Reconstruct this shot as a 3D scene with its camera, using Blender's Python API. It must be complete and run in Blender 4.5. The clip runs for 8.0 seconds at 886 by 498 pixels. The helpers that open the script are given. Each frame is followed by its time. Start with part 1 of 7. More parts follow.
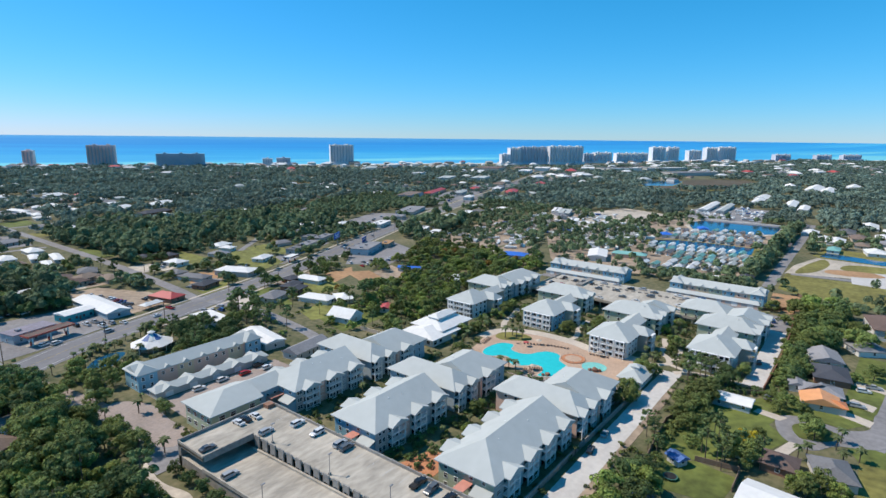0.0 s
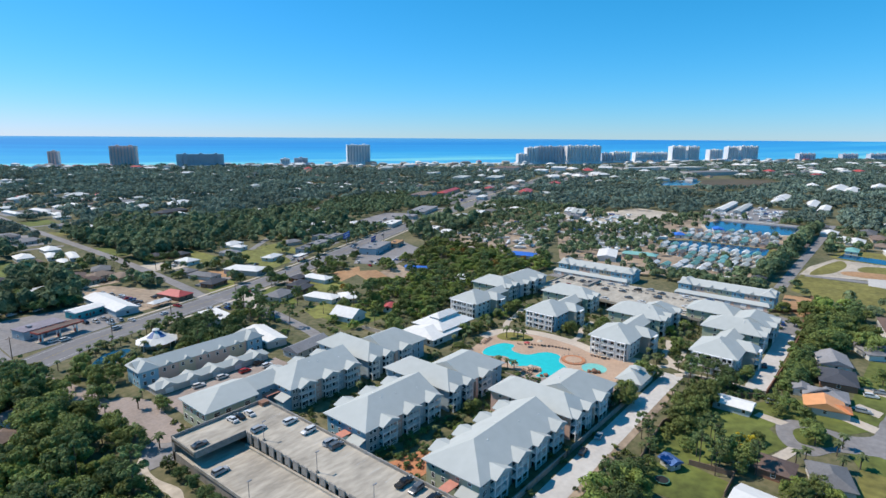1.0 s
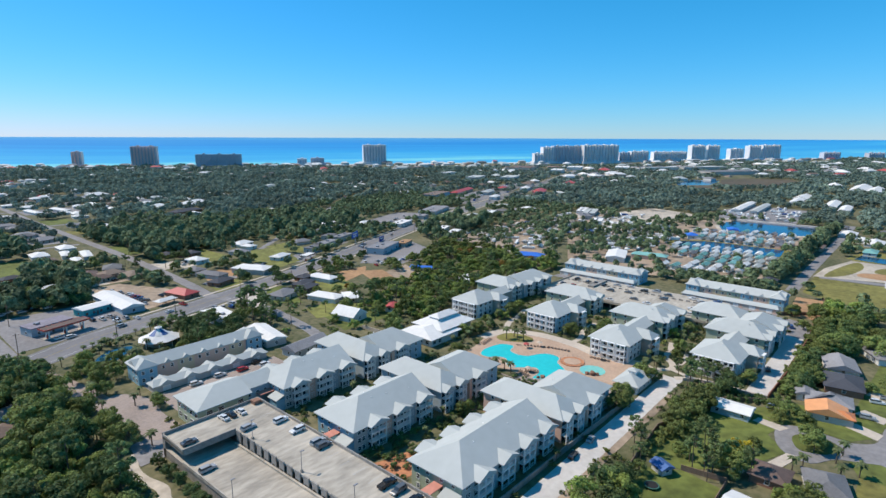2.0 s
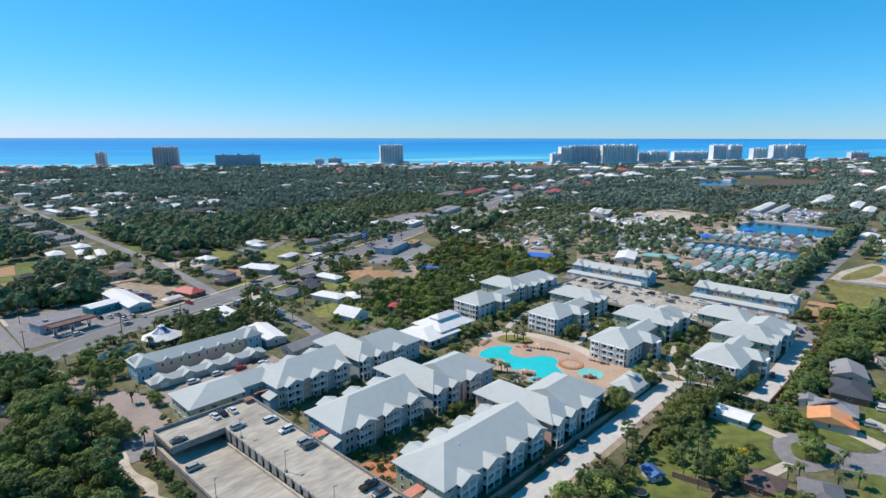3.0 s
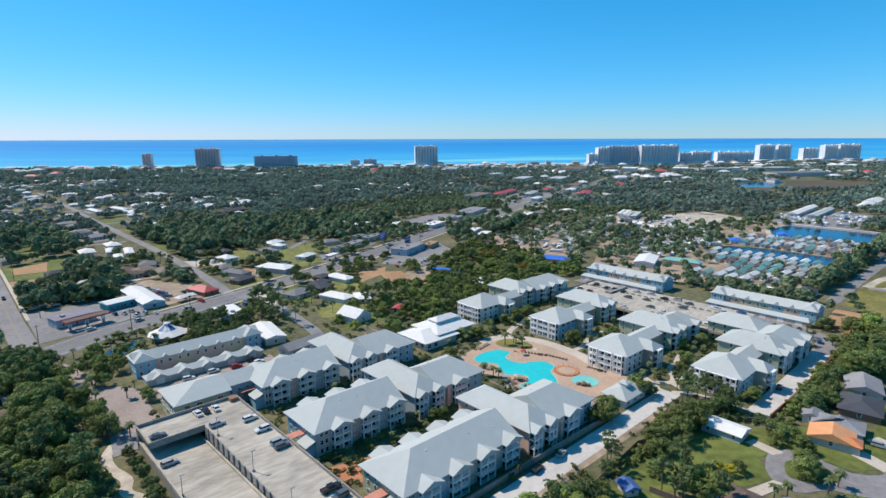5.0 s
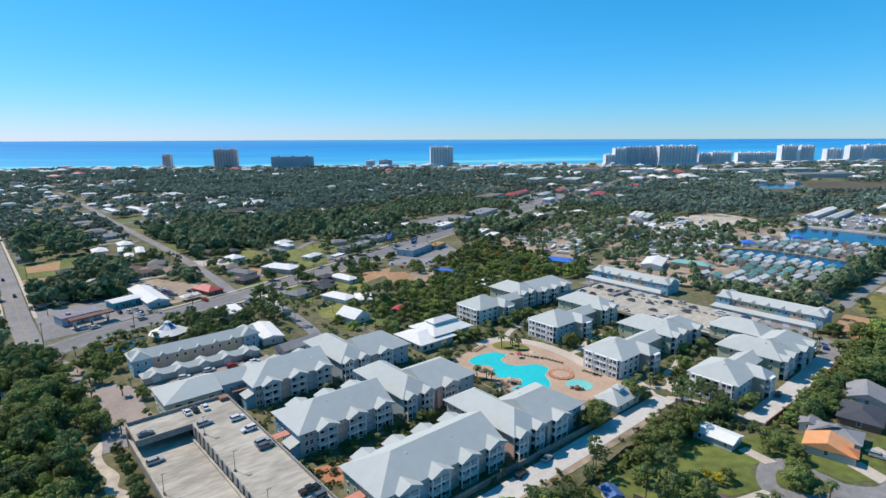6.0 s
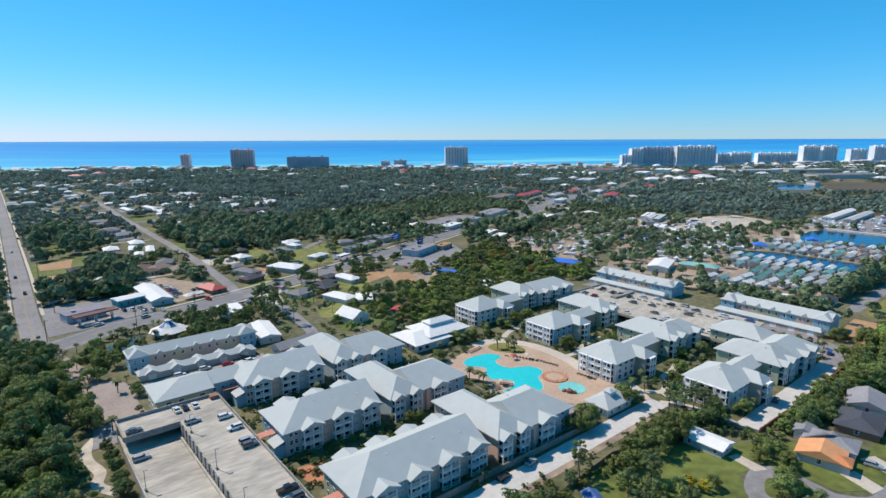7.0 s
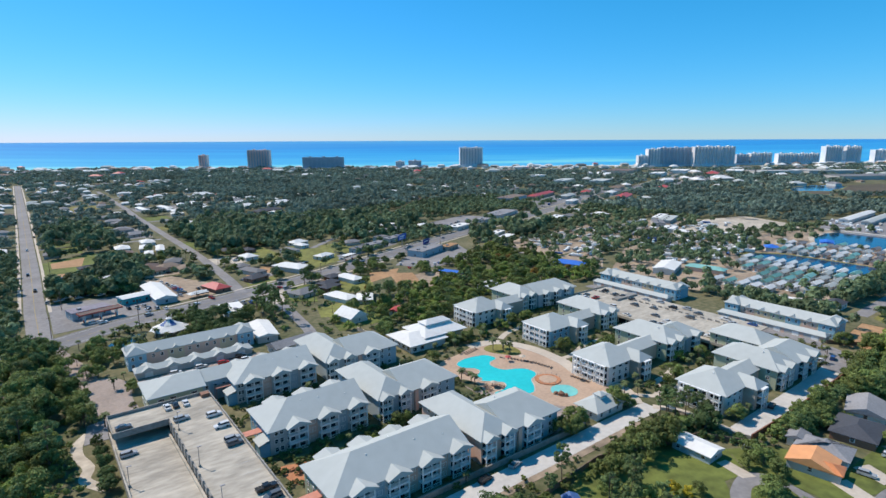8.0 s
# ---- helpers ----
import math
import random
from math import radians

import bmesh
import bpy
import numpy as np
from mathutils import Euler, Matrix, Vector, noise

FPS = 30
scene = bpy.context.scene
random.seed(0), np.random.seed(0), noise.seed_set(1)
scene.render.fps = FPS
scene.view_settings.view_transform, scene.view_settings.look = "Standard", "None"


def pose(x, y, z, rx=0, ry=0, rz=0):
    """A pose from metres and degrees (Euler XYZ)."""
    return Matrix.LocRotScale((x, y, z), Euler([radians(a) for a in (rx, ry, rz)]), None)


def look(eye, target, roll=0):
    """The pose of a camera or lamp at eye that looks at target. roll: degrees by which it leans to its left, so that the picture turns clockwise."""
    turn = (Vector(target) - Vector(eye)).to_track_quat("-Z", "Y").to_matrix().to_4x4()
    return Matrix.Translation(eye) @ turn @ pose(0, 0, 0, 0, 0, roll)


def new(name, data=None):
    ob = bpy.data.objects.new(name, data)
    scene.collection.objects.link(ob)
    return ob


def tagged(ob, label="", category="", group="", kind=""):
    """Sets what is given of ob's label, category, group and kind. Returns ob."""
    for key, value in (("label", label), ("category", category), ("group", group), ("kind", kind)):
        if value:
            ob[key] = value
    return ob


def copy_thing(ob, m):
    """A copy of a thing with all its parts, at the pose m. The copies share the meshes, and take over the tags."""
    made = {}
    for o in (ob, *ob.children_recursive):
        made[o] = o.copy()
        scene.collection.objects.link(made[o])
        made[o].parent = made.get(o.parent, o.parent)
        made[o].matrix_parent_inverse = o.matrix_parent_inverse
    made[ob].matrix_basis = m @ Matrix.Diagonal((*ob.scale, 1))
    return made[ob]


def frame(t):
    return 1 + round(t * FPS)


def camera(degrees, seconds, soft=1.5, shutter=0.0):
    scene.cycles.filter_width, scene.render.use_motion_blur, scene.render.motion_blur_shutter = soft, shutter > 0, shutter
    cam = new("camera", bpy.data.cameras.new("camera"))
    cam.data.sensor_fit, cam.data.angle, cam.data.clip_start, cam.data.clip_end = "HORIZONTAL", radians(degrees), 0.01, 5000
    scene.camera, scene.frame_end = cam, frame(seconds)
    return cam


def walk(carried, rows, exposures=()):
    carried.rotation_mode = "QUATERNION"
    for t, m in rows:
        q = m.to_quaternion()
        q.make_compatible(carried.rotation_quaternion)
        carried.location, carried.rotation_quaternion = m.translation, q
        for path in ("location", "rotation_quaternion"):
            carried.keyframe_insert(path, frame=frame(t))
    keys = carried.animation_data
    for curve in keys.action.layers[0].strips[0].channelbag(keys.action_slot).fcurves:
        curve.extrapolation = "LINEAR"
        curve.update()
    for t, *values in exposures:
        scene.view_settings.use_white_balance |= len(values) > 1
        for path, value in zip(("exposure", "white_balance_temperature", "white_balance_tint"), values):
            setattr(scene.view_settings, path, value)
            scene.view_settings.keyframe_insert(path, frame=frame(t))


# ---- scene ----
cam = camera(77.2, 8.0)
# the site's own axes: x runs along the long roofs, y across them to the main road
SITE = pose(0, 0, 0, 0, 0, -51.684)
PATH = [
    (0, (-1.982, 0.054, 95.007), (-1.956, 2.015, 94.613), 0.58),
    (0.5, (2.096, 0.111, 94.987), (2.09, 2.071, 94.593), 0.48),
    (1, (6.257, 0.308, 94.972), (6.217, 2.268, 94.577), 0.38),
    (1.5, (10.548, 0.812, 94.957), (10.476, 2.771, 94.561), 0.28),
    (3, (24.044, 3.276, 95.013), (23.871, 5.229, 94.617), 0.08),
    (3.5, (28.631, 4.229, 95.017), (28.423, 6.178, 94.621), -0.02),
    (4, (33.293, 5.347, 95.07), (33.051, 7.293, 94.675), -0.07),
    (4.5, (37.964, 6.545, 95.121), (37.686, 8.486, 94.727), -0.12),
    (6, (52.095, 10.35, 95.388), (51.72, 12.275, 94.997), -0.2),
    (6.5, (56.754, 11.706, 95.422), (56.349, 13.626, 95.032), -0.22),
    (7, (61.427, 13.04, 95.417), (60.992, 14.953, 95.027), -0.22),
    (7.5, (66.111, 14.357, 95.419), (65.646, 16.263, 95.03), -0.24),
    (8, (70.766, 15.667, 95.438), (70.272, 17.566, 95.05), -0.26),
]
walk(cam, [(t, SITE @ look(eye, target, roll)) for t, eye, target, roll in PATH])

# ---- light ----
SUN_ELEVATION, SUN_AZIMUTH = 51.0, -24.0     # azimuth: degrees from +y towards +x
world = bpy.data.worlds.new("world")
scene.world = world
world.use_nodes = True
wn, wl = world.node_tree.nodes, world.node_tree.links
wn.clear()
sky = wn.new("ShaderNodeTexSky")
sky.sky_type = "NISHITA"
sky.sun_disc = False
sky.sun_elevation, sky.sun_rotation = radians(SUN_ELEVATION), radians(SUN_AZIMUTH)
sky.altitude, sky.air_density, sky.dust_density, sky.ozone_density = 0, 1.0, 0.0, 6.0
split, join = wn.new("ShaderNodeSeparateColor"), wn.new("ShaderNodeCombineColor")
wl.new(sky.outputs[0], split.inputs[0])
# the clip's cool, strong grading of the sky: level at the horizon, power towards the zenith
for channel, level, power in ((0, 4.55, 1.70), (1, 6.85, 0.77), (2, 10.2, 0.90)):
    norm, pw, gain = (wn.new("ShaderNodeMath") for _ in range(3))
    norm.operation, pw.operation, gain.operation = "DIVIDE", "POWER", "MULTIPLY"
    norm.inputs[1].default_value, pw.inputs[1].default_value, gain.inputs[1].default_value = 7.0, power, level
    wl.new(split.outputs[channel], norm.inputs[0])
    wl.new(norm.outputs[0], pw.inputs[0])
    wl.new(pw.outputs[0], gain.inputs[0])
    wl.new(gain.outputs[0], join.inputs[channel])
wb = wn.new("ShaderNodeBackground")
wb.inputs["Strength"].default_value = 0.102
wo = wn.new("ShaderNodeOutputWorld")
wl.new(join.outputs[0], wb.inputs["Color"])
wl.new(wb.outputs[0], wo.inputs["Surface"])
sun_data = bpy.data.lights.new("sun", "SUN")
sun_data.energy, sun_data.angle, sun_data.color = 4.95, radians(0.53), (1.0, 0.885, 0.76)
sun = new("sun", sun_data)
sun.matrix_world = look((math.sin(radians(SUN_AZIMUTH)) * math.cos(radians(SUN_ELEVATION)) * 300,
                         math.cos(radians(SUN_AZIMUTH)) * math.cos(radians(SUN_ELEVATION)) * 300,
                         math.sin(radians(SUN_ELEVATION)) * 300), (0, 0, 0))
scene.view_settings.exposure = 0.0


# ---- materials ----
def mat(name, color, rough=0.7, metal=0.0, vary=0.15, grain=0.6, stain=0.06, bump=0.0, tint=None, per_thing=0.0, island=0.0, spec=0.4, stretch=None):
    """A procedural surface: fine grain (per metre) and large stains, shade shifts per object or per island."""
    m = bpy.data.materials.new(name)
    m.use_nodes = True
    n, l = m.node_tree.nodes, m.node_tree.links
    b = n["Principled BSDF"]
    b.inputs["Roughness"].default_value, b.inputs["Metallic"].default_value = rough, metal
    b.inputs["Specular IOR Level"].default_value = spec
    geo = n.new("ShaderNodeNewGeometry")
    fine, wide = n.new("ShaderNodeTexNoise"), n.new("ShaderNodeTexNoise")
    fine.inputs["Scale"].default_value, fine.inputs["Detail"].default_value = grain, 4
    wide.inputs["Scale"].default_value, wide.inputs["Detail"].default_value = stain, 5
    where = geo.outputs["Position"]
    if stretch:
        pull = n.new("ShaderNodeVectorMath")
        pull.operation = "MULTIPLY"
        pull.inputs[1].default_value = stretch
        l.new(where, pull.inputs[0])
        where = pull.outputs[0]
    for t in (fine, wide):
        l.new(where, t.inputs["Vector"])
    add = n.new("ShaderNodeMath")
    add.operation = "ADD"
    l.new(fine.outputs["Fac"], add.inputs[0])
    l.new(wide.outputs["Fac"], add.inputs[1])
    rng = n.new("ShaderNodeMapRange")
    rng.inputs["From Min"].default_value, rng.inputs["From Max"].default_value = 0.7, 1.3
    l.new(add.outputs[0], rng.inputs["Value"])
    mix = n.new("ShaderNodeMix")
    mix.data_type = "RGBA"
    c = np.array(color) * 0.88
    dark = c * (1 - vary) if tint is None else np.array(tint) * 0.88
    light = np.minimum(c * (1 + vary), 0.92)
    mix.inputs["A"].default_value, mix.inputs["B"].default_value = (*dark, 1), (*light, 1)
    l.new(rng.outputs[0], mix.inputs["Factor"])
    out = mix.outputs["Result"]
    for amount, kind in ((per_thing, "object"), (island, "island")):
        if amount:
            hsv, mr = n.new("ShaderNodeHueSaturation"), n.new("ShaderNodeMapRange")
            src = n.new("ShaderNodeObjectInfo").outputs["Random"] if kind == "object" else geo.outputs["Random Per Island"]
            mr.inputs["To Min"].default_value, mr.inputs["To Max"].default_value = 1 - amount, 1 + amount
            l.new(src, mr.inputs["Value"])
            l.new(mr.outputs[0], hsv.inputs["Value"])
            if kind == "object":
                hue = n.new("ShaderNodeMapRange")
                hue.inputs["To Min"].default_value, hue.inputs["To Max"].default_value = 0.5 - amount * 0.07, 0.5 + amount * 0.04
                l.new(src, hue.inputs["Value"])
                l.new(hue.outputs[0], hsv.inputs["Hue"])
            l.new(out, hsv.inputs["Color"])
            out = hsv.outputs[0]
    l.new(out, b.inputs["Base Color"])
    if bump:
        bp = n.new("ShaderNodeBump")
        bp.inputs["Strength"].default_value, bp.inputs["Distance"].default_value = bump, 0.1
        l.new(fine.outputs["Fac"], bp.inputs["Height"])
        l.new(bp.outputs[0], b.inputs["Normal"])
    return m


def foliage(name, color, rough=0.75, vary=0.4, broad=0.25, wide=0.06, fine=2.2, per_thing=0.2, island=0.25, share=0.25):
    """Leaves: patches of tone over the crown, a shade for each spray, fine mottling painted as leaf detail and
    self-shadow, relief of single leaves, some light let through.
    """
    m = mat(name, color, rough, 0, vary, broad, wide, per_thing=per_thing, island=island, spec=0.25)
    n, l = m.node_tree.nodes, m.node_tree.links
    b, out = n["Principled BSDF"], n["Material Output"]
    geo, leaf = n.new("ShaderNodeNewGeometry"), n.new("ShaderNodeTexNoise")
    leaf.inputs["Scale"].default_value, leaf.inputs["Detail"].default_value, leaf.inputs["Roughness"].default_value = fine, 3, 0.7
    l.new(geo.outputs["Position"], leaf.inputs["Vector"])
    # light and dark mottling paints small leaves and the shadow between them
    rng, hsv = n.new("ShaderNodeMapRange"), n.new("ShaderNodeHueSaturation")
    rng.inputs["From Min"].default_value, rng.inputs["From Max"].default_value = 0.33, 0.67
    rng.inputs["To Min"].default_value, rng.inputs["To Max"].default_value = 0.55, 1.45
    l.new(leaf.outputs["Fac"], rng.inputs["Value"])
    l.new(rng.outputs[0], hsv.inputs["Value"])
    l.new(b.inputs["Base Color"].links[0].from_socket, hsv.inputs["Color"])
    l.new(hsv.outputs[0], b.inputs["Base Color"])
    bp = n.new("ShaderNodeBump")
    bp.inputs["Strength"].default_value, bp.inputs["Distance"].default_value = 0.7, 0.35 / fine
    l.new(leaf.outputs["Fac"], bp.inputs["Height"])
    l.new(bp.outputs[0], b.inputs["Normal"])
    tr, mx = n.new("ShaderNodeBsdfTranslucent"), n.new("ShaderNodeMixShader")
    mx.inputs[0].default_value = share
    l.new(hsv.outputs[0], tr.inputs["Color"])
    l.new(b.outputs[0], mx.inputs[1])
    l.new(tr.outputs[0], mx.inputs[2])
    l.new(mx.outputs[0], out.inputs["Surface"])
    return m


ROOF = mat("light_grey_metal_roof", (0.490, 0.520, 0.505), 0.8, 0.0, 0.05, 0.35, 0.05, per_thing=0.03, spec=0.1)
TARP = mat("faded_blue_tarpaulin", (0.07, 0.15, 0.36), 0.6, 0, 0.3, 1.5, 0.3)
ROOF_WHITE = mat("white_roof", (0.76, 0.76, 0.74), 0.85, 0, 0.08, 0.5, 0.05, spec=0.15)
ROOF_GREY = mat("grey_shingles", (0.22, 0.22, 0.23), 0.9, 0, 0.2, 1.5, 0.1, bump=0.3, per_thing=0.35)
ROOF_MAUVE = mat("mauve_grey_roof_felt", (0.25, 0.23, 0.27), 0.9, 0, 0.2, 0.8, 0.1)
ROOF_DARK = mat("dark_shingles", (0.07, 0.075, 0.09), 0.9, 0, 0.2, 1.5, 0.1, bump=0.3)
ROOF_BROWN = mat("brown_shingles", (0.20, 0.15, 0.12), 0.9, 0, 0.2, 1.5, 0.1, bump=0.3, per_thing=0.3)
ROOF_ORANGE = mat("orange_metal_roof", (0.78, 0.36, 0.15), 0.5, 0, 0.1, 0.5, 0.1)
ROOF_DEEP_ORANGE = mat("deep_orange_metal_roof", (0.62, 0.23, 0.09), 0.5, 0, 0.2, 0.5, 0.1)
ROOF_RED = mat("red_metal_roof", (0.50, 0.09, 0.08), 0.5, 0, 0.1, 0.5, 0.1)
ROOF_BLUE = mat("blue_roof", (0.04, 0.17, 0.62), 0.5, 0, 0.1, 0.5, 0.1)
ROOF_TEAL = mat("green_metal_roof", (0.20, 0.42, 0.38), 0.5, 0, 0.12, 0.5, 0.1, per_thing=0.25)
WALL_BLUE = mat("pale_blue_siding", (0.41, 0.50, 0.55), 0.8, 0, 0.06, 2, 0.15)
WALL_SKY = mat("light_blue_siding", (0.257, 0.468, 0.577), 0.8, 0, 0.06, 2, 0.15)
WALL_GREEN = mat("sage_green_siding", (0.45, 0.50, 0.36), 0.8, 0, 0.06, 2, 0.15)
WALL_PEACH = mat("peach_siding", (0.70, 0.48, 0.38), 0.8, 0, 0.06, 2, 0.15)
WALL_YELLOW = mat("pale_yellow_siding", (0.68, 0.54, 0.36), 0.8, 0, 0.06, 2, 0.15)
WALL_GREY = mat("grey_siding", (0.54, 0.52, 0.49), 0.8, 0, 0.06, 2, 0.15)
WALL_WHITE = mat("white_painted_siding", (0.70, 0.70, 0.67), 0.7, 0, 0.06, 2, 0.15)
WALL_TAN = mat("tan_stucco", (0.52, 0.44, 0.35), 0.85, 0, 0.08, 2, 0.15, per_thing=0.2)
BRICK = mat("brown_brick", (0.28, 0.15, 0.10), 0.9, 0, 0.2, 4, 0.15)
TRIM = mat("white_trim", (0.86, 0.86, 0.84), 0.6, 0, 0.04, 2, 0.3)
GLASS = mat("dark_window_glass", (0.03, 0.04, 0.05), 0.08, 0, 0.2, 1, 0.2, spec=0.8)
CONCRETE = mat("sun_bleached_concrete", (0.44, 0.40, 0.335), 0.9, 0, 0.3, 0.35, 0.07, bump=0.1)
DECK = mat("tyre_streaked_concrete", (0.44, 0.40, 0.335), 0.9, 0, 0.30, 0.7, 0.13, bump=0.1, stretch=(0.35, 1.0, 1.0))
CONCRETE_GREY = mat("weathered_grey_concrete", (0.30, 0.285, 0.26), 0.9, 0, 0.25, 0.8, 0.1, bump=0.1)
ASPHALT = mat("worn_asphalt", (0.16, 0.16, 0.165), 0.9, 0, 0.18, 0.6, 0.04)
HIGHWAY = mat("grey_highway_asphalt", (0.20, 0.195, 0.20), 0.9, 0, 0.15, 0.5, 0.05)
ASPHALT_PALE = mat("bleached_asphalt", (0.25, 0.24, 0.24), 0.9, 0, 0.24, 0.5, 0.05)
SHELL = mat("white_crushed_shell", (0.56, 0.54, 0.51), 0.95, 0, 0.12, 0.5, 0.08, bump=0.2)
PAVER = mat("pinkish_pavers", (0.34, 0.28, 0.245), 0.9, 0, 0.2, 1.2, 0.1)
POOL_DECK = mat("sand_coloured_pool_paving", (0.50, 0.355, 0.255), 0.9, 0, 0.15, 0.9, 0.1)
PALE_PATH = mat("pale_concrete_walk", (0.55, 0.48, 0.40), 0.9, 0, 0.12, 0.8, 0.1)
PARK_SAND = mat("trodden_park_sand", (0.36, 0.28, 0.205), 0.95, 0, 0.35, 0.3, 0.05)
SAND = mat("white_sand", (0.50, 0.44, 0.36), 0.95, 0, 0.35, 0.3, 0.04)
DIRT = mat("orange_dirt", (0.42, 0.25, 0.13), 0.95, 0, 0.25, 0.4, 0.05)
LAWN = mat("mown_lawn", (0.125, 0.15, 0.034), 0.95, 0, 0.45, 0.3, 0.05, bump=0.4)
DRY_GRASS = mat("dry_yellow_grass", (0.20, 0.185, 0.05), 0.95, 0, 0.45, 0.3, 0.04, bump=0.4)
FIELD = mat("yellow_green_field_grass", (0.19, 0.195, 0.052), 0.95, 0, 0.45, 0.3, 0.05, bump=0.4)
MARSH = mat("brown_marsh_grass", (0.105, 0.085, 0.055), 0.95, 0, 0.3, 0.08, 0.01)
GROUND = mat("scrub_ground", (0.165, 0.145, 0.08), 0.95, 0, 0.3, 0.35, 0.03, tint=(0.05, 0.068, 0.022), bump=0.4)
POOL_WATER = mat("turquoise_pool_water", (0.035, 0.60, 0.60), 0.05, 0, 0.08, 0.5, 0.06, spec=0.5)
PALE_POOL = mat("pale_shallow_water", (0.22, 0.62, 0.56), 0.05, 0, 0.1, 0.5, 0.06, spec=0.5)
POND = mat("deep_blue_pond_water", (0.008, 0.055, 0.13), 0.12, 0, 0.3, 0.1, 0.02, spec=0.3)
WOOD = mat("weathered_wood", (0.20, 0.14, 0.10), 0.9, 0, 0.25, 2, 0.3)
BARK = mat("pine_bark", (0.13, 0.10, 0.075), 0.95, 0, 0.3, 3, 0.3)
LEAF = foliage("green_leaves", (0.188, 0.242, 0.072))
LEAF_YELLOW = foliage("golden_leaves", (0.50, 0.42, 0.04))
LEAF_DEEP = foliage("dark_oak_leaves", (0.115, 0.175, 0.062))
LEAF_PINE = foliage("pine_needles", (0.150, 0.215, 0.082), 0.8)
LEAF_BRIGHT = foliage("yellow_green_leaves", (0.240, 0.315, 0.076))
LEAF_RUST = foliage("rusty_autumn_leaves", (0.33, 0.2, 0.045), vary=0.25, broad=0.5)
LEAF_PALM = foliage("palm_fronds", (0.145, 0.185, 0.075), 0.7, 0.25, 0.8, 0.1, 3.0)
# distance haze is put into this leaf colour: lighter and bluer than real leaves
LEAF_FAR = foliage("hazed_far_woods", (0.180, 0.248, 0.196), 0.85, 0.45, 0.04, 0.010, 0.7, 0.0)
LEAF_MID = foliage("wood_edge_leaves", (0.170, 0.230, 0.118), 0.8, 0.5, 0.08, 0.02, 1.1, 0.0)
RUBBER = mat("tyre_rubber", (0.02, 0.02, 0.02), 0.8)
STEEL = mat("galvanised_steel", (0.35, 0.35, 0.36), 0.5, 0.6)
RED_PAINT = mat("faded_red_paint", (0.50, 0.10, 0.07), 0.7)
SALMON = mat("faded_salmon_awning", (0.62, 0.27, 0.20), 0.8)
TEAL_WALL = mat("teal_painted_wall", (0.06, 0.38, 0.40), 0.8)
ORANGE_DECK = mat("terracotta_paving", (0.50, 0.22, 0.11), 0.9, 0, 0.15, 0.8, 0.2)
LINE_WHITE = mat("worn_white_line", (0.45, 0.45, 0.44), 0.8, 0, 0.2, 1.5, 0.2)
LINE_YELLOW = mat("worn_yellow_line", (0.36, 0.28, 0.12), 0.8, 0, 0.2, 1.5, 0.2)
# tones lightened for haze; the grey and blue-grey also paint shaded fronts
TOWER_GREY = mat("grey_and_shaded_tower_stucco", (0.60, 0.62, 0.68), 0.8, 0, 0.08, 0.2, 0.02)
TOWER_PALE = mat("pale_tower_stucco", (0.84, 0.83, 0.84), 0.8, 0, 0.06, 0.2, 0.02)
TOWER_PINK = mat("salmon_tower_stucco", (0.86, 0.66, 0.62), 0.8, 0, 0.06, 0.2, 0.02)
TOWER_DARK = mat("blue_grey_tower_shade_and_glass", (0.45, 0.52, 0.60), 0.35, 0, 0.08, 0.2, 0.02)


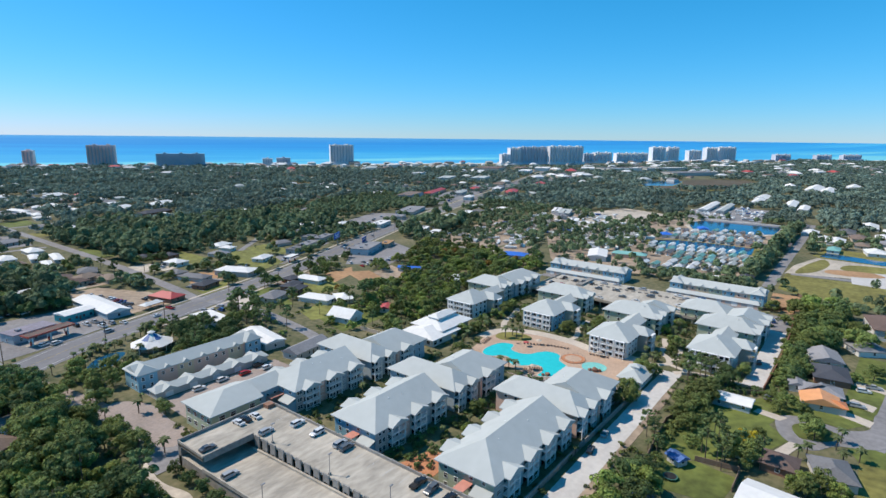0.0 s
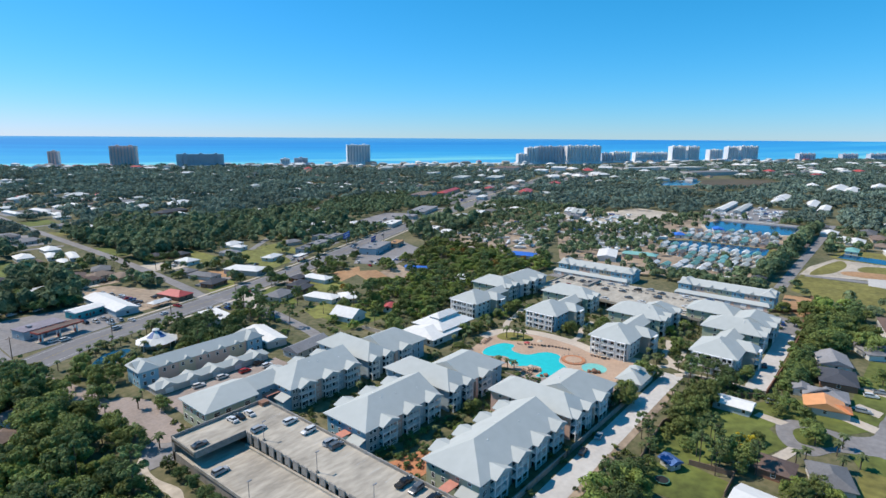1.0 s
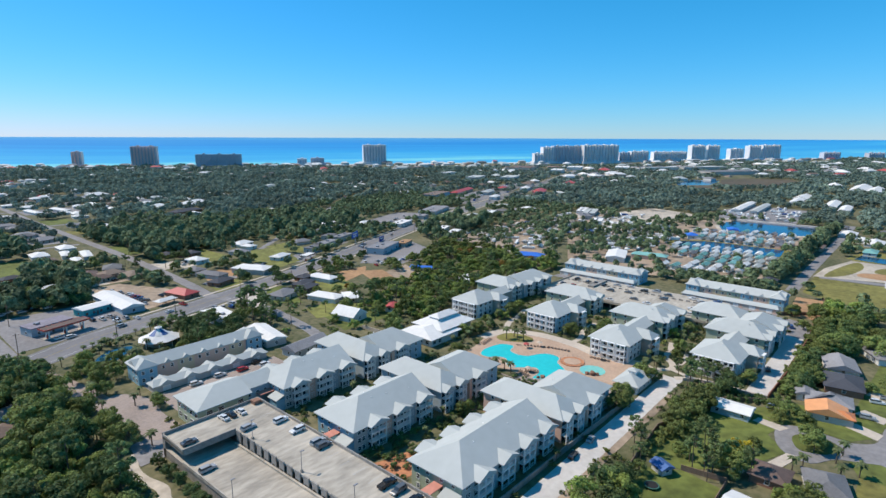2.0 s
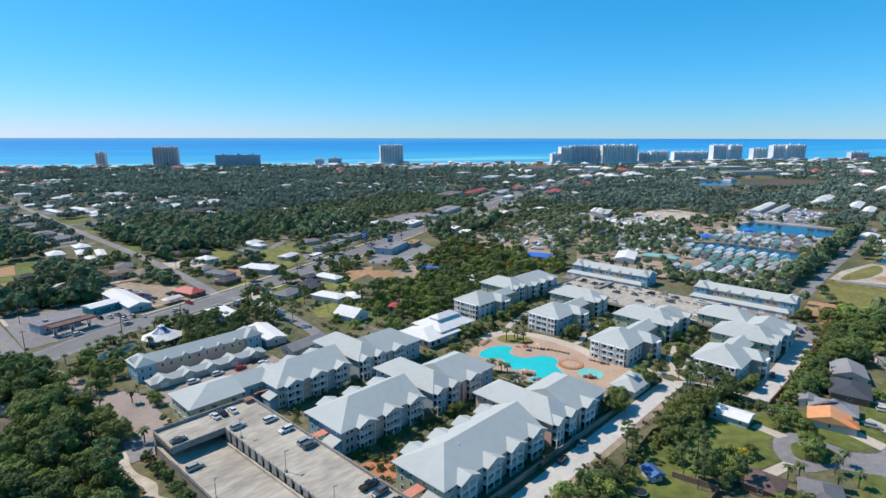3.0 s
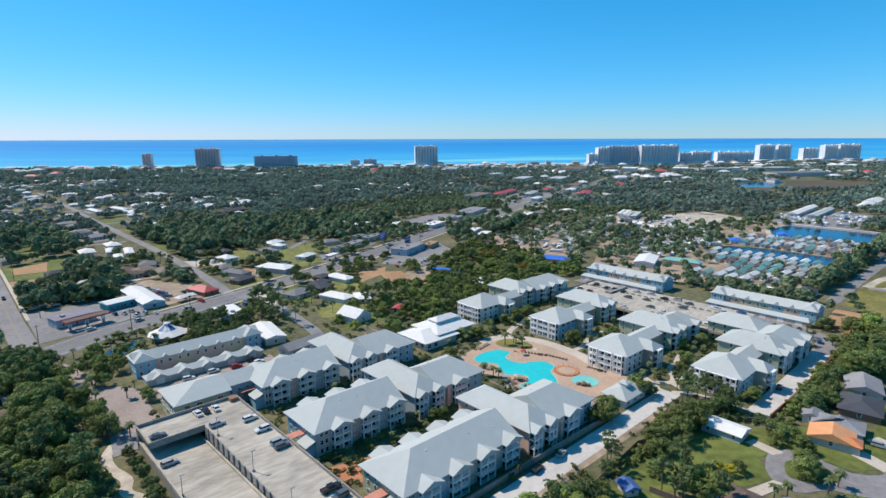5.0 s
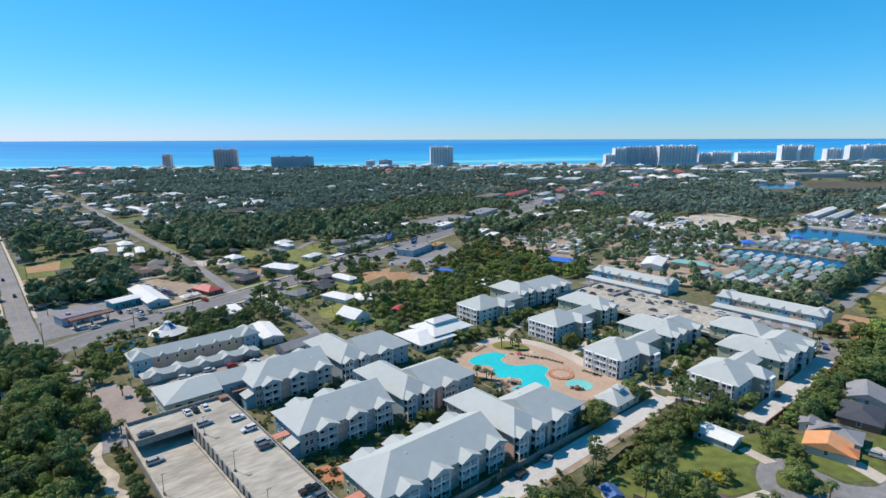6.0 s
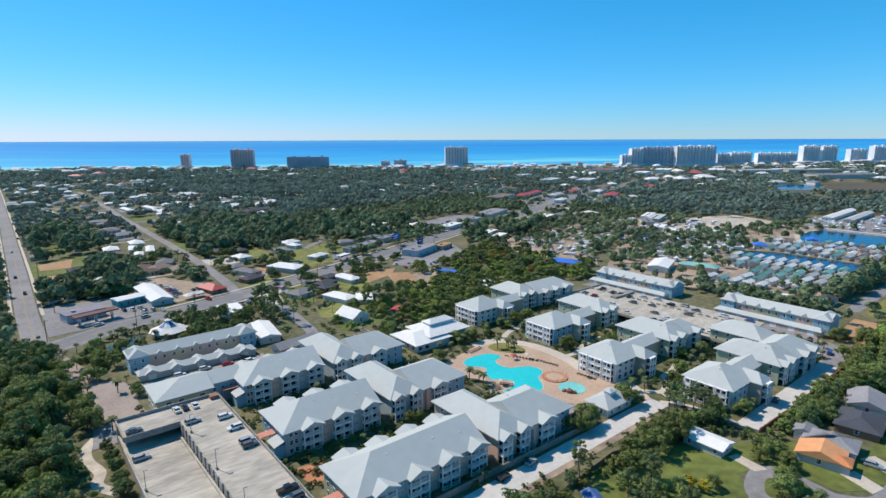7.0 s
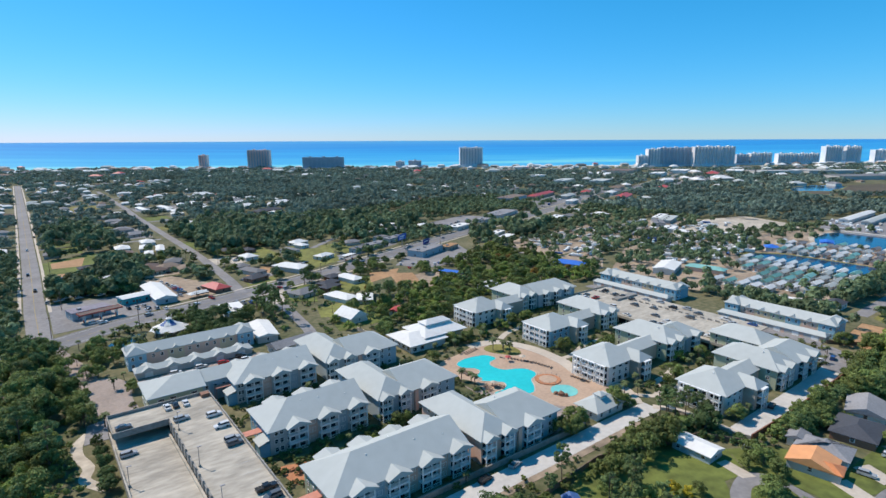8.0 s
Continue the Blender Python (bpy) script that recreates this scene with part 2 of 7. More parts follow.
# ---- mesh helpers ----
class Shape:
    """Collects corners and faces of one part."""

    def __init__(self):
        self.v, self.f = [], []

    def face(self, *pts):
        i = len(self.v)
        self.v.extend(pts)
        self.f.append(tuple(range(i, i + len(pts))))
        return self

    def box(self, x0, x1, y0, y1, z0, z1):
        i = len(self.v)
        self.v.extend([(x0, y0, z0), (x1, y0, z0), (x1, y1, z0), (x0, y1, z0), (x0, y0, z1), (x1, y0, z1), (x1, y1, z1), (x0, y1, z1)])
        self.f.extend(tuple(i + k for k in q) for q in ((3, 2, 1, 0), (4, 5, 6, 7), (0, 1, 5, 4), (1, 2, 6, 5), (2, 3, 7, 6), (3, 0, 4, 7)))
        return self

    def roof(self, x0, x1, y0, y1, ze, zr, axis="x", h0=0.0, h1=0.0, thick=0.28):
        """A gabled (h = 0) or hipped roof over a rectangle, eaves at ze and ridge at zr along axis."""
        swap = axis == "y"
        if swap:
            x0, x1, y0, y1 = y0, y1, x0, x1
        m = (y0 + y1) / 2
        pts = [(x0, y0, ze), (x1, y0, ze), (x1, y1, ze), (x0, y1, ze), (x0 + h0, m, zr), (x1 - h1, m, zr),
               (x0, y0, ze - thick), (x1, y0, ze - thick), (x1, y1, ze - thick), (x0, y1, ze - thick)]
        faces = [(0, 1, 5, 4), (2, 3, 4, 5), (1, 2, 5), (3, 0, 4), (6, 7, 1, 0), (7, 8, 2, 1), (8, 9, 3, 2), (9, 6, 0, 3), (9, 8, 7, 6)]
        if swap:
            pts = [(b, a, c) for a, b, c in pts]
            faces = [tuple(reversed(q)) for q in faces]
        i = len(self.v)
        self.v.extend(pts)
        self.f.extend(tuple(i + k for k in q) for q in faces)
        return self

    def rod(self, a, b, r0, r1=None, n=6):
        a, b = Vector(a), Vector(b)
        r1 = r0 if r1 is None else r1
        q = (b - a).to_track_quat("Z", "Y")
        i = len(self.v)
        for p, r in ((a, r0), (b, r1)):
            for k in range(n):
                w = 2 * math.pi * k / n
                self.v.append(tuple(p + q @ Vector((r * math.cos(w), r * math.sin(w), 0))))
        self.f.extend((i + k, i + (k + 1) % n, i + n + (k + 1) % n, i + n + k) for k in range(n))
        self.f.append(tuple(i + n + k for k in range(n)))
        return self

    def mesh(self, name, dx=0.0, dy=0.0):
        me = bpy.data.meshes.new(name)
        me.from_pydata([(x - dx, y - dy, z) for x, y, z in self.v], [], self.f)
        me.update()
        return me


ORIGIN = {}


def thing(name, x, y, label, category, group="", z=0.0, turn=0.0, kind=""):
    ob = new(name)
    ob.matrix_world = pose(x, y, z, 0, 0, turn)
    ORIGIN[ob.name] = (x, y) if not turn else (0, 0)
    return tagged(ob, label, category, group, kind)


def part(name, shape, material, parent, label="", local=False):
    """One mesh object under a thing or a part. Corners in the site's metres, or in the parent's own if local."""
    data = shape
    if isinstance(shape, Shape):
        dx, dy = (0, 0) if local else ORIGIN.get(parent.name, (0, 0))
        data = shape.mesh(name, dx, dy)
        data.materials.append(material)
    ob = new(name, data)
    ob.parent = parent
    if label:
        ob["label"] = label
    return ob


def sheet(name, pts, z, material, label, category="ground", thick=0.25):
    """A flat slab of the setting: a polygon with its edge going down into the ground."""
    s = Shape()
    s.face(*[(x, y, z) for x, y in pts])
    n = len(pts)
    for k in range(n):
        a, b = pts[k], pts[(k + 1) % n]
        s.face((*a, z), (*a, z - thick), (*b, z - thick), (*b, z))
    me = s.mesh(name)
    me.materials.append(material)
    return tagged(new(name, me), label, category, kind="structure")


def rect(x0, x1, y0, y1):
    return [(x0, y0), (x1, y0), (x1, y1), (x0, y1)]


def smooth(pts, closed=True, steps=5):
    """Rounds a polygon by a Catmull-Rom curve."""
    n, out = len(pts), []
    for k in range(n if closed else n - 1):
        p = [np.array(pts[(k + j) % n] if closed else pts[min(max(k + j, 0), n - 1)], float) for j in (-1, 0, 1, 2)]
        for s in range(steps):
            t = s / steps
            out.append(tuple(0.5 * (2 * p[1] + (p[2] - p[0]) * t + (2 * p[0] - 5 * p[1] + 4 * p[2] - p[3]) * t * t + (3 * p[1] - p[0] - 3 * p[2] + p[3]) * t ** 3)))
    if not closed:
        out.append(tuple(map(float, pts[-1])))
    return out


def strip_outline(pts, width):
    """The outline of a road of that width along a line."""
    p = np.array(pts, float)
    d = np.gradient(p, axis=0)
    d /= np.linalg.norm(d, axis=1)[:, None]
    nrm = np.stack([-d[:, 1], d[:, 0]], 1) * width / 2
    return [tuple(a) for a in p + nrm] + [tuple(a) for a in (p - nrm)[::-1]]


# ---- land, sea, roads ----
SHORE_N, SHORE_S = Vector((0.533, 0.846)), Vector((0.846, -0.533))     # towards the sea, along the shore


def shore(s, n):
    p = SHORE_S * s + SHORE_N * n
    return p.x, p.y


ground = sheet("ground", [shore(-4200, -700), shore(4200, -700), shore(4200, 1960), shore(-4200, 1960)], 0.0, GROUND,
               "scrubby green and sandy ground under the town", "ground", 2.0)
sheet("beach", [shore(-4200, 1925), shore(4200, 1925), shore(4200, 2010), shore(-4200, 2010)], 0.3, mat("beach_sand", (0.72, 0.68, 0.62), 0.95, 0, 0.08, 0.05, 0.01),
      "strip of white beach sand along the gulf", "beach", 1.0)


def sea_material():
    m = mat("gulf_water", (0.01, 0.12, 0.4), 0.6, spec=0.10)
    n, l = m.node_tree.nodes, m.node_tree.links
    geo = n.new("ShaderNodeNewGeometry")
    dot = n.new("ShaderNodeVectorMath")
    dot.operation = "DOT_PRODUCT"
    dot.inputs[1].default_value = (SHORE_N.x, SHORE_N.y, 0)
    along = n.new("ShaderNodeVectorMath")
    along.operation = "DOT_PRODUCT"
    along.inputs[1].default_value = (SHORE_S.x, SHORE_S.y, 0)
    comb = n.new("ShaderNodeCombineXYZ")
    for v, o, k in ((dot, 0, 0.006), (along, 1, 0.0007)):
        l.new(geo.outputs["Position"], v.inputs[0])
        f = n.new("ShaderNodeMath")
        f.operation = "MULTIPLY"
        f.inputs[1].default_value = k
        l.new(v.outputs["Value"], f.inputs[0])
        l.new(f.outputs[0], comb.inputs[o])
    bands = n.new("ShaderNodeTexNoise")
    bands.inputs["Scale"].default_value, bands.inputs["Detail"].default_value = 1.0, 4
    l.new(comb.outputs[0], bands.inputs["Vector"])
    depth = n.new("ShaderNodeMapRange")
    depth.inputs["From Min"].default_value, depth.inputs["From Max"].default_value = 1975, 4600
    l.new(dot.outputs["Value"], depth.inputs["Value"])
    shift = n.new("ShaderNodeMath")
    shift.operation = "MULTIPLY_ADD"
    shift.inputs[1].default_value, shift.inputs[2].default_value = 0.8, -0.40
    l.new(bands.outputs["Fac"], shift.inputs[0])
    total = n.new("ShaderNodeMath")
    total.operation = "ADD"
    l.new(depth.outputs[0], total.inputs[0])
    l.new(shift.outputs[0], total.inputs[1])
    ramp = n.new("ShaderNodeValToRGB")
    ramp.color_ramp.elements[0].position, ramp.color_ramp.elements[0].color = 0.0, (0.17, 0.54, 0.62, 1)
    ramp.color_ramp.elements[1].position, ramp.color_ramp.elements[1].color = 1.0, (0.075, 0.30, 0.54, 1)
    for p, c in ((0.05, (0.075, 0.40, 0.62, 1)), (0.22, (0.040, 0.315, 0.60, 1)), (0.6, (0.028, 0.235, 0.55, 1))):
        ramp.color_ramp.elements.new(p).color = c
    l.new(total.outputs[0], ramp.inputs[0])
    l.new(ramp.outputs[0], n["Principled BSDF"].inputs["Base Color"])
    return m


def build_sea():
    """The gulf, from the beach to the horizon, where it rises by the little that brings its rim to the sky line."""
    s, rim, cx, cy = Shape(), 4850.0, 28.0, -22.0
    rows = []
    for k in range(70):
        a = radians(-8 + 2.0 * k)
        d = Vector((math.cos(a), math.sin(a)))
        start = (1965 - SHORE_N.dot(Vector((cx, cy)))) / max(SHORE_N.dot(d), 0.35)
        start = min(start, 4700)
        rows.append([(cx + d.x * r, cy + d.y * r, 84.0 * (f ** 0.9)) for f in (0, 0.08, 0.2, 0.4, 0.6, 0.8, 1.0) for r in (start + (rim - start) * f,)])
    w = len(rows[0])
    s.v = [p for row in rows for p in row]
    s.f = [(i * w + j, i * w + j + 1, (i + 1) * w + j + 1, (i + 1) * w + j) for i in range(len(rows) - 1) for j in range(w - 1)]
    me = s.mesh("water")
    me.materials.append(sea_material())
    me.polygons.foreach_set("use_smooth", [True] * len(me.polygons))
    tagged(new("water", me), "blue gulf water with turquoise shallows by the beach", "sea", kind="structure")


build_sea()

ROADS = []     # (line, width), kept clear of trees


def road(name, pts, width, z, material, label, category="road"):
    ROADS.append((pts, width))
    return sheet(name, strip_outline(pts, width), z, material, label, category)


MAIN = smooth([(20, 255), (58, 266), (88, 280), (118, 288), (150, 297), (205, 314), (262, 334), (340, 366), (440, 405), (560, 446), (720, 500), (900, 556), (1100, 632), (1440, 752), (1700, 850)], False, 4)
road("road", MAIN, 18.5, 0.06, HIGHWAY, "four-lane grey asphalt highway towards the beach")
LEFT = [(54.5, 268), (53.6, 330), (53.9, 460), (53.0, 750), (49, 1480)]
road("road", LEFT, 10.4, 0.09, ASPHALT_PALE, "straight grey asphalt side road between the trees")
road("road", [(159.5, 304), (163, 336), (166, 388), (168.5, 470), (168, 560), (168, 670), (168, 751), (171, 870), (171, 1200)], 7, 0.09, ASPHALT_PALE, "narrow grey neighbourhood street")
road("road", [(57, 262), (63, 238), (66, 222), (69, 200), (71, 180)], 7.5, 0.10, PAVER, "short entrance drive of pinkish pavers")
road("road", smooth([(163, 300), (166, 284), (170, 260), (167, 229), (163.5, 207), (158, 200)], False), 6, 0.08, ASPHALT_PALE, "narrow grey lane beside the white houses")
road("road", smooth([(112, 57.4), (150, 57.6), (178, 57.6), (205, 57.8), (229, 57.4)], False), 7.4, 0.10, SHELL, "bright white service road of crushed shell")
road("road", smooth([(229, 57), (233.5, 50), (234.5, 40), (234.5, 31), (238, 27.5)], False), 3.2, 0.12, PALE_PATH, "pale concrete walk along the condominium", "path")
road("road", [(236, 29), (262, 29), (290, 29), (318, 30)], 7.5, 0.13, SHELL, "pale shell drive behind the condominium")
sheet("pavement", smooth([(316, 26), (317, 33), (326, 37), (340, 44), (347, 42), (342, 32), (330, 26)]), 0.15, ASPHALT_PALE, "pale concrete turning area", "pavement")
road("road", [(412, 48), (500, 49), (600, 49), (760, 50)], 7, 0.08, ASPHALT_PALE, "grey asphalt back street along the hedge")
road("road", smooth([(208, -9), (216, -11), (226, -12), (250, -15), (330, -24)], False), 6.5, 0.08, ASPHALT_PALE, "grey asphalt residential street")
road("road", [(480, -40), (470, 0), (466, 44)], 8, 0.07, ASPHALT_PALE, "grey asphalt cross street beside the sandy lot")
road("road", [(386, 329), (396, 248)], 4, 0.08, PALE_PATH, "pale sandy lane beside the woods")
road("road", [(240, 400), (330, 480), (520, 640), (700, 760)], 5, 0.05, ASPHALT_PALE, "narrow lane under the trees")
CUL = smooth([(210.5, 17.9), (215.4, 16.3), (218.3, 10.6), (217.3, 3.2), (216.9, -2.3), (222.6, -8.3), (236.2, -9.8), (238, -14), (212.5, -13), (206.2, -7.1), (202.6, 0.1), (195.2, 5.5), (196, 11.6), (201.3, 15.8)])
sheet("pavement", CUL, 0.11, ASPHALT_PALE, "grey asphalt turning loop at the street's end", "pavement")
ISLAND = smooth([(207.4, 12.6), (211.7, 11.4), (214.8, 6.2), (211.8, 0.5), (209.6, -0.6), (204.1, 2.4), (202.1, 6.1), (201.6, 9.9)])
sheet("lawn", ISLAND, 0.24, LAWN, "small round lawn island in the turning loop", "lawn")
for pts, lab in (([(227.9, 0.5), (232.9, -1.7), (229.3, -9.5), (224, -8.3)], "pale concrete drive of the orange-roofed house"), ([(241.4, -0.6), (246.8, -3), (243.5, -10.2), (238.1, -9)], "pale concrete drive of a grey-roofed house"),
                 ([(212, 25), (215.7, 24), (214.2, 14.5), (210.2, 16.5)], "pale concrete drive of the white cottage"), ([(184.2, 16.4), (196.5, 12.2), (196.8, 8.6), (182.3, 13)], "pale concrete drive of the brick house"),
                 ([(262, -2), (267, -4), (264, -14), (259, -13)], "pale concrete drive of a dark-roofed house")):
    sheet("drive", pts, 0.14, PALE_PATH, lab, "drive")
    ROADS.append(([pts[0], pts[2]], 5))
ROADS.append(([(199, 9), (206, 16), (214, 12), (216, 2), (208, -6), (199, 4), (199, 9)], 4))

# centre line and edge lines of the highway
for k, (off, m) in enumerate(((0.0, LINE_YELLOW), (-7.0, LINE_WHITE), (7.0, LINE_WHITE))):
    p = np.array(MAIN[4:44])
    d = np.gradient(p, axis=0)
    d /= np.linalg.norm(d, axis=1)[:, None]
    line = p + np.stack([-d[:, 1], d[:, 0]], 1) * off
    sheet("road_line", strip_outline(line, 0.3), 0.085, m, "worn painted line on the highway", "road marking", 0.02)
sheet("road_line", strip_outline(LEFT, 0.3), 0.115, LINE_YELLOW, "worn yellow centre line on the side road", "road marking", 0.02)
for off in (-9.2, 9.2):
    sheet("pavement", strip_outline([(x + off * 0.76, y) for x, y in LEFT[1:]], 1.8), 0.14, PALE_PATH, "pale concrete pavement beside the side road", "pavement")
    p = np.array(MAIN)
    d = np.gradient(p, axis=0)
    d /= np.linalg.norm(d, axis=1)[:, None]
    side = p + np.stack([-d[:, 1], d[:, 0]], 1) * (off * 1.3)
    sheet("pavement", strip_outline(side[12:], 1.8), 0.14, PALE_PATH, "pale concrete pavement beside the highway", "pavement")

# open lots, lawns, fields and bare ground; (name, polygon, surface, label)
CLEAR = []


def lot(name, pts, material, label, z=0.05, density=0.0, category="ground"):
    CLEAR.append((pts, density))
    z += 0.004 * (len(CLEAR) % 9)
    return sheet(name, pts, z, material, label, category)


lot("lawn", [(199, 43), (212, 40), (222, 27), (214, 17), (205, 19), (197, 12), (180, 20), (166, 33), (166, 43), (182, 48)], LAWN, "sunny green mown lawn", density=0.05)
lot("lawn", [(145, 41), (160, 43), (166, 33), (164, 21), (148, 23)], LAWN, "green mown backyard lawn", density=0.03)
lot("lawn", [(222, 27), (236, 18), (238, 0), (226, -8), (218, -2), (218, 8), (215, 17)], LAWN, "green front lawn by the street", density=0.04)
lot("lawn", [(238, 0), (300, -4), (300, -14), (240, -12), (224, -6)], LAWN, "green front lawns along the street", 0.04, 0.06)
lot("lawn", [(196, -6), (206, -2), (212, -14), (200, -22), (186, -14)], LAWN, "green lawn corner by the street", density=0.05)
lot("dry_ground", [(150, -6), (196, -6), (196, -40), (150, -40)], DRY_GRASS, "dry yellow grass behind the houses", density=0.05)
lot("field", [(228, 396), (231, 410), (245, 418), (273, 411), (254, 352), (226, 341)], FIELD, "yellow-green empty grass field")
lot("lawn", [(176, 268), (192, 300), (204, 296), (190, 256)], LAWN, "green lawn between houses", density=0.08)
lot("lawn", [(176, 200), (184, 232), (210, 236), (212, 200)], LAWN, "green lawn round a white house", density=0.08)
lot("lawn", [(60.5, 410), (60.5, 488), (95, 512), (112, 508), (102, 458), (93, 420)], LAWN, "green grass beside a dirt lot")
lot("dirt", [(67, 460), (67, 484), (91, 495), (86, 459)], DIRT, "bare orange dirt patch", 0.08)
lot("dirt", [(61, 421), (61, 437), (92, 435), (89, 423)], DIRT, "second strip of orange dirt on the grass", 0.08)
lot("dirt", [(250, 262), (262, 292), (276, 282), (266, 254)], DIRT, "bare orange sandy building plot")
lot("dirt", [(176, 345), (186, 372), (206, 366), (196, 338)], DIRT, "bare sandy building plot")
lot("dirt", [(354, 40), (398, 43), (398, 30), (376, 16), (352, 20)], DIRT, "bare orange dirt beside the townhouses")
lot("sand_lot", [(466, 44), (500, 42), (545, 30), (540, -40), (486, -40), (478, 0)], SAND, "pale sandy empty lot", density=0.0)
lot("field", [(412, 42), (494, 44), (462, 40), (462, -40), (395, -40), (400, 28)], DRY_GRASS, "dry yellow grass strip by the street", 0.045, 0.02)
lot("white_lot", [(459, 4), (514, 7), (505, -40), (452, -40)], SHELL, "bright white cleared building pad", 0.09)
lot("lawn", [(545, 30), (600, 28), (590, -50), (545, -50)], DRY_GRASS, "yellow-green grass beside the canal", 0.045)
lot("marsh", [(1150, 330), (1220, 222), (1400, 195), (1520, 240), (1480, 330), (1370, 372), (1230, 405)], MARSH, "flat brown marsh grass and mud", 0.05)
lot("field", [(1060, 215), (1080, 260), (1170, 250), (1190, 215)], DRY_GRASS, "pale grass beside the marsh", 0.06)
lot("parking", [(60, 284), (78, 287), (112, 299), (112, 345), (60, 345)], ASPHALT_PALE, "grey asphalt forecourt of the petrol station", 0.07)
lot("parking", [(112, 308), (150, 312), (150, 345), (134, 380), (112, 380)], PARK_SAND, "sandy parking yard by the white barn", 0.05)
lot("parking", [(279, 310), (300, 285), (352, 300), (372, 350), (318, 345)], ASPHALT_PALE, "grey asphalt car park by the store", 0.07)
lot("parking", [(400, 420), (470, 440), (520, 470), (500, 500), (420, 470)], ASPHALT_PALE, "grey asphalt strip-mall car park", 0.07)
lot("parking", [(506, 440), (563, 494), (606, 470), (572, 470), (530, 452)], ASPHALT_PALE, "pale asphalt car parks along the highway", 0.065, 0.05)
lot("parking", [(600, 520), (760, 590), (980, 660), (1000, 620), (800, 540), (640, 490)], ASPHALT_PALE, "asphalt car parks along the highway", 0.065, 0.3)
lot("parking", [(1050, 590), (1300, 690), (1520, 760), (1560, 660), (1280, 570), (1060, 540)], ASPHALT_PALE, "asphalt car parks before the beach hotels", 0.065, 0.3)
lot("parking", [(1300, 780), (1500, 850), (1480, 1000), (1260, 920)], ASPHALT_PALE, "car park of a long shopping hall", 0.065, 0.25)
lot("rv_park", [(384, 190), (384, 150), (410, 90), (440, 62), (560, 66), (640, 66), (735, 66), (735, 175), (660, 200), (610, 250), (490, 250)], PARK_SAND, "sandy grounds of the cabin park", 0.04, 0.16)
lot("rv_park", [(430, 165), (560, 165), (640, 200), (612, 248), (490, 250), (400, 200)], PARK_SAND, "sandy camper pitches under small trees", 0.05, 0.38)
lot("storage_yard", [(735, 100), (735, 180), (800, 196), (900, 190), (880, 110)], ASPHALT_PALE, "pale gravel storage yard with long sheds", 0.05, 0.2)
lot("rv_park", [(575, 255), (640, 212), (735, 190), (770, 275), (700, 290), (620, 268)], SAND, "pale sandy clearing in the camper park", 0.06, 0.1)
lot("rv_park", [(470, 262), (575, 262), (620, 270), (700, 292), (690, 330), (560, 320), (480, 300)], PARK_SAND, "camper pitches under scattered trees", 0.05, 0.45)
for pts, m, lab in (([(172, 322), (196, 340), (190, 352), (170, 340)], ASPHALT_PALE, "grey asphalt frontage of small houses"), ([(216, 346), (226, 350), (232, 372), (218, 364)], ASPHALT_PALE, "grey asphalt yard by the white hall"),
                    ([(250, 346), (276, 360), (268, 376), (244, 362)], ASPHALT_PALE, "pale forecourt of a small filling station"), ([(276, 364), (330, 386), (322, 396), (272, 376)], ASPHALT_PALE, "grey asphalt strip before low shops"),
                    ([(214, 292), (240, 300), (246, 312), (210, 302)], PARK_SAND, "sandy lot beside the highway"), ([(238, 276), (262, 284), (276, 300), (250, 300)], DIRT, "bare sandy earth under oaks"), ([(258, 240), (286, 252), (300, 282), (274, 276)], PARK_SAND, "sandy track into the woods"),
                    ([(174, 300), (188, 305), (190, 290), (178, 284)], ASPHALT_PALE, "grey asphalt yard by a small house"), ([(130, 384), (158, 384), (160, 402), (130, 398)], PARK_SAND, "tan yard with timber stacks"), ([(182, 392), (206, 398), (196, 420), (178, 418)], SAND, "pale sandy building site")):
    lot("yard", pts, m, lab, 0.055, 0.03)
lot("rv_park", [(400, 258), (470, 262), (480, 300), (560, 320), (560, 352), (440, 336), (402, 320)], PARK_SAND, "sandy camper pitches behind the lane", 0.045, 0.3)
lot("rv_park", [(396, 205), (436, 235), (470, 258), (400, 254)], PARK_SAND, "sandy yard with campers by the blue roof", 0.045, 0.35)
lot("dirt", [(118, 384), (136, 384), (136, 400), (118, 398)], SAND, "tan bare building plots", 0.06)
lot("field", [(206, 443), (224, 450), (225, 409), (212, 384), (200, 395)], FIELD, "yellow-green empty grass field behind the houses", 0.05)
lot("lawn", [(168, 470), (182, 470), (184, 520), (168, 520)], LAWN, "green verge lawn along the street", 0.05, 0.08)
lot("lawn", [(66, 520), (92, 520), (92, 560), (66, 560)], LAWN, "green lawn by the side road", 0.05, 0.08)
lot("dirt", [(168, 398), (186, 398), (186, 424), (168, 424)], SAND, "tan bare plot before new townhouses", 0.06)
lot("verge", [(112, 51), (160, 51.6), (200, 51.4), (216, 52.4), (214, 54.2), (180, 54.0), (112, 53.8)], PARK_SAND, "sandy brown verge along the service road", 0.06, 0.5)
lot("field", [(266, 422), (287, 424), (287, 370), (270, 377)], FIELD, "yellow-green grass beside the highway", 0.05, 0.05)
lot("field", [(241, 426), (253, 446), (264, 439), (256, 419)], FIELD, "mown grass between two houses", 0.05, 0.05)
lot("lawn", [(166, 306), (178, 308), (196, 334), (172, 336)], FIELD, "sunny lawn beside the highway", 0.05, 0.05)
lot("yard", [(206, 262), (232, 262), (250, 296), (230, 306), (206, 292)], FIELD, "sunny yard with scattered trees", 0.05, 0.25)
lot("drive", [(166, 266), (174, 268), (186, 300), (176, 302)], PALE_PATH, "pale concrete parking strip by the highway", 0.07, 0.05)
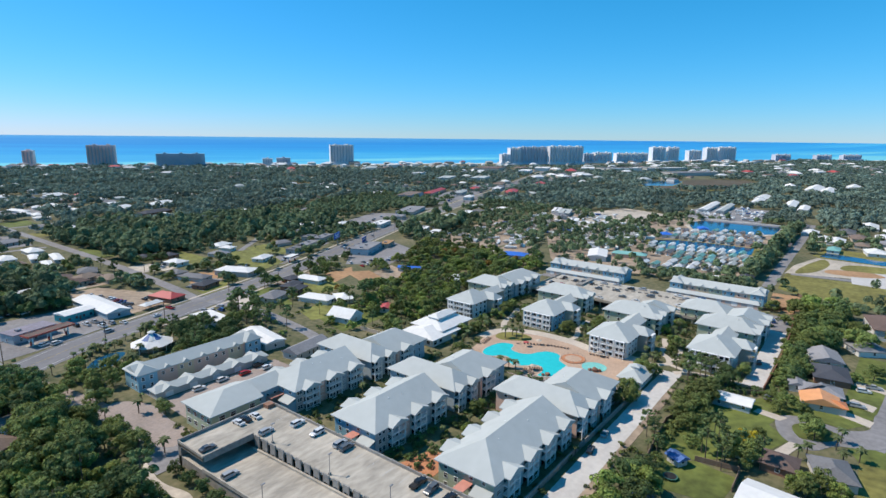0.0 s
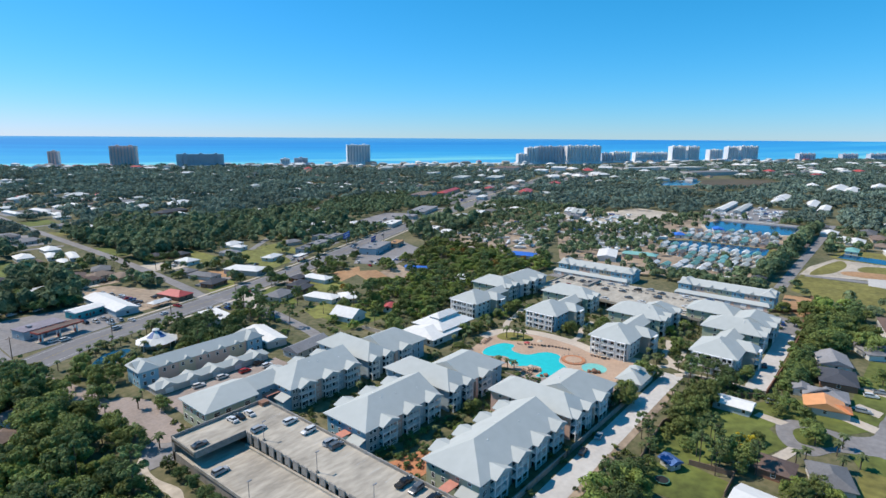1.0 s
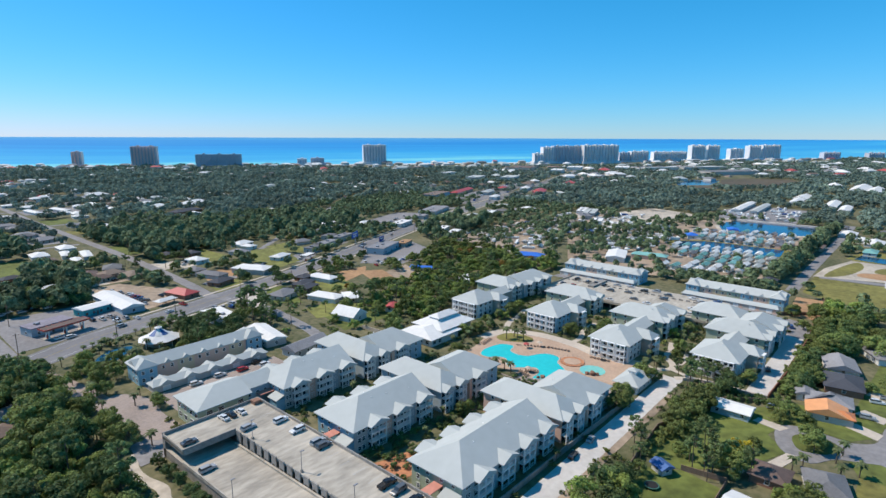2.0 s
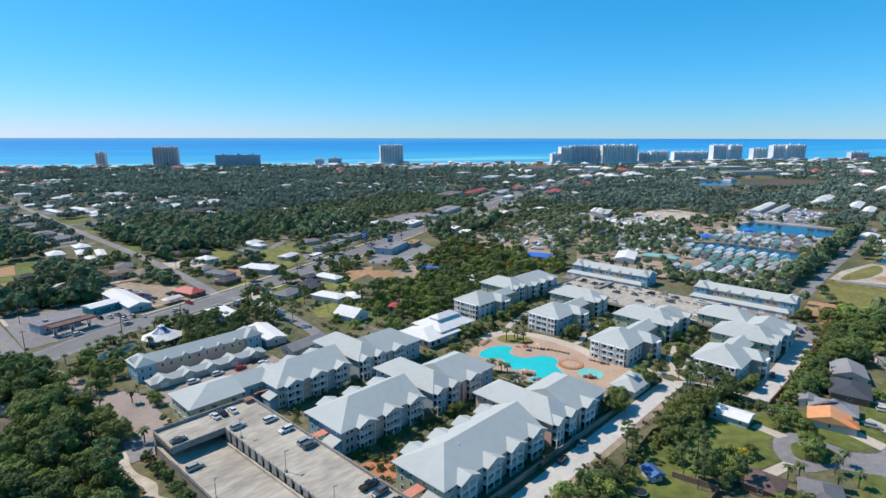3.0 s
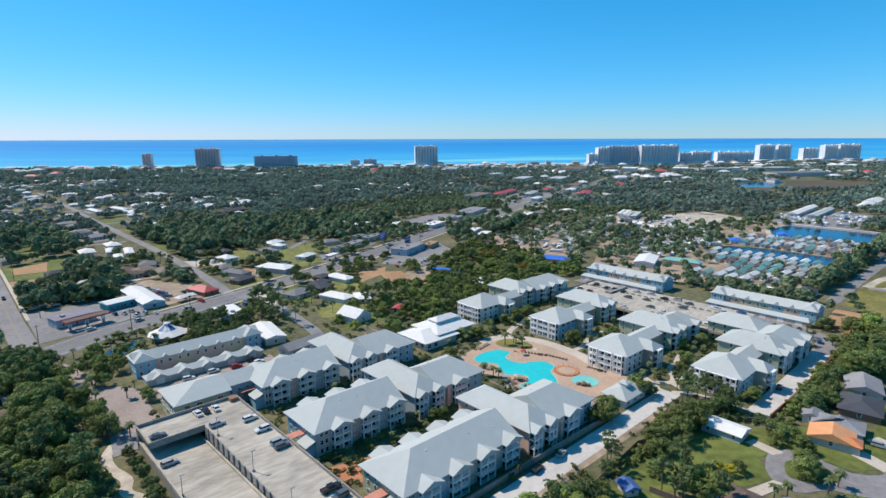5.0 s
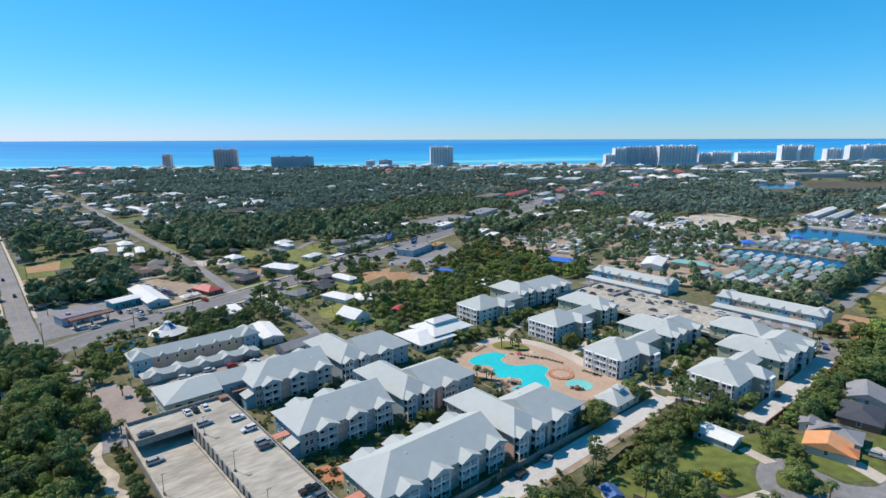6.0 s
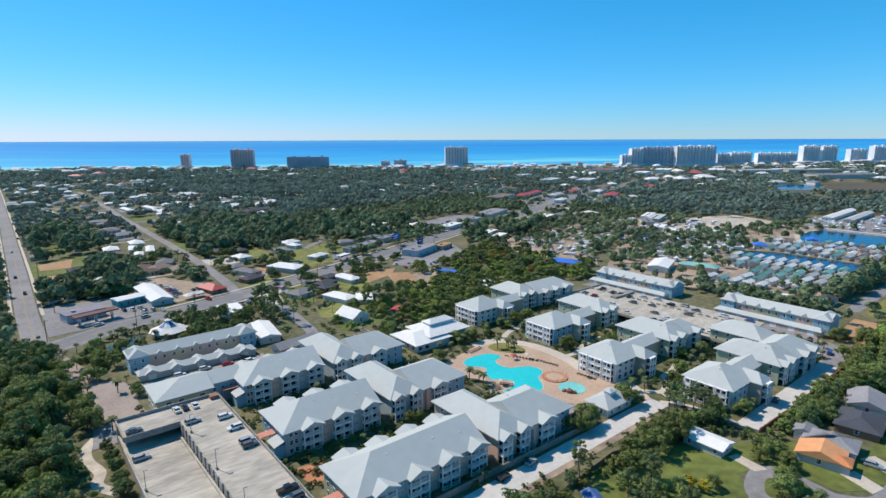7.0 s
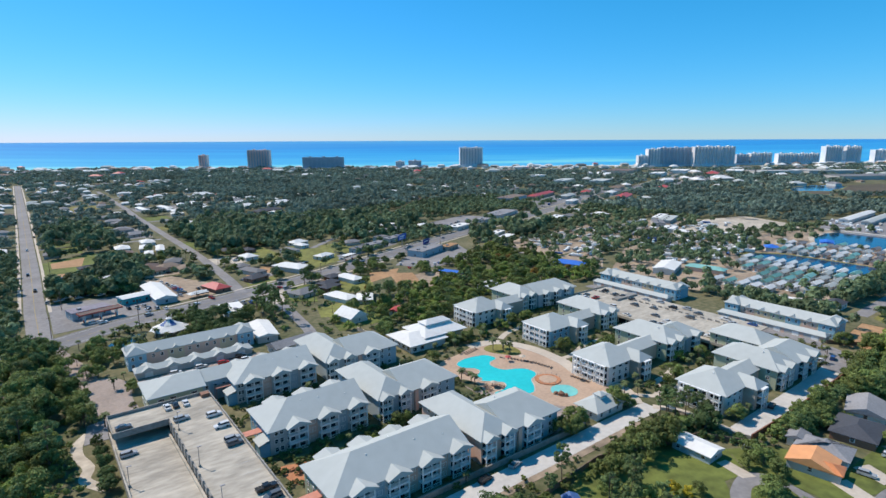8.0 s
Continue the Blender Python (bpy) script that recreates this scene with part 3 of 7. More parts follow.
lot("yard", [(178, 226), (198, 222), (214, 234), (200, 246), (184, 244)], FIELD, "sunny lawn round the white gabled house", 0.06, 0.1)
lot("grass_patch", smooth([(506, 12), (528, 8), (534, -16), (514, -20), (506, -6)]), DRY_GRASS, "ragged grass patch on the sandy lot", 0.08)
lot("grass_patch", smooth([(470, 38), (500, 36), (540, 26), (520, 20), (486, 26)]), DRY_GRASS, "ragged grass edge of the sandy lot", 0.08)
lot("dirt", smooth([(486, 20), (500, 18), (506, -6), (494, -14), (484, 2)]), DIRT, "worn brown dirt on the sandy lot", 0.08)
lot("plaza", smooth([(67.5, 204), (75, 207), (81, 196), (80, 180), (80, 166), (72, 163), (68, 172), (66.5, 190)]), PAVER, "pinkish paved entrance court", 0.13)
lot("drive", [(64, 166), (78, 170), (81, 164), (70, 152), (62, 152)], ASPHALT_PALE, "grey drive along the parking garage", 0.15)
lot("path", strip_outline(smooth([(64, 160), (60.5, 154), (60, 146), (62, 137), (60.5, 130), (65, 122)], False), 3.2), SAND, "pale sandy foot path beside the garage", 0.06)
lot("yard", [(100, 150), (100, 135), (187, 133), (187, 150)], GROUND, "planted court between two condominiums", 0.03)

DARK_POND = mat("dark_teal_pond_water", (0.015, 0.055, 0.07), 0.06, 0, 0.3, 0.3, 0.05, spec=0.5)
for a, b, c, d, m, lab in ((70, 120, 560, 585, LAWN, "green house lawn among trees"), (170, 215, 610, 640, DRY_GRASS, "yellowish house lawn among trees"), (176, 262, 806, 850, ASPHALT_PALE, "grey yard with long white roofs"),
                           (90, 140, 660, 690, LAWN, "green house lawn among trees"), (130, 156, 570, 640, ASPHALT_PALE, "grey yard beside houses"), (300, 340, 750, 790, ASPHALT_PALE, "grey car park in the woods"), (66, 96, 720, 770, DRY_GRASS, "yellowish house lawn among trees"),
                           (172, 200, 690, 740, LAWN, "green house lawn among trees"), (-20, 40, 500, 530, LAWN, "green house lawn among trees"), (280, 330, 960, 1010, ASPHALT_PALE, "grey yard in the woods"), (100, 152, 880, 930, DRY_GRASS, "yellowish house lawn among trees")):
    lot("lawn" if "lawn" in lab else "yard", rect(a, b, c, d), m, lab, 0.04, 0.15)
for pts in ([(62, 560), (160, 552)], [(56, 700), (160, 690), (260, 700)], [(54, 860), (164, 850), (300, 860)], [(-160, 420), (50, 410)], [(-160, 620), (48, 620)], [(52, 1040), (168, 1030), (330, 1050)]):
    road("road", pts, 6, 0.07, ASPHALT_PALE, "narrow grey cross street among the trees")
# ponds and canals, each with a low bank
for pts, m, label in (
        (smooth([(79, 247), (86, 256), (94, 257.5), (97, 254), (91, 247), (84, 242)]), DARK_POND, "small dark blue ornamental pond"),
        ([(655, 75), (718, 75), (718, 156), (700, 162), (664, 160), (620, 143), (640, 90)], POND, "wide blue canal basin of the cabin park"),
        ([(522, 75), (556, 78), (556, 143), (538, 164), (520, 160), (500, 130)], POND, "narrow blue canal lined with cabins"),
        ([(535, -60), (545, 0), (553, 29), (575, 26), (564, -10), (560, -60)], POND, "long blue drainage canal"),
        ([(1180, 380), (1232, 404), (1358, 406), (1366, 352), (1290, 340), (1224, 334)], POND, "blue lagoon beside the marsh")):
    CLEAR.append((pts, 0.0))
    cx, cy = np.mean([p[0] for p in pts]), np.mean([p[1] for p in pts])
    bank = [(x + (x - cx) * 5 / math.hypot(x - cx, y - cy), y + (y - cy) * 5 / math.hypot(x - cx, y - cy)) for x, y in pts]
    sheet("bank", bank, 0.10, SAND if "basin" in label else (GROUND if "ornamental" in label else DRY_GRASS), "low grassy bank round the water", "bank")
    sheet("water", pts, 0.16, m, label, "pond", 0.1)


# ---- hotel towers on the beach ----
def tower(s, n, width, height, depth, material, columns, label, crown=0.0):
    x, y = shore(s, n)
    t = thing("hotel_tower", x, y, label, "tower", "beach towers", turn=math.degrees(math.atan2(SHORE_S.y, SHORE_S.x)))
    body = Shape().box(-width / 2, width / 2, 0, depth, 0, height)
    body.box(-width / 2 - 6, width / 2 + 6, -8, depth, 0, 8)
    part("wall", body, material, t, local=True)
    w = width / columns
    for k in range(columns):
        x0 = -width / 2 + (k + 0.22) * w
        # flat strip: glazing and the shade of the balcony recess in one colour
        part("window", Shape().box(x0, x0 + w * 0.36, -0.35, 1, 9, height - 4), TOWER_DARK, t, "glazed balcony column, recess shade painted in", local=True)
        # balcony stacks stand well before the wall; every storey is a slab with a parapet
        stack = Shape().box(x0 - w * 0.34, x0 - w * 0.26, -4.5, 0.5, 8, height + (k % 2) * 2.4)
        for z in range(10, int(height) - 2, 3):
            stack.box(x0 - w * 0.26, x0 - w * 0.02, -4.2, 0.5, z, z + 1.3)
        part("balcony", stack, material, t, local=True)
    for k in range(max(1, columns // 3)):
        xk = -width / 2 + (k + 0.5) * width / max(1, columns // 3)
        part("roof_box", Shape().box(xk - 4, xk + 4, depth * 0.3, depth * 0.7, height, height + 3.5 + crown), material, t, local=True)
    return t


for s, n, wd, h, dp, m, cols, lab in (
        (-572, 1950, 25, 46, 22, TOWER_PINK, 3, "small salmon stucco beach tower"),
        (-376, 1900, 71, 63, 24, TOWER_PINK, 8, "salmon stucco beach tower with white stripe"),
        # wall in the blue-grey tone, which paints its front as shaded
        (-159, 1850, 131, 40, 20, TOWER_DARK, 9, "long low slab hotel, blue-grey shade painted on"),
        (91, 1900, 30, 23, 18, TOWER_PALE, 4, "small pale beach hotel"),
        (141, 1900, 43, 25, 18, TOWER_GREY, 5, "small grey beach hotel"),
        (341, 1950, 80, 67, 26, TOWER_PALE, 8, "pale beach tower with rounded balconies"),
        (921, 1850, 34, 38, 20, TOWER_PALE, 3, "low pale wing of the beach hotel"),
        (959, 1850, 42, 60, 24, TOWER_PALE, 4, "pale corner tower of the beach hotel"),
        # greyer than the hotel's other blocks: its front's shade is in the colour
        (1043, 1855, 122, 64, 24, TOWER_GREY, 10, "wide beach hotel slab, front painted shaded grey"),
        (1165, 1830, 146, 67, 26, TOWER_PALE, 12, "wide pale end block of the beach hotel"),
        (1312, 1900, 48, 38, 20, TOWER_GREY, 4, "low grey beach condominium"),
        (1382, 1900, 81, 42, 20, TOWER_PALE, 8, "pale striped beach condominium"),
        (1505, 1930, 77, 39, 20, TOWER_PALE, 8, "pale striped beach condominium"),
        (1587, 1930, 81, 39, 20, TOWER_PALE, 8, "pale striped beach condominium"),
        (1700, 1950, 70, 64, 24, TOWER_PALE, 7, "tall pale beach tower"),
        (1778, 1950, 62, 63, 24, TOWER_PALE, 6, "tall pale beach tower"),
        (1899, 1950, 73, 50, 22, TOWER_PALE, 5, "pale stepped beach tower"),
        (1993, 1950, 62, 62, 24, TOWER_PALE, 6, "tall pale beach tower"),
        (2084, 1950, 101, 65, 24, TOWER_PALE, 8, "tall pale twin beach tower"),
        (2432, 1950, 103, 32, 20, TOWER_GREY, 8, "low grey beach hotel"),
        (2708, 1950, 107, 29, 20, TOWER_GREY, 8, "low grey beach hotel"),
        (2910, 1950, 137, 29, 20, TOWER_GREY, 9, "low grey beach hotel")):
    tower(s, n, wd, h, dp, m, cols, lab)


# ---- the condominiums ----
BUILT = []      # footprints kept clear of trees


def keep(x0, x1, y0, y1, margin=1.5):
    BUILT.append((x0 - margin, x1 + margin, y0 - margin, y1 + margin))


def flat_mesh(name, shape, material):
    me = shape.mesh(name)
    me.materials.append(material)
    return me


# a window: a proud white frame with a dark pane set in it; it looks towards -y
def frame_shape(w, h, bar=0.12):
    s = Shape()
    s.box(-w / 2, w / 2, -0.09, 0.0, 0, bar).box(-w / 2, w / 2, -0.09, 0.0, h - bar, h)
    s.box(-w / 2, -w / 2 + bar, -0.09, 0.0, bar, h - bar).box(w / 2 - bar, w / 2, -0.09, 0.0, bar, h - bar)
    s.box(-w / 2 + bar, w / 2 - bar, -0.07, -0.02, h * 0.52, h * 0.52 + 0.07)
    return s


WINDOW_FRAME = flat_mesh("window", frame_shape(1.3, 1.6), TRIM)
WINDOW_PANE = flat_mesh("pane", Shape().box(-0.55, 0.55, -0.05, -0.02, 0.1, 1.5), GLASS)
WIDE_FRAME = flat_mesh("window", frame_shape(2.2, 1.9), TRIM)
WIDE_PANE = flat_mesh("pane", Shape().box(-1.0, 1.0, -0.05, -0.02, 0.1, 1.8), GLASS)
FACING = {"-y": 0, "+x": 90, "+y": 180, "-x": 270}


def window(parent, x, y, z, side, wide=False):
    ox, oy = ORIGIN.get(parent.name, (0, 0))
    w = part("window", WIDE_FRAME if wide else WINDOW_FRAME, None, parent)
    w.matrix_local = pose(x - ox, y - oy, z, 0, 0, FACING[side])
    part("pane", WIDE_PANE if wide else WINDOW_PANE, None, w)
    return w


FLOOR_H = 2.72


# a three-storey balcony bay that stands before a wall, looking towards -y, 1.9 m deep
def bay_meshes(width, depth, floors):
    post = Shape().box(-0.17, 0.17, -depth, -depth + 0.34, 0, FLOOR_H * floors - 0.34)
    slab = Shape().box(-width / 2, width / 2, -depth, 0, FLOOR_H - 0.34, FLOOR_H)
    rail = Shape().box(-width / 2 + 0.2, width / 2 - 0.2, -depth + 0.08, -depth + 0.16, 0.93, 1.08).box(-width / 2 + 0.2, width / 2 - 0.2, -depth + 0.08, -depth + 0.16, 0.0, 0.18)
    n = round(width / 0.5)
    for j in range(n):
        x = -width / 2 + 0.3 + j * (width - 0.6) / (n - 1)
        rail.box(x - 0.05, x + 0.05, -depth + 0.09, -depth + 0.15, 0.1, 1.0)
    door = Shape().box(-0.95, 0.95, -0.06, -0.02, 0.1, 2.2)
    return width, flat_mesh("post", post, TRIM), flat_mesh("balcony", slab, TRIM), flat_mesh("railing", rail, TRIM), flat_mesh("patio_door", door, GLASS)


BAY = bay_meshes(6.4, 1.9, 3)
BAY_SMALL = bay_meshes(4.2, 1.9, 3)


def bay(parent, x, y, side="-y", small=False, roof=True, z=0.0, eave=8.2, rise=1.7):
    """A stack of white balconies with its own little gable."""
    ox, oy = ORIGIN[parent.name]
    width, post, slab, rail, door = BAY_SMALL if small else BAY
    m = pose(x - ox, y - oy, z, 0, 0, FACING[side])
    for px in (-width / 2 + 0.17, 0, width / 2 - 0.17):
        part("post", post, None, parent).matrix_local = m @ pose(px, 0, 0)
    for k in range(3):
        b = part("balcony", slab, None, parent)
        b.matrix_local = m @ pose(0, 0, k * FLOOR_H)
        part("railing", rail, None, b)
        for px in (-width / 4, width / 4):
            part("patio_door", door, None, b).matrix_local = pose(px, 0, 0)
    if roof:
        w = width / 2 + 0.7
        part("roof", Shape().roof(-w, w, -2.7, 4.6, eave + 0.05, eave + rise, "y", 0, 0, 0.25), ROOF, parent, "small gabled metal roof over balconies", local=True).matrix_local = m
        g2 = Shape().face((-w + 0.6, -2.05, eave), (w - 0.6, -2.05, eave), (0, -2.05, eave + rise * 0.78))
        part("gable", g2, TRIM, parent, "white gable triangle", local=True).matrix_local = m


def block(parent, x0, x1, y0, y1, wall, axis="x", h0=0.0, h1=0.0, eave=8.2, ridge=13.3, over=1.0, z0=0.0, roof=None, name="wall"):
    """One wing: its walls and its metal roof."""
    part(name, Shape().box(x0, x1, y0, y1, z0, eave - 0.05), wall, parent)
    part("roof", Shape().roof(x0 - over, x1 + over, y0 - over, y1 + over, eave, ridge, axis, h0, h1), roof or ROOF, parent)
    keep(x0, x1, y0, y1)


def roof_vents(parent, spots):
    for x, y, z in spots:
        part("roof_vent", Shape().rod((x, y, z - 0.5), (x, y, z + 0.2), 0.14, 0.14, 8).rod((x, y, z + 0.18), (x, y, z + 0.3), 0.22, 0.12, 8), TRIM, parent)


def long_condo(c, near, shift, near_wall, label, hip_near=True, bays_left=True):
    """A long three-storey condominium: near wing, cross wing and far wing; c is its middle line, shift moves all but the near end."""
    t = thing("condominium", 142 + shift / 2, c, label, "condominium", "condominiums")
    e = 140.2 + shift          # far end of the near wing
    block(t, near + 1, e, c - 9, c + 9, WALL_GREY, "x", 10.5 if hip_near else 0.01, 0.0)
    part("wall", Shape().box(near + 0.94, near + 1.02, c - 8.98, c + 8.98, 0, 8.1), near_wall, t, "coloured end wall")
    # gable wall under the ridge's end
    part("gable", Shape().face((e - 0.02, c - 9, 8.1), (e - 0.02, c + 9, 8.1), (e - 0.02, c, 12.7)), WALL_GREY, t)
    block(t, 145 + shift, 158 + shift, c - 10.6, c + 20, WALL_PEACH if shift else WALL_BLUE, "y", 7.0, 7.5, 8.2, 12.6)
    block(t, 156 + shift, 177.5 + shift, c - 11.2, c + 8.5, WALL_BLUE, "x", 0.0, 9.0)
    part("wall", Shape().box(159 + shift, 160.4 + shift, c - 12.2, c - 11.1, 0, 8.1), WALL_PEACH, t, "peach-coloured recess wall")
    # right side: bays and the coloured walls between them
    n = 3 if not shift else 4
    first = 116.0
    for k in range(n):
        x = first + k * 10.6
        bay(t, x, c - 9, "-y")
        bay(t, x, c + 9, "+y", rise=1.5)
        for z in range(3):
            for dx in (-4.9, 4.9):
                if x + dx < e - 1:
                    window(t, x + dx, c - 9, z * FLOOR_H + 0.75, "-y")
        part("wall", Shape().box(x + 3.6, min(x + 7.0, e - 0.2), c - 9.07, c - 8.9, 0, 8.12), WALL_BLUE if (k + (shift > 0)) % 3 == 1 else WALL_PEACH, t, "coloured siding between the balconies")
    for z in range(3):
        for x in (near + 3, near + 7):
            window(t, x, c - 9, z * FLOOR_H + 0.75, "-y")
        for y in (c - 6, c - 2, c + 3, c + 6.5):
            window(t, near + 0.94, y, z * FLOOR_H + 0.75, "-x")
    for x in (147.5 + shift, 155 + shift):
        bay(t, x, c - 10.6, "-y", small=True)
    bay(t, 165 + shift, c - 11.2, "-y")
    for z in range(3):
        for x in (170.5 + shift, 174 + shift):
            window(t, x, c - 11.2, z * FLOOR_H + 0.75, "-y")
        for y in (c - 8, c - 3, c + 3):
            window(t, 177.5 + shift, y, z * FLOOR_H + 0.75, "+x")
        for y in (c + 12, c + 16):
            window(t, 145 + shift, y, z * FLOOR_H + 0.75, "-x")
    # lean-to porch and red entry canopy at the near end
    if hip_near:
        p = Shape()
        p.face((near - 2.6, c - 9.2, 4.4), (near + 1, c - 9.2, 5.6), (near + 1, c - 3.4, 5.6), (near - 2.6, c - 3.4, 4.4))
        p.face((near - 2.6, c - 3.4, 4.2), (near + 1, c - 3.4, 5.4), (near + 1, c - 9.2, 5.4), (near - 2.6, c - 9.2, 4.2))
        p.face((near - 2.6, c - 9.2, 4.4), (near - 2.6, c - 3.4, 4.4), (near - 2.6, c - 3.4, 4.2), (near - 2.6, c - 9.2, 4.2))
        part("porch_roof", p, ROOF, t, "small sloping metal porch roof")
        part("porch", Shape().box(near - 2.2, near + 0.96, c - 8.8, c - 3.8, 0, 4.3), WALL_SKY, t, "light blue stair porch")
        part("canopy", Shape().box(near - 4.6, near + 0.9, c - 2.6, c + 0.6, 5.2, 5.45).box(near - 4.5, near - 4.3, c - 2.5, c - 2.3, 0, 5.2).box(near - 4.5, near - 4.3, c + 0.3, c + 0.5, 0, 5.2),
             SALMON, t, "faded salmon entry canopy")
    roof_vents(t, [(near + 14, c - 2.2, 12.1), (e - 14, c - 3, 11.7), (e - 20, c + 1.4, 12.5), (e - 5, c - 4.5, 10.9), (162 + shift, c + 2.5, 11.9), (170 + shift, c - 3.0, 11.6)])
    return t


long_condo(160.0, 109.0, 0, WALL_SKY, "long grey-roofed condominium joined to the office", hip_near=True)
long_condo(119.0, 106.4, 0, WALL_SKY, "long grey-roofed condominium with a blue end wall")
long_condo(77.6, 107.4, 10.4, WALL_GREEN, "long grey-roofed condominium with a green end wall")

# office at the head of the garage, and the link to the first condominium
office = thing("office_building", 91, 168, "low sage-green office with grey hipped metal roof", "office")
block(office, 82.4, 100, 157.6, 173.6, WALL_GREEN, "x", 10.5, 0.0, 8.0, 11.3)
block(office, 100.1, 112, 160.4, 171.6, WALL_BLUE, "x", 0.0, 0.0, 8.0, 10.9, 0.7)
for y in (159.5, 163.0, 167.5, 171.5):
    window(office, 82.4, y, 1.2, "-x", True)
    window(office, 82.4, y, 4.6, "-x", True)
for x in (86, 90, 97):
    window(office, x, 157.6, 4.8, "-y", True)
for x in (102, 105, 108):
    window(office, x, 160.4, 4.6, "-y")


def pool_condo(x0, y0, y1, label, back, wing=None, hue=WALL_WHITE):
    """A condominium beside the pool: a square hipped front block with balconies, then a cross block behind."""
    yc = (y0 + y1) / 2
    t = thing("condominium", x0 + 10, yc, label, "condominium", "condominiums")
    block(t, x0 + 1, x0 + 20, y0 + 1, y1 - 1, hue, "x", 9.0, 9.0, 8.2, 13.0)
    block(t, x0 + 14.5, x0 + 22, y0 - 3.2, y0 + 4, WALL_TAN, "y", 3.4, 0, 8.2, 11.0, 0.8)
    bx0, bx1, by0, by1 = back
    for y, small in ((y0 + 4, True), (yc, False), (y1 - 4, True)):
        bay(t, x0 + 1, y, "-x", small=small, roof=False)
    bay(t, x0 + 18.2, y0 - 3.2, "-y", small=True, roof=False)
    for z in range(3):
        for x in (x0 + 4, x0 + 8, x0 + 12):
            window(t, x, y0 + 1, z * FLOOR_H + 0.75, "-y", z != 1)
    block(t, x0 + 16, bx0 + 3, yc - 4, yc + 5, WALL_TAN, "x", 0, 0, 7.0, 9.4, 0.6)
    block(t, bx0 + 1, bx1, by0 + 1, by1 - 1, WALL_GREEN, "y", 8.0, 8.0, 8.2, 12.6)
    for k, y in enumerate(np.arange(by0 + 4, by1 - 3, 5.2)):
        for z in range(3):
            window(t, bx0 + 1, y, z * FLOOR_H + 0.75, "-x")
    bay(t, bx0 + 4, by0 + 1, "-y", small=True)
    bay(t, bx0 + 10.5, by0 + 1, "-y", small=True)
    if wing:
        block(t, *wing, WALL_BLUE, "x", 0, 8.0, 8.2, 12.6)
        wx0, wx1, wy0, wy1 = wing
        for x in np.arange(max(wx0, bx1) + 4, wx1 - 2, 9.0):
            bay(t, x, wy0, "-y", small=True)
    roof_vents(t, [(x0 + 7, yc - 1, 12.2), (bx0 + 7, by0 + 9, 12.1)])
    return t


pool_condo(233.3, 160.8, 179.7, "three-storey condominium by the clubhouse woods", (271, 286, 167, 192.5), (284, 315, 165, 184))
pool_condo(242.6, 118.6, 137.6, "pale blue three-storey condominium by the pool", (281, 296, 120, 149.6), None, WALL_SKY)
pool_condo(229.5, 76.4, 96.0, "white three-storey condominium by the pool", (270, 288, 76.8, 105), (286, 297, 76.8, 92))
pool_condo(240.2, 36.6, 55.8, "white three-storey condominium by the service drive", (276.5, 294, 34.8, 61), (292, 313, 34.8, 51))
rear = thing("condominium", 308, 62, "rear condominium wing with grey metal roof", "condominium", "condominiums")
block(rear, 301, 316, 52, 74, WALL_GREEN, "y", 7.5, 7.5, 8.2, 12.4)
for y in (55, 60, 66, 71):
    for z in range(3):
        window(rear, 301, y, z * FLOOR_H + 0.75, "-x")

# ---- the near parking garage ----
garage = thing("parking_garage", 60, 120, "two-level sun-bleached concrete parking garage", "garage")
part("deck", Shape().box(69, 100.5, 139, 152.4, 6.3, 6.75), DECK, garage, "upper parking deck with tyre stains")
part("deck", Shape().box(85.2, 100.5, 52, 139, 6.3, 6.748), DECK, garage, "upper parking deck with tyre stains")
ramp = Shape()
ramp.face((69, 139, 3.05), (69, 52, 6.2), (85, 52, 6.2), (85, 139, 3.05))
ramp.face((69, 152, 3.05), (69, 139, 3.05), (85, 139, 3.05), (85, 152, 3.05))
part("ramp", ramp, DECK, garage, "sloping concrete ramp deck")
part("floor", Shape().box(69.2, 100.3, 52.2, 152.2, 0.02, 0.2), CONCRETE_GREY, garage)
part("wall", Shape().box(69, 69.3, 52, 152.4, 0, 3.0), CONCRETE_GREY, garage)
part("wall", Shape().box(69, 85, 151, 152.4, 0, 6.3), CONCRETE_GREY, garage)
part("parapet", Shape().box(69, 100.5, 152.4, 152.75, 0.6, 7.8), CONCRETE_GREY, garage, "grey concrete parapet wall")
part("parapet", Shape().box(69, 69.3, 139, 152.38, 6.0, 7.6), CONCRETE, garage)
par = Shape()
par.v = [(68.7, 139, 3.0), (69.1, 139, 3.0), (69.1, 139, 4.1), (68.7, 139, 4.1), (68.7, 52, 6.1), (69.1, 52, 6.1), (69.1, 52, 7.2), (68.7, 52, 7.2)]
par.f = [(0, 1, 2, 3), (7, 6, 5, 4), (3, 2, 6, 7), (0, 3, 7, 4), (1, 5, 6, 2), (0, 4, 5, 1)]
part("parapet", par, CONCRETE, garage, "pale ramp parapet")
part("parapet", Shape().box(69.3, 85.1, 138.75, 139.05, 5.7, 7.7), CONCRETE_GREY, garage, "grey concrete beam over the ramp")
part("parapet", Shape().box(100.5, 100.85, 52, 152.4, 3.2, 4.2), CONCRETE_GREY, garage)
part("parapet", Shape().box(100.5, 100.85, 52, 152.4, 6.0, 7.65), CONCRETE_GREY, garage, "grey concrete parapet wall")
for k in range(17):
    y = 149 - 5.8 * k
    part("column", Shape().box(100.45, 100.95, y - 0.25, y + 0.25, 0, 7.75), CONCRETE_GREY, garage)
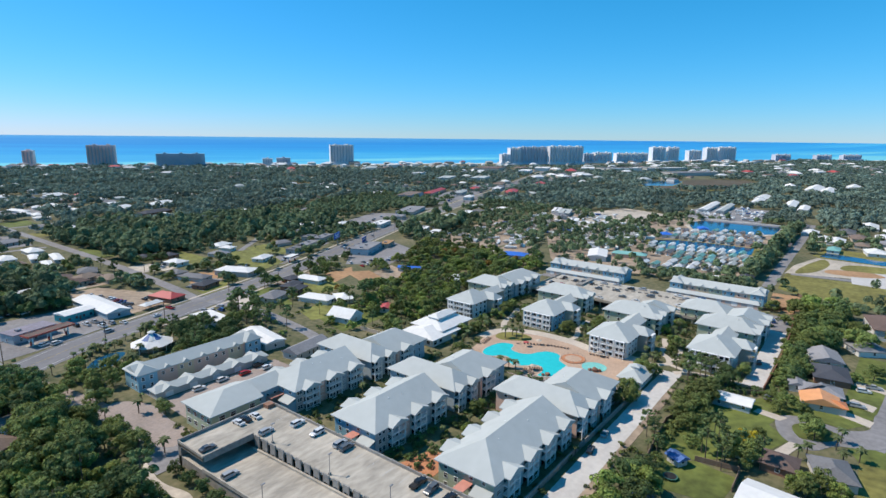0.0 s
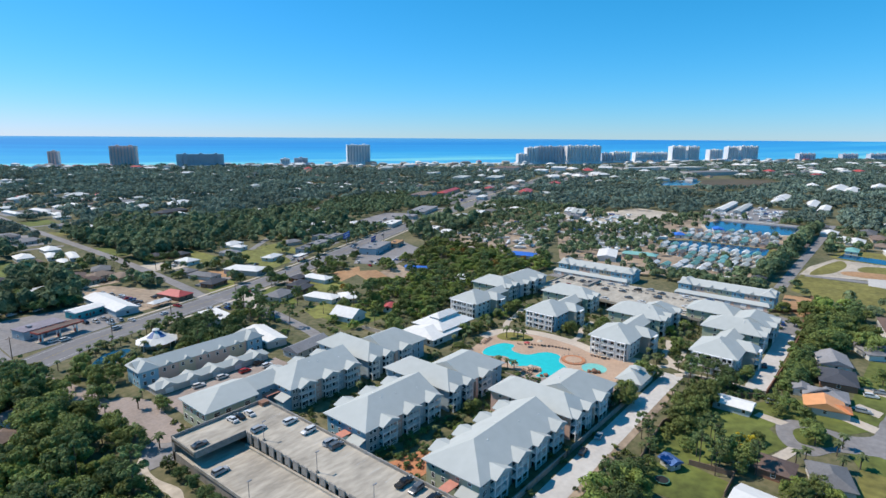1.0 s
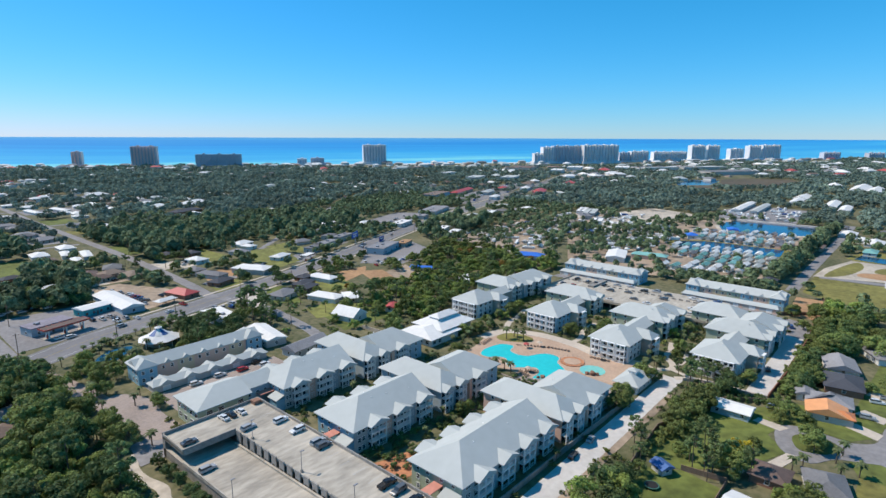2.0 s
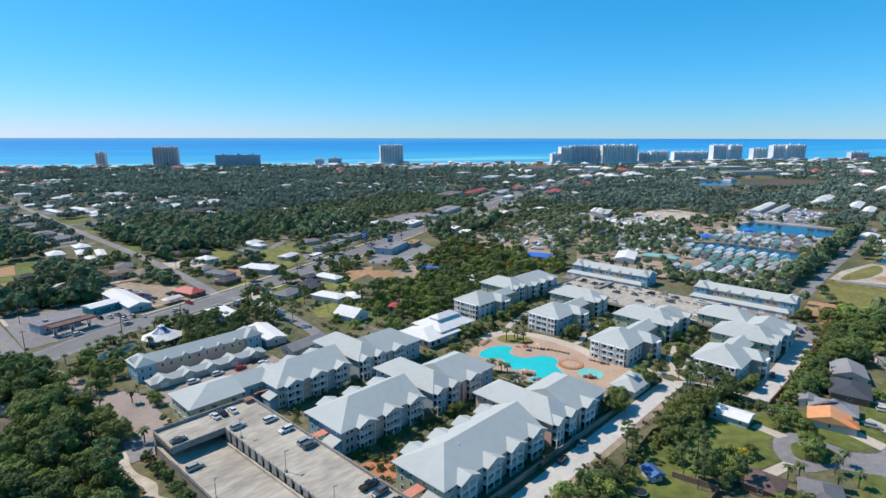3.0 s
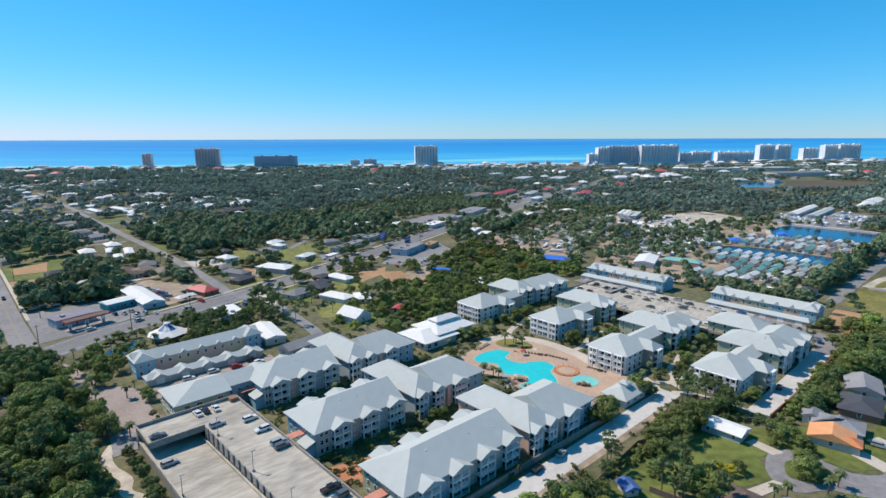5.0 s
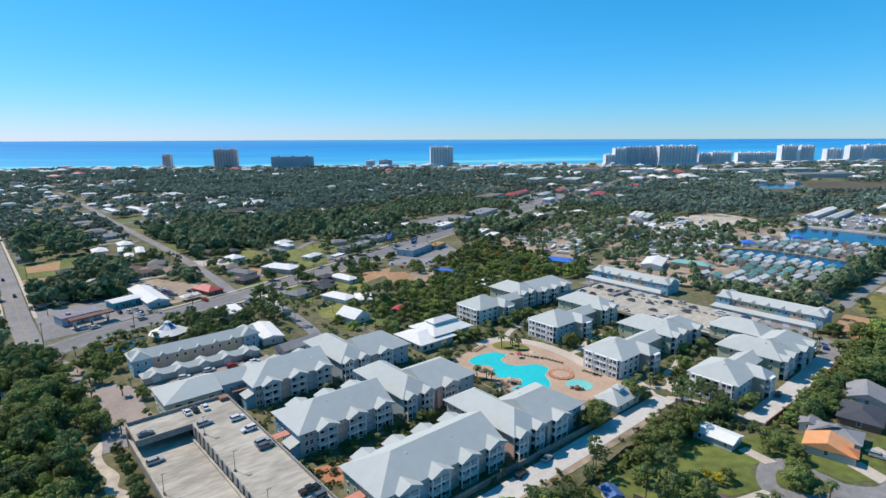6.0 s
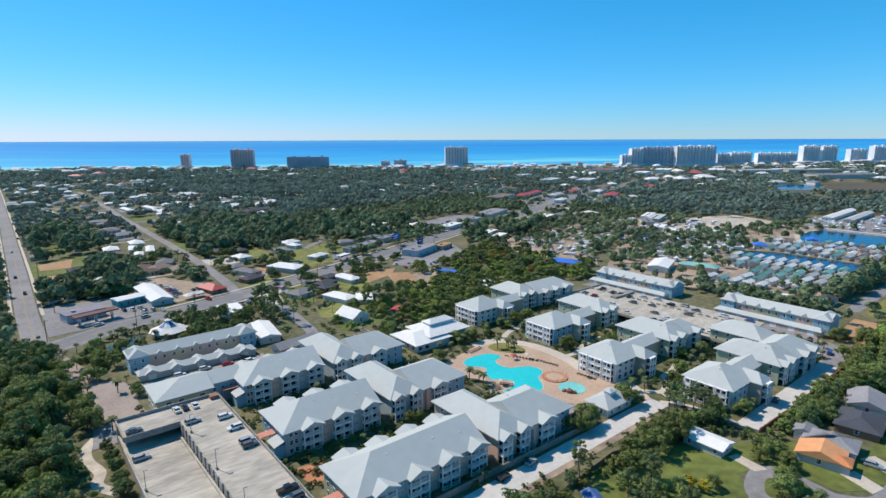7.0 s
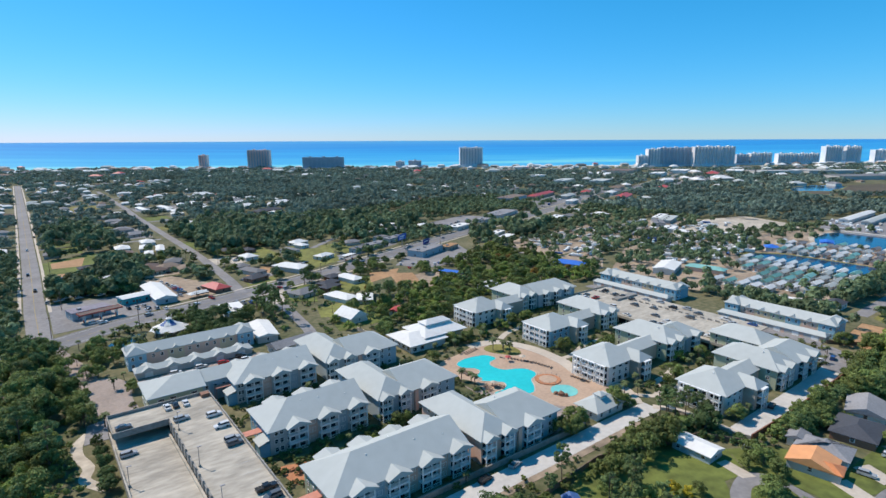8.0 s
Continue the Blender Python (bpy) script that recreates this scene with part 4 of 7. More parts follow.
for k in range(22):
    y = 136.8 - 3.85 * k
    low = 3.05 + (139 - y) * 0.0362
    p = Shape().box(84.75, 85.15, y - 1.15, y + 1.15, low + 0.9, 7.55)
    p.box(84.72, 85.2, y - 1.15, y - 0.75, low, low + 0.9).box(84.72, 85.2, y + 0.75, y + 1.15, low, low + 0.9)
    part("panel", p, CONCRETE_GREY, garage, "upright grey concrete guard panel")
curb = Shape()
curb.v = [(84.0, 138, 3.1), (84.6, 138, 3.1), (84.6, 138, 3.75), (84.0, 138, 3.75), (84.0, 52, 6.2), (84.6, 52, 6.2), (84.6, 52, 6.85), (84.0, 52, 6.85)]
curb.f = [(0, 1, 2, 3), (7, 6, 5, 4), (3, 2, 6, 7), (0, 3, 7, 4), (1, 5, 6, 2)]
part("kerb", curb, CONCRETE, garage, "pale concrete kerb along the ramp wall")
part("stair_head", Shape().box(97.6, 100.2, 149.6, 152, 6.75, 8.0), BRICK, garage, "reddish stair enclosure")
for y in (147, 141.2, 135.4, 129.6, 123.8, 118, 112.2, 106.4, 100.6, 94.8, 89, 83.2, 77.4):
    for x in (97.0,):
        part("line", Shape().box(x - 2.4, x + 2.6, y - 0.07, y + 0.07, 6.75, 6.757), LINE_WHITE, garage)
keep(69, 101, 52, 152.5, 0.5)


def lamp_post(x, y, z, h=6.0):
    t = thing("lamp_post", x, y, "thin grey steel lamp post with a flat head", "lamp post", "lamp posts", z)
    part("pole", Shape().rod((0, 0, 0), (0, 0, h), 0.11, 0.08, 6), STEEL, t, local=True)
    part("base", Shape().box(-0.3, 0.3, -0.3, 0.3, 0, 0.6), CONCRETE_GREY, t, local=True)
    part("lamp_head", Shape().box(-0.25, 0.95, -0.2, 0.2, h - 0.05, h + 0.12), STEEL, t, local=True)


for x, y, z in ((86.2, 131, 6.75), (86.2, 106, 6.75), (69.6, 112, 4.05), (86.2, 84, 6.75)):
    lamp_post(x, y, z)


# ---- townhouses with their rows of little garages ----
def townhouse_row(x0, x1, y0, y1, label, axis, low, walls, eave=6.3, ridge=9.2):
    """A two-storey row (its length along axis) and, before it, a low row of gabled garages."""
    t = thing("townhouse_row", (x0 + x1) / 2, (y0 + y1) / 2, label, "townhouse row", "townhouses")
    block(t, x0, x1, y0, y1, walls[0], axis, 0.02, 0.02, eave, ridge, 0.7)
    lo, hi = (x0, x1) if axis == "x" else (y0, y1)
    n = max(4, int((hi - lo) / 7))
    for k in range(n):
        a = lo + (k + 0.5) * (hi - lo) / n
        w = walls[k % len(walls)]
        if axis == "x":
            part("wall", Shape().box(a - 3.4, a + 3.4, y0 - 0.08, y0 + 0.5, 0, eave - 0.3), w, t)
            part("dormer", Shape().roof(a - 1.6, a + 1.6, y0 - 0.9, y0 + 3.5, eave - 0.1, eave + 1.2, "y"), ROOF, t, "small roof gable")
            for dx in (-1.7, 1.7):
                window(t, a + dx, y0 - 0.08, 3.6, "-y")
        else:
            part("wall", Shape().box(x0 - 0.08, x0 + 0.5, a - 3.4, a + 3.4, 0, eave - 0.3), w, t)
            part("dormer", Shape().roof(x0 - 0.9, x0 + 3.5, a - 1.6, a + 1.6, eave - 0.1, eave + 1.2, "x"), ROOF, t, "small roof gable")
            for dy in (-1.7, 1.7):
                window(t, x0 - 0.08, a + dy, 3.6, "-x")
    # end pavilions
    for a, s in ((lo, 1), (hi, -1)):
        b = sorted((a - s * 0.6, a + s * 6.5))
        if axis == "x":
            block(t, b[0], b[1], y0 - 1.4, y1 + 0.6, WALL_SKY, "y", 3, 3, eave + 0.5, ridge + 0.2, 0.7)
            for z in (1, 4):
                for dx in (1.8, 4.8):
                    window(t, b[0] + dx, y0 - 1.4, z, "-y")
                for dy in (2, 5):
                    window(t, b[0], y0 - 1.4 + dy, z, "-x")
        else:
            block(t, x0 - 1.4, x1 + 0.6, b[0], b[1], WALL_SKY, "x", 3, 3, eave + 0.5, ridge + 0.2, 0.7)
            for z in (1, 4):
                for dy in (1.8, 4.8):
                    window(t, x0 - 1.4, b[0] + dy, z, "-x")
                for dx in (2, 5):
                    window(t, x0 - 1.4 + dx, b[0], z, "-y")
    lx0, lx1, ly0, ly1 = low
    g = thing("garage_row", (lx0 + lx1) / 2, (ly0 + ly1) / 2, "low row of garages under joined grey gables", "garage", "garage rows")
    part("wall", Shape().box(lx0, lx1, ly0, ly1, 0, 2.75), WALL_GREY, g)
    part("roof", Shape().roof(lx0 - 0.5, lx1 + 0.5, ly0 - 0.5, ly1 + 0.5, 2.8, 4.3, axis, 1.5, 1.5), ROOF, g)
    keep(*low)
    lo, hi = (lx0, lx1) if axis == "x" else (ly0, ly1)
    n = max(3, int((hi - lo) / 8))
    for k in range(n):
        a = lo + (k + 0.5) * (hi - lo) / n
        if axis == "x":
            part("roof", Shape().roof(a - 3, a + 3, ly0 - 1.0, ly1 + 0.6, 2.85, 4.5, "y", 0, 0), ROOF, g)
            part("garage_door", Shape().box(a - 1.5, a + 1.5, ly0 - 0.05, ly0 + 0.1, 0.1, 2.3), TRIM, g)
        else:
            part("garage_door", Shape().box(lx0 - 0.05, lx0 + 0.1, a - 1.5, a + 1.5, 0.1, 2.3), TRIM, g)
            part("garage_door", Shape().box(lx0 - 0.05, lx0 + 0.1, a - 3.6, a - 2.0, 0.1, 2.3), WALL_PEACH, g)


townhouse_row(83.5, 135, 210.5, 219.5, "two-storey blue and peach townhouse row", "x", (84, 131, 197.8, 203.5), (WALL_PEACH, WALL_PEACH, WALL_YELLOW))
townhouse_row(361, 373, 126, 179, "two-storey pastel townhouse row behind the car park", "y", (351.5, 357, 126, 179), (WALL_PEACH, WALL_SKY, WALL_YELLOW, WALL_WHITE))
townhouse_row(360, 372, 43.5, 95, "two-storey pastel townhouse row by the dirt lot", "y", (350.5, 356, 44, 95), (WALL_YELLOW, WALL_PEACH, WALL_SKY, WALL_GREEN))
lot("drive", rect(84, 132, 203.6, 209), ASPHALT_PALE, "narrow grey drive between townhouses and garages", 0.08)
lot("drive", rect(84, 134, 176, 197), PAVER, "paved car court behind the condominium", 0.08, 0.02)
lot("drive", rect(344, 351, 44, 180), ASPHALT_PALE, "grey drive along the garage rows", 0.09)

# ---- far parking deck ----
deck = thing("parking_deck", 320, 118, "open two-level concrete parking deck with parked cars", "garage")
part("deck", Shape().box(299, 343, 66, 163, 3.1, 3.5), DECK, deck, "sunny upper parking deck")
part("parapet", Shape().box(298.7, 299, 66, 163, 2.9, 4.3), CONCRETE, deck)
part("parapet", Shape().box(299, 343, 163, 163.3, 2.9, 4.3), CONCRETE, deck)
for k in range(24):
    y = 68 + k * 4
    part("panel", Shape().box(329.8, 330.2, y, y + 2.2, 3.5, 4.4), CONCRETE_GREY, deck)
part("ramp", Shape().box(322, 341, 139, 143, 3.5, 4.6), CONCRETE_GREY, deck, "grey ramp wall on the deck")
for k in range(20):
    y = 67 + k * 5
    part("column", Shape().box(298.9, 299.4, y, y + 0.5, 0, 3.1), CONCRETE, deck)
part("floor", Shape().box(299.5, 343, 66, 163, 0.02, 0.15), ASPHALT, deck)
keep(299, 343, 66, 163, 0)

# ---- pool, its decks and small buildings ----
lot("pool_deck", smooth([(186, 128), (192, 136), (204, 139), (216, 142), (229, 142), (231, 128), (235, 118), (233, 104), (229, 88), (231, 72), (224, 64), (212, 68), (204, 76), (197, 88), (190, 102), (189, 116)]),
    POOL_DECK, "sand-coloured paving round the lagoon pool", 0.10)
lot("walk", strip_outline(smooth([(214, 143), (226, 141), (233, 132), (236, 120), (235, 104), (231, 90), (233, 74), (226, 62)], False), 6), PALE_PATH, "pale curved walk along the pool", 0.13)
POOL = smooth([(196, 128.5), (198, 131.4), (204.2, 132.9), (212.3, 131.2), (214.6, 127), (213.6, 124.6), (208.9, 123), (207.2, 118.5), (208.8, 113.9), (213.5, 111.5), (216.6, 109.0), (217.3, 105), (215.6, 102), (210.8, 100), (207.2, 95),
               (203, 91.5), (196, 92.5), (190.6, 99.4), (195.4, 100.2), (198.9, 101.9), (200.0, 104.9), (197.1, 108.2), (193.8, 112.6), (196.2, 116.4), (199.8, 118.8), (199.8, 122.4), (196.9, 125.1)])
pool = thing("swimming_pool", 206, 108, "turquoise free-form lagoon swimming pool", "pool")
water = Shape()
water.face(*[(x, y, 0.16) for x, y in POOL])
part("water", water, POOL_WATER, pool, "clear turquoise pool water")
part("water", Shape().rod((213.6, 85.2, 0.1), (213.6, 85.2, 0.175), 5.2, 5.2, 28), PALE_POOL, pool, "pale shallow water of the children's end")
cx, cy = np.mean(POOL, axis=0)
rim = Shape()
q = np.array(POOL)
d = np.roll(q, -1, 0) - np.roll(q, 1, 0)
d /= np.linalg.norm(d, axis=1)[:, None]
nrm = np.stack([-d[:, 1], d[:, 0]], 1) * 0.45
for k in range(len(q)):
    j = (k + 1) % len(q)
    a0, a1, b0, b1 = q[k], q[k] + nrm[k], q[j], q[j] + nrm[j]
    rim.face((*a0, 0.22), (*b0, 0.22), (*b1, 0.22), (*a1, 0.22))
part("coping", rim, PALE_PATH, pool, "pale stone coping round the pool")
lot("path", smooth([(186, 66), (190, 80), (186, 100), (186, 112), (189, 104), (196, 90), (204, 76), (210, 68)]), PAVER, "paved walk between condominium and pool", 0.07)
spa = thing("spa_terrace", 216.0, 95.8, "round terracotta spa terrace in the pool", "terrace")
part("floor", Shape().rod((216.0, 95.8, 0.1), (216.0, 95.8, 0.42), 5.2, 5.2, 24), ORANGE_DECK, spa)
part("wall", Shape().rod((216.0, 95.8, 0.4), (216.0, 95.8, 0.46), 3.6, 3.6, 20), POOL_DECK, spa, "tan paved middle of the terrace")
for k in range(14):
    a = 2 * math.pi * k / 14
    part("post", Shape().rod((216.0 + 5.1 * math.cos(a), 95.8 + 5.1 * math.sin(a), 0.4), (216.0 + 5.1 * math.cos(a), 95.8 + 5.1 * math.sin(a), 1.5), 0.06), STEEL, spa)
for x, y, r in ((209.6, 83.2, 1.6), (208.8, 85.2, 1.1), (210.6, 81.6, 1.0), (193.5, 96.8, 1.3), (192.2, 98.2, 0.9)):
    rock = thing("boulder", x, y, "dark brown boulder at the pool's edge", "boulder", "pool boulders", 0.1)
    rb = bmesh.new()
    bmesh.ops.create_icosphere(rb, subdivisions=2, radius=r)
    for v in rb.verts:
        v.co *= 0.8 + 0.4 * noise.noise(v.co * 1.3 + Vector((x, y, 0)))
        v.co.z = v.co.z * 0.9 + r * 0.35
    me = bpy.data.meshes.new("stone")
    rb.to_mesh(me)
    rb.free()
    me.materials.append(BRICK)
    part("stone", me, None, rock)
lot("path", strip_outline(smooth([(229, 72), (236, 62), (243, 63), (249, 68), (258, 69), (268, 72)], False), 2.6), PALE_PATH, "curving pale path between two condominiums", 0.12)
lot("path", strip_outline(smooth([(232, 47), (235, 56), (238, 61), (248, 60), (258, 62)], False), 2.0), PALE_PATH, "curving pale garden path", 0.10)
lot("path", strip_outline(smooth([(234, 108), (244, 107), (256, 111), (270, 112)], False), 2.6), PALE_PATH, "pale path between two pool condominiums", 0.12)
lot("path", strip_outline(smooth([(233, 142), (241, 146), (252, 148), (266, 152)], False), 3.0), PALE_PATH, "pale path between clubhouse and condominium", 0.12)
ROADS.extend([([(229, 72), (236, 62), (243, 63), (249, 68), (258, 69), (268, 72)], 2.4), ([(232, 47), (235, 56), (238, 61), (248, 60), (258, 62)], 1.6), ([(234, 108), (244, 107), (256, 111), (270, 112)], 2.4), ([(233, 142), (241, 146), (252, 148), (266, 152)], 2.6)])
lot("planting_bed", smooth([(224, 122), (229, 124), (230, 132), (226, 138), (219, 138), (217, 133), (220, 127)]), DRY_GRASS, "planted bed with palms beside the pool", 0.15)
lot("planting_bed", smooth([(186.5, 106), (190, 106), (191, 112), (189, 117), (186.5, 114)]), GROUND, "planted bed with palms beside the pool", 0.15)

house = thing("pool_house", 211, 66.5, "small white pool house with hipped metal roof", "pool house")
block(house, 204, 218.5, 62.5, 71, WALL_WHITE, "x", 5, 5, 3.4, 6.0, 1.0)
part("cupola", Shape().box(209.6, 212.4, 65.4, 68.2, 5.0, 6.6), TRIM, house)
part("roof", Shape().roof(209.2, 212.8, 65, 68.6, 6.6, 7.6, "x", 1.7, 1.7), ROOF, house, "little cupola roof")
for x in (206.5, 211, 215.5):
    window(house, x, 62.5, 0.9, "-y")
for y in (65, 68.5):
    window(house, 204, y, 0.9, "-x")

club = thing("clubhouse", 203, 165, "bright white clubhouse with stepped hipped roofs", "clubhouse")
block(club, 188, 207, 152.5, 171, WALL_WHITE, "x", 6, 4, 3.9, 6.4, 1.4, roof=ROOF_WHITE)
block(club, 198, 220, 155, 172, WALL_YELLOW, "x", 7, 7, 5.2, 8.6, 1.6, roof=ROOF_WHITE)
block(club, 202, 216, 160.5, 166.5, WALL_WHITE, "x", 3, 3, 8.7, 10.3, 0.6, roof=ROOF_WHITE, z0=7)
for x in (190, 194, 210, 215):
    window(club, x, 152.5 if x < 207 else 155, 0.8, "-y", True)
for y in (155, 159, 163, 168):
    window(club, 188, y, 0.8, "-x", True)


# loungers, umbrellas and shrubs of the pool deck
def pool_lounger(x, y, turn):
    t = thing("sun_lounger", x, y, "brown-slung sun lounger on the pool paving", "lounger", "pool loungers", 0.12, turn)
    part("seat", Shape().box(-0.35, 0.35, -1.0, 0.45, 0.28, 0.36), WOOD, t, local=True)
    b = Shape()
    b.face((-0.35, 0.45, 0.36), (0.35, 0.45, 0.36), (0.35, 1.0, 0.8), (-0.35, 1.0, 0.8))
    b.face((-0.35, 1.0, 0.74), (0.35, 1.0, 0.74), (0.35, 0.45, 0.30), (-0.35, 0.45, 0.30))
    part("backrest", b, WOOD, t, local=True)
    part("base", Shape().box(-0.3, 0.3, -0.9, 0.42, 0, 0.28), STEEL, t, local=True)
    return t


def umbrella(x, y, material, label):
    t = thing("parasol", x, y, label, "parasol", "pool parasols", 0.12)
    part("pole", Shape().rod((0, 0, 0), (0, 0, 2.5), 0.04), TRIM, t, local=True)
    part("canopy", Shape().rod((0, 0, 2.1), (0, 0, 2.75), 1.5, 0.05, 8), material, t, local=True)


first_lounger = pool_lounger(217, 124, 200)
rng = random.Random(5)
for cx, cy, n, dx, dy, turn in ((219, 122, 8, 0.6, -1.4, 120), (224, 112, 7, 0.3, -1.5, 100), (194.6, 105.5, 6, 0.4, -0.9, -60), (192.2, 107, 5, -0.3, -1.2, -80), (226, 92, 6, 0.2, -1.5, 90), (193.4, 119, 5, 0.1, 1.2, -70), (207, 137, 6, 1.5, 0.3, 10), (228, 70, 5, -1.0, -1.2, 60)):
    for k in range(n):
        copy_thing(first_lounger, pose(cx + dx * k, cy + dy * k, 0.12, 0, 0, turn + rng.uniform(-8, 8)))
umbrella(216.5, 119.5, ROOF_RED, "red parasol beside the pool")
for x, y in ((222, 116), (194.2, 104), (191.5, 110), (226, 88)):
    umbrella(x, y, WALL_TAN, "tan parasol beside the pool")

def picnic_table(x, y, turn):
    t = thing("picnic_table", x, y, "orange-stained wooden picnic table in the court", "table", "picnic tables", 0.05, turn)
    part("tabletop", Shape().box(-0.95, 0.95, -0.4, 0.4, 0.72, 0.78), ORANGE_DECK, t, local=True)
    for side in (-0.75, 0.75):
        part("bench", Shape().box(-0.95, 0.95, side - 0.15, side + 0.15, 0.42, 0.47), ORANGE_DECK, t, local=True)
    for px in (-0.6, 0.6):
        part("leg", Shape().box(px - 0.05, px + 0.05, -0.85, 0.85, 0.32, 0.42).box(px - 0.05, px + 0.05, -0.45, -0.33, 0, 0.72).box(px - 0.05, px + 0.05, 0.33, 0.45, 0, 0.72), WOOD, t, local=True)


for x, y, a in ((109.5, 99.2, 15), (111.6, 96.4, 80), (113.4, 93.4, 20)):
    picnic_table(x, y, a)
lot("terrace", smooth([(107, 102), (113, 101), (120, 99), (121, 93), (114, 90.5), (108, 91.5)]), ORANGE_DECK, "terracotta paved terrace in the planted court", 0.07)
trampoline = thing("trampoline", 152.2, 36.7, "round black garden trampoline on the lawn", "trampoline")
part("mat", Shape().rod((0, 0, 0.78), (0, 0, 0.82), 1.75, 1.75, 20), RUBBER, trampoline, local=True)
part("rim", Shape().rod((0, 0, 0.72), (0, 0, 0.79), 2.05, 2.05, 20), mat("faded_green_padding", (0.05, 0.16, 0.12), 0.8), trampoline, "faded green padding", local=True)
for k in range(6):
    a = math.pi * k / 3
    part("leg", Shape().rod((1.9 * math.cos(a), 1.9 * math.sin(a), 0), (1.9 * math.cos(a), 1.9 * math.sin(a), 0.74), 0.04), STEEL, trampoline, local=True)

# low walls and fences
def fence(pts, h, material, label, name="fence", t=0.25):
    f = thing(name, *pts[0], label, "wall" if name == "garden_wall" else "fence", "", kind="structure")
    for a, b in zip(pts, pts[1:]):
        a, b = Vector(a), Vector(b)
        n = max(1, round((b - a).length / 6))
        d = (b - a) / n
        side = Vector((-d.y, d.x)).normalized() * t / 2
        for k in range(n):
            p, q = a + d * k, a + d * (k + 0.985)
            s = Shape()
            s.v = [(*(p + side), 0), (*(p - side), 0), (*(q - side), 0), (*(q + side), 0), (*(p + side), h), (*(p - side), h), (*(q - side), h), (*(q + side), h)]
            s.f = [(4, 5, 6, 7), (0, 1, 5, 4), (1, 2, 6, 5), (2, 3, 7, 6), (3, 0, 4, 7)]
            part("panel", s, material, f)


fence([(104, 63.8), (150, 63.4), (198, 62.6)], 1.9, CONCRETE_GREY, "long grey concrete garden wall", "garden_wall", 0.4)
fence([(234, 24.8), (262, 24), (318, 24.4), (350, 27)], 1.8, mat("brown_fence", (0.24, 0.11, 0.07), 0.9), "reddish-brown wall along the drive", "garden_wall", 0.4)
fence([(229, 54), (231.6, 49), (232.4, 41), (232.4, 30), (234, 25)], 1.2, PALE_PATH, "low pale garden wall", "garden_wall", 0.35)
fence([(166, 33.5), (168, 21.5), (156, 21.5)], 1.7, WOOD, "weathered wooden yard fence")
fence([(144, 44), (185, 47.5), (222, 36), (232, 21)], 1.7, WOOD, "weathered wooden boundary fence")
fence([(350, 43), (376, 14), (400, 30)], 1.8, WOOD, "dark wooden fence round the dirt lot")
fence([(184, 196), (186, 170)], 1.8, WALL_TAN, "tan garden wall by the clubhouse", "garden_wall", 0.3)


# ---- trees ----
def leaf_cloud(rnd, clumps, per, size, radius, height, base, flat=0.75, top=0.55):
    """A crown: uneven clumps, each a shell of small tilted three-cornered leaf sprays. Returns corners and faces."""
    v, f = [], []
    for c in range(clumps):
        a, t = rnd.uniform(0, 2 * math.pi), math.sqrt(rnd.random())
        zz = rnd.random()
        reach = radius * (0.2 + 0.8 * t) * (1.0 - top * zz ** 1.6)
        cx, cy, cz = reach * math.cos(a), reach * math.sin(a), base + height * (0.1 + 0.8 * zz)
        r = radius * rnd.uniform(0.20, 0.42)
        for _ in range(per):
            d = Vector((rnd.gauss(0, 1), rnd.gauss(0, 1), rnd.gauss(0.3, 0.9))).normalized()
            k = r * rnd.uniform(0.72, 1.12)
            p = Vector((cx + d.x * k, cy + d.y * k, cz + d.z * k * flat))
            nrm = (d + Vector((rnd.gauss(0, 0.3), rnd.gauss(0, 0.3), rnd.gauss(0.2, 0.3)))).normalized()
            u = nrm.orthogonal().normalized()
            u.rotate(Matrix.Rotation(rnd.uniform(0, 6.28), 3, nrm))
            w = nrm.cross(u)
            s1, s2 = size * rnd.uniform(0.55, 1.25), size * rnd.uniform(0.5, 1.0)
            i = len(v)
            v.extend((tuple(p - u * s1 - w * s2 * 0.5), tuple(p + u * s1 - w * s2 * 0.4), tuple(p + u * s1 * rnd.uniform(-0.5, 0.5) + w * s2)))
            f.append((i, i + 1, i + 2))
    return v, f


def crown_mesh(name, v, f, material):
    me = bpy.data.meshes.new(name)
    me.from_pydata(v, [], f)
    me.materials.append(material)
    me.update()
    return me


def trunk_shape(h, r, limbs, rnd, spread):
    s = Shape()
    bend = Vector((rnd.uniform(-0.3, 0.3), rnd.uniform(-0.3, 0.3), 0))
    s.rod((0, 0, -0.1), tuple(bend * 0.5 + Vector((0, 0, h * 0.5))), r, r * 0.75, 7)
    s.rod(tuple(bend * 0.5 + Vector((0, 0, h * 0.5))), tuple(bend + Vector((0, 0, h))), r * 0.75, r * 0.4, 7)
    for _ in range(limbs):
        z = h * rnd.uniform(0.55, 0.95)
        a = rnd.uniform(0, 6.28)
        s.rod((bend.x * 0.8, bend.y * 0.8, z), (spread * math.cos(a), spread * math.sin(a), z + spread * 0.5), r * 0.35, r * 0.12, 5)
    return s


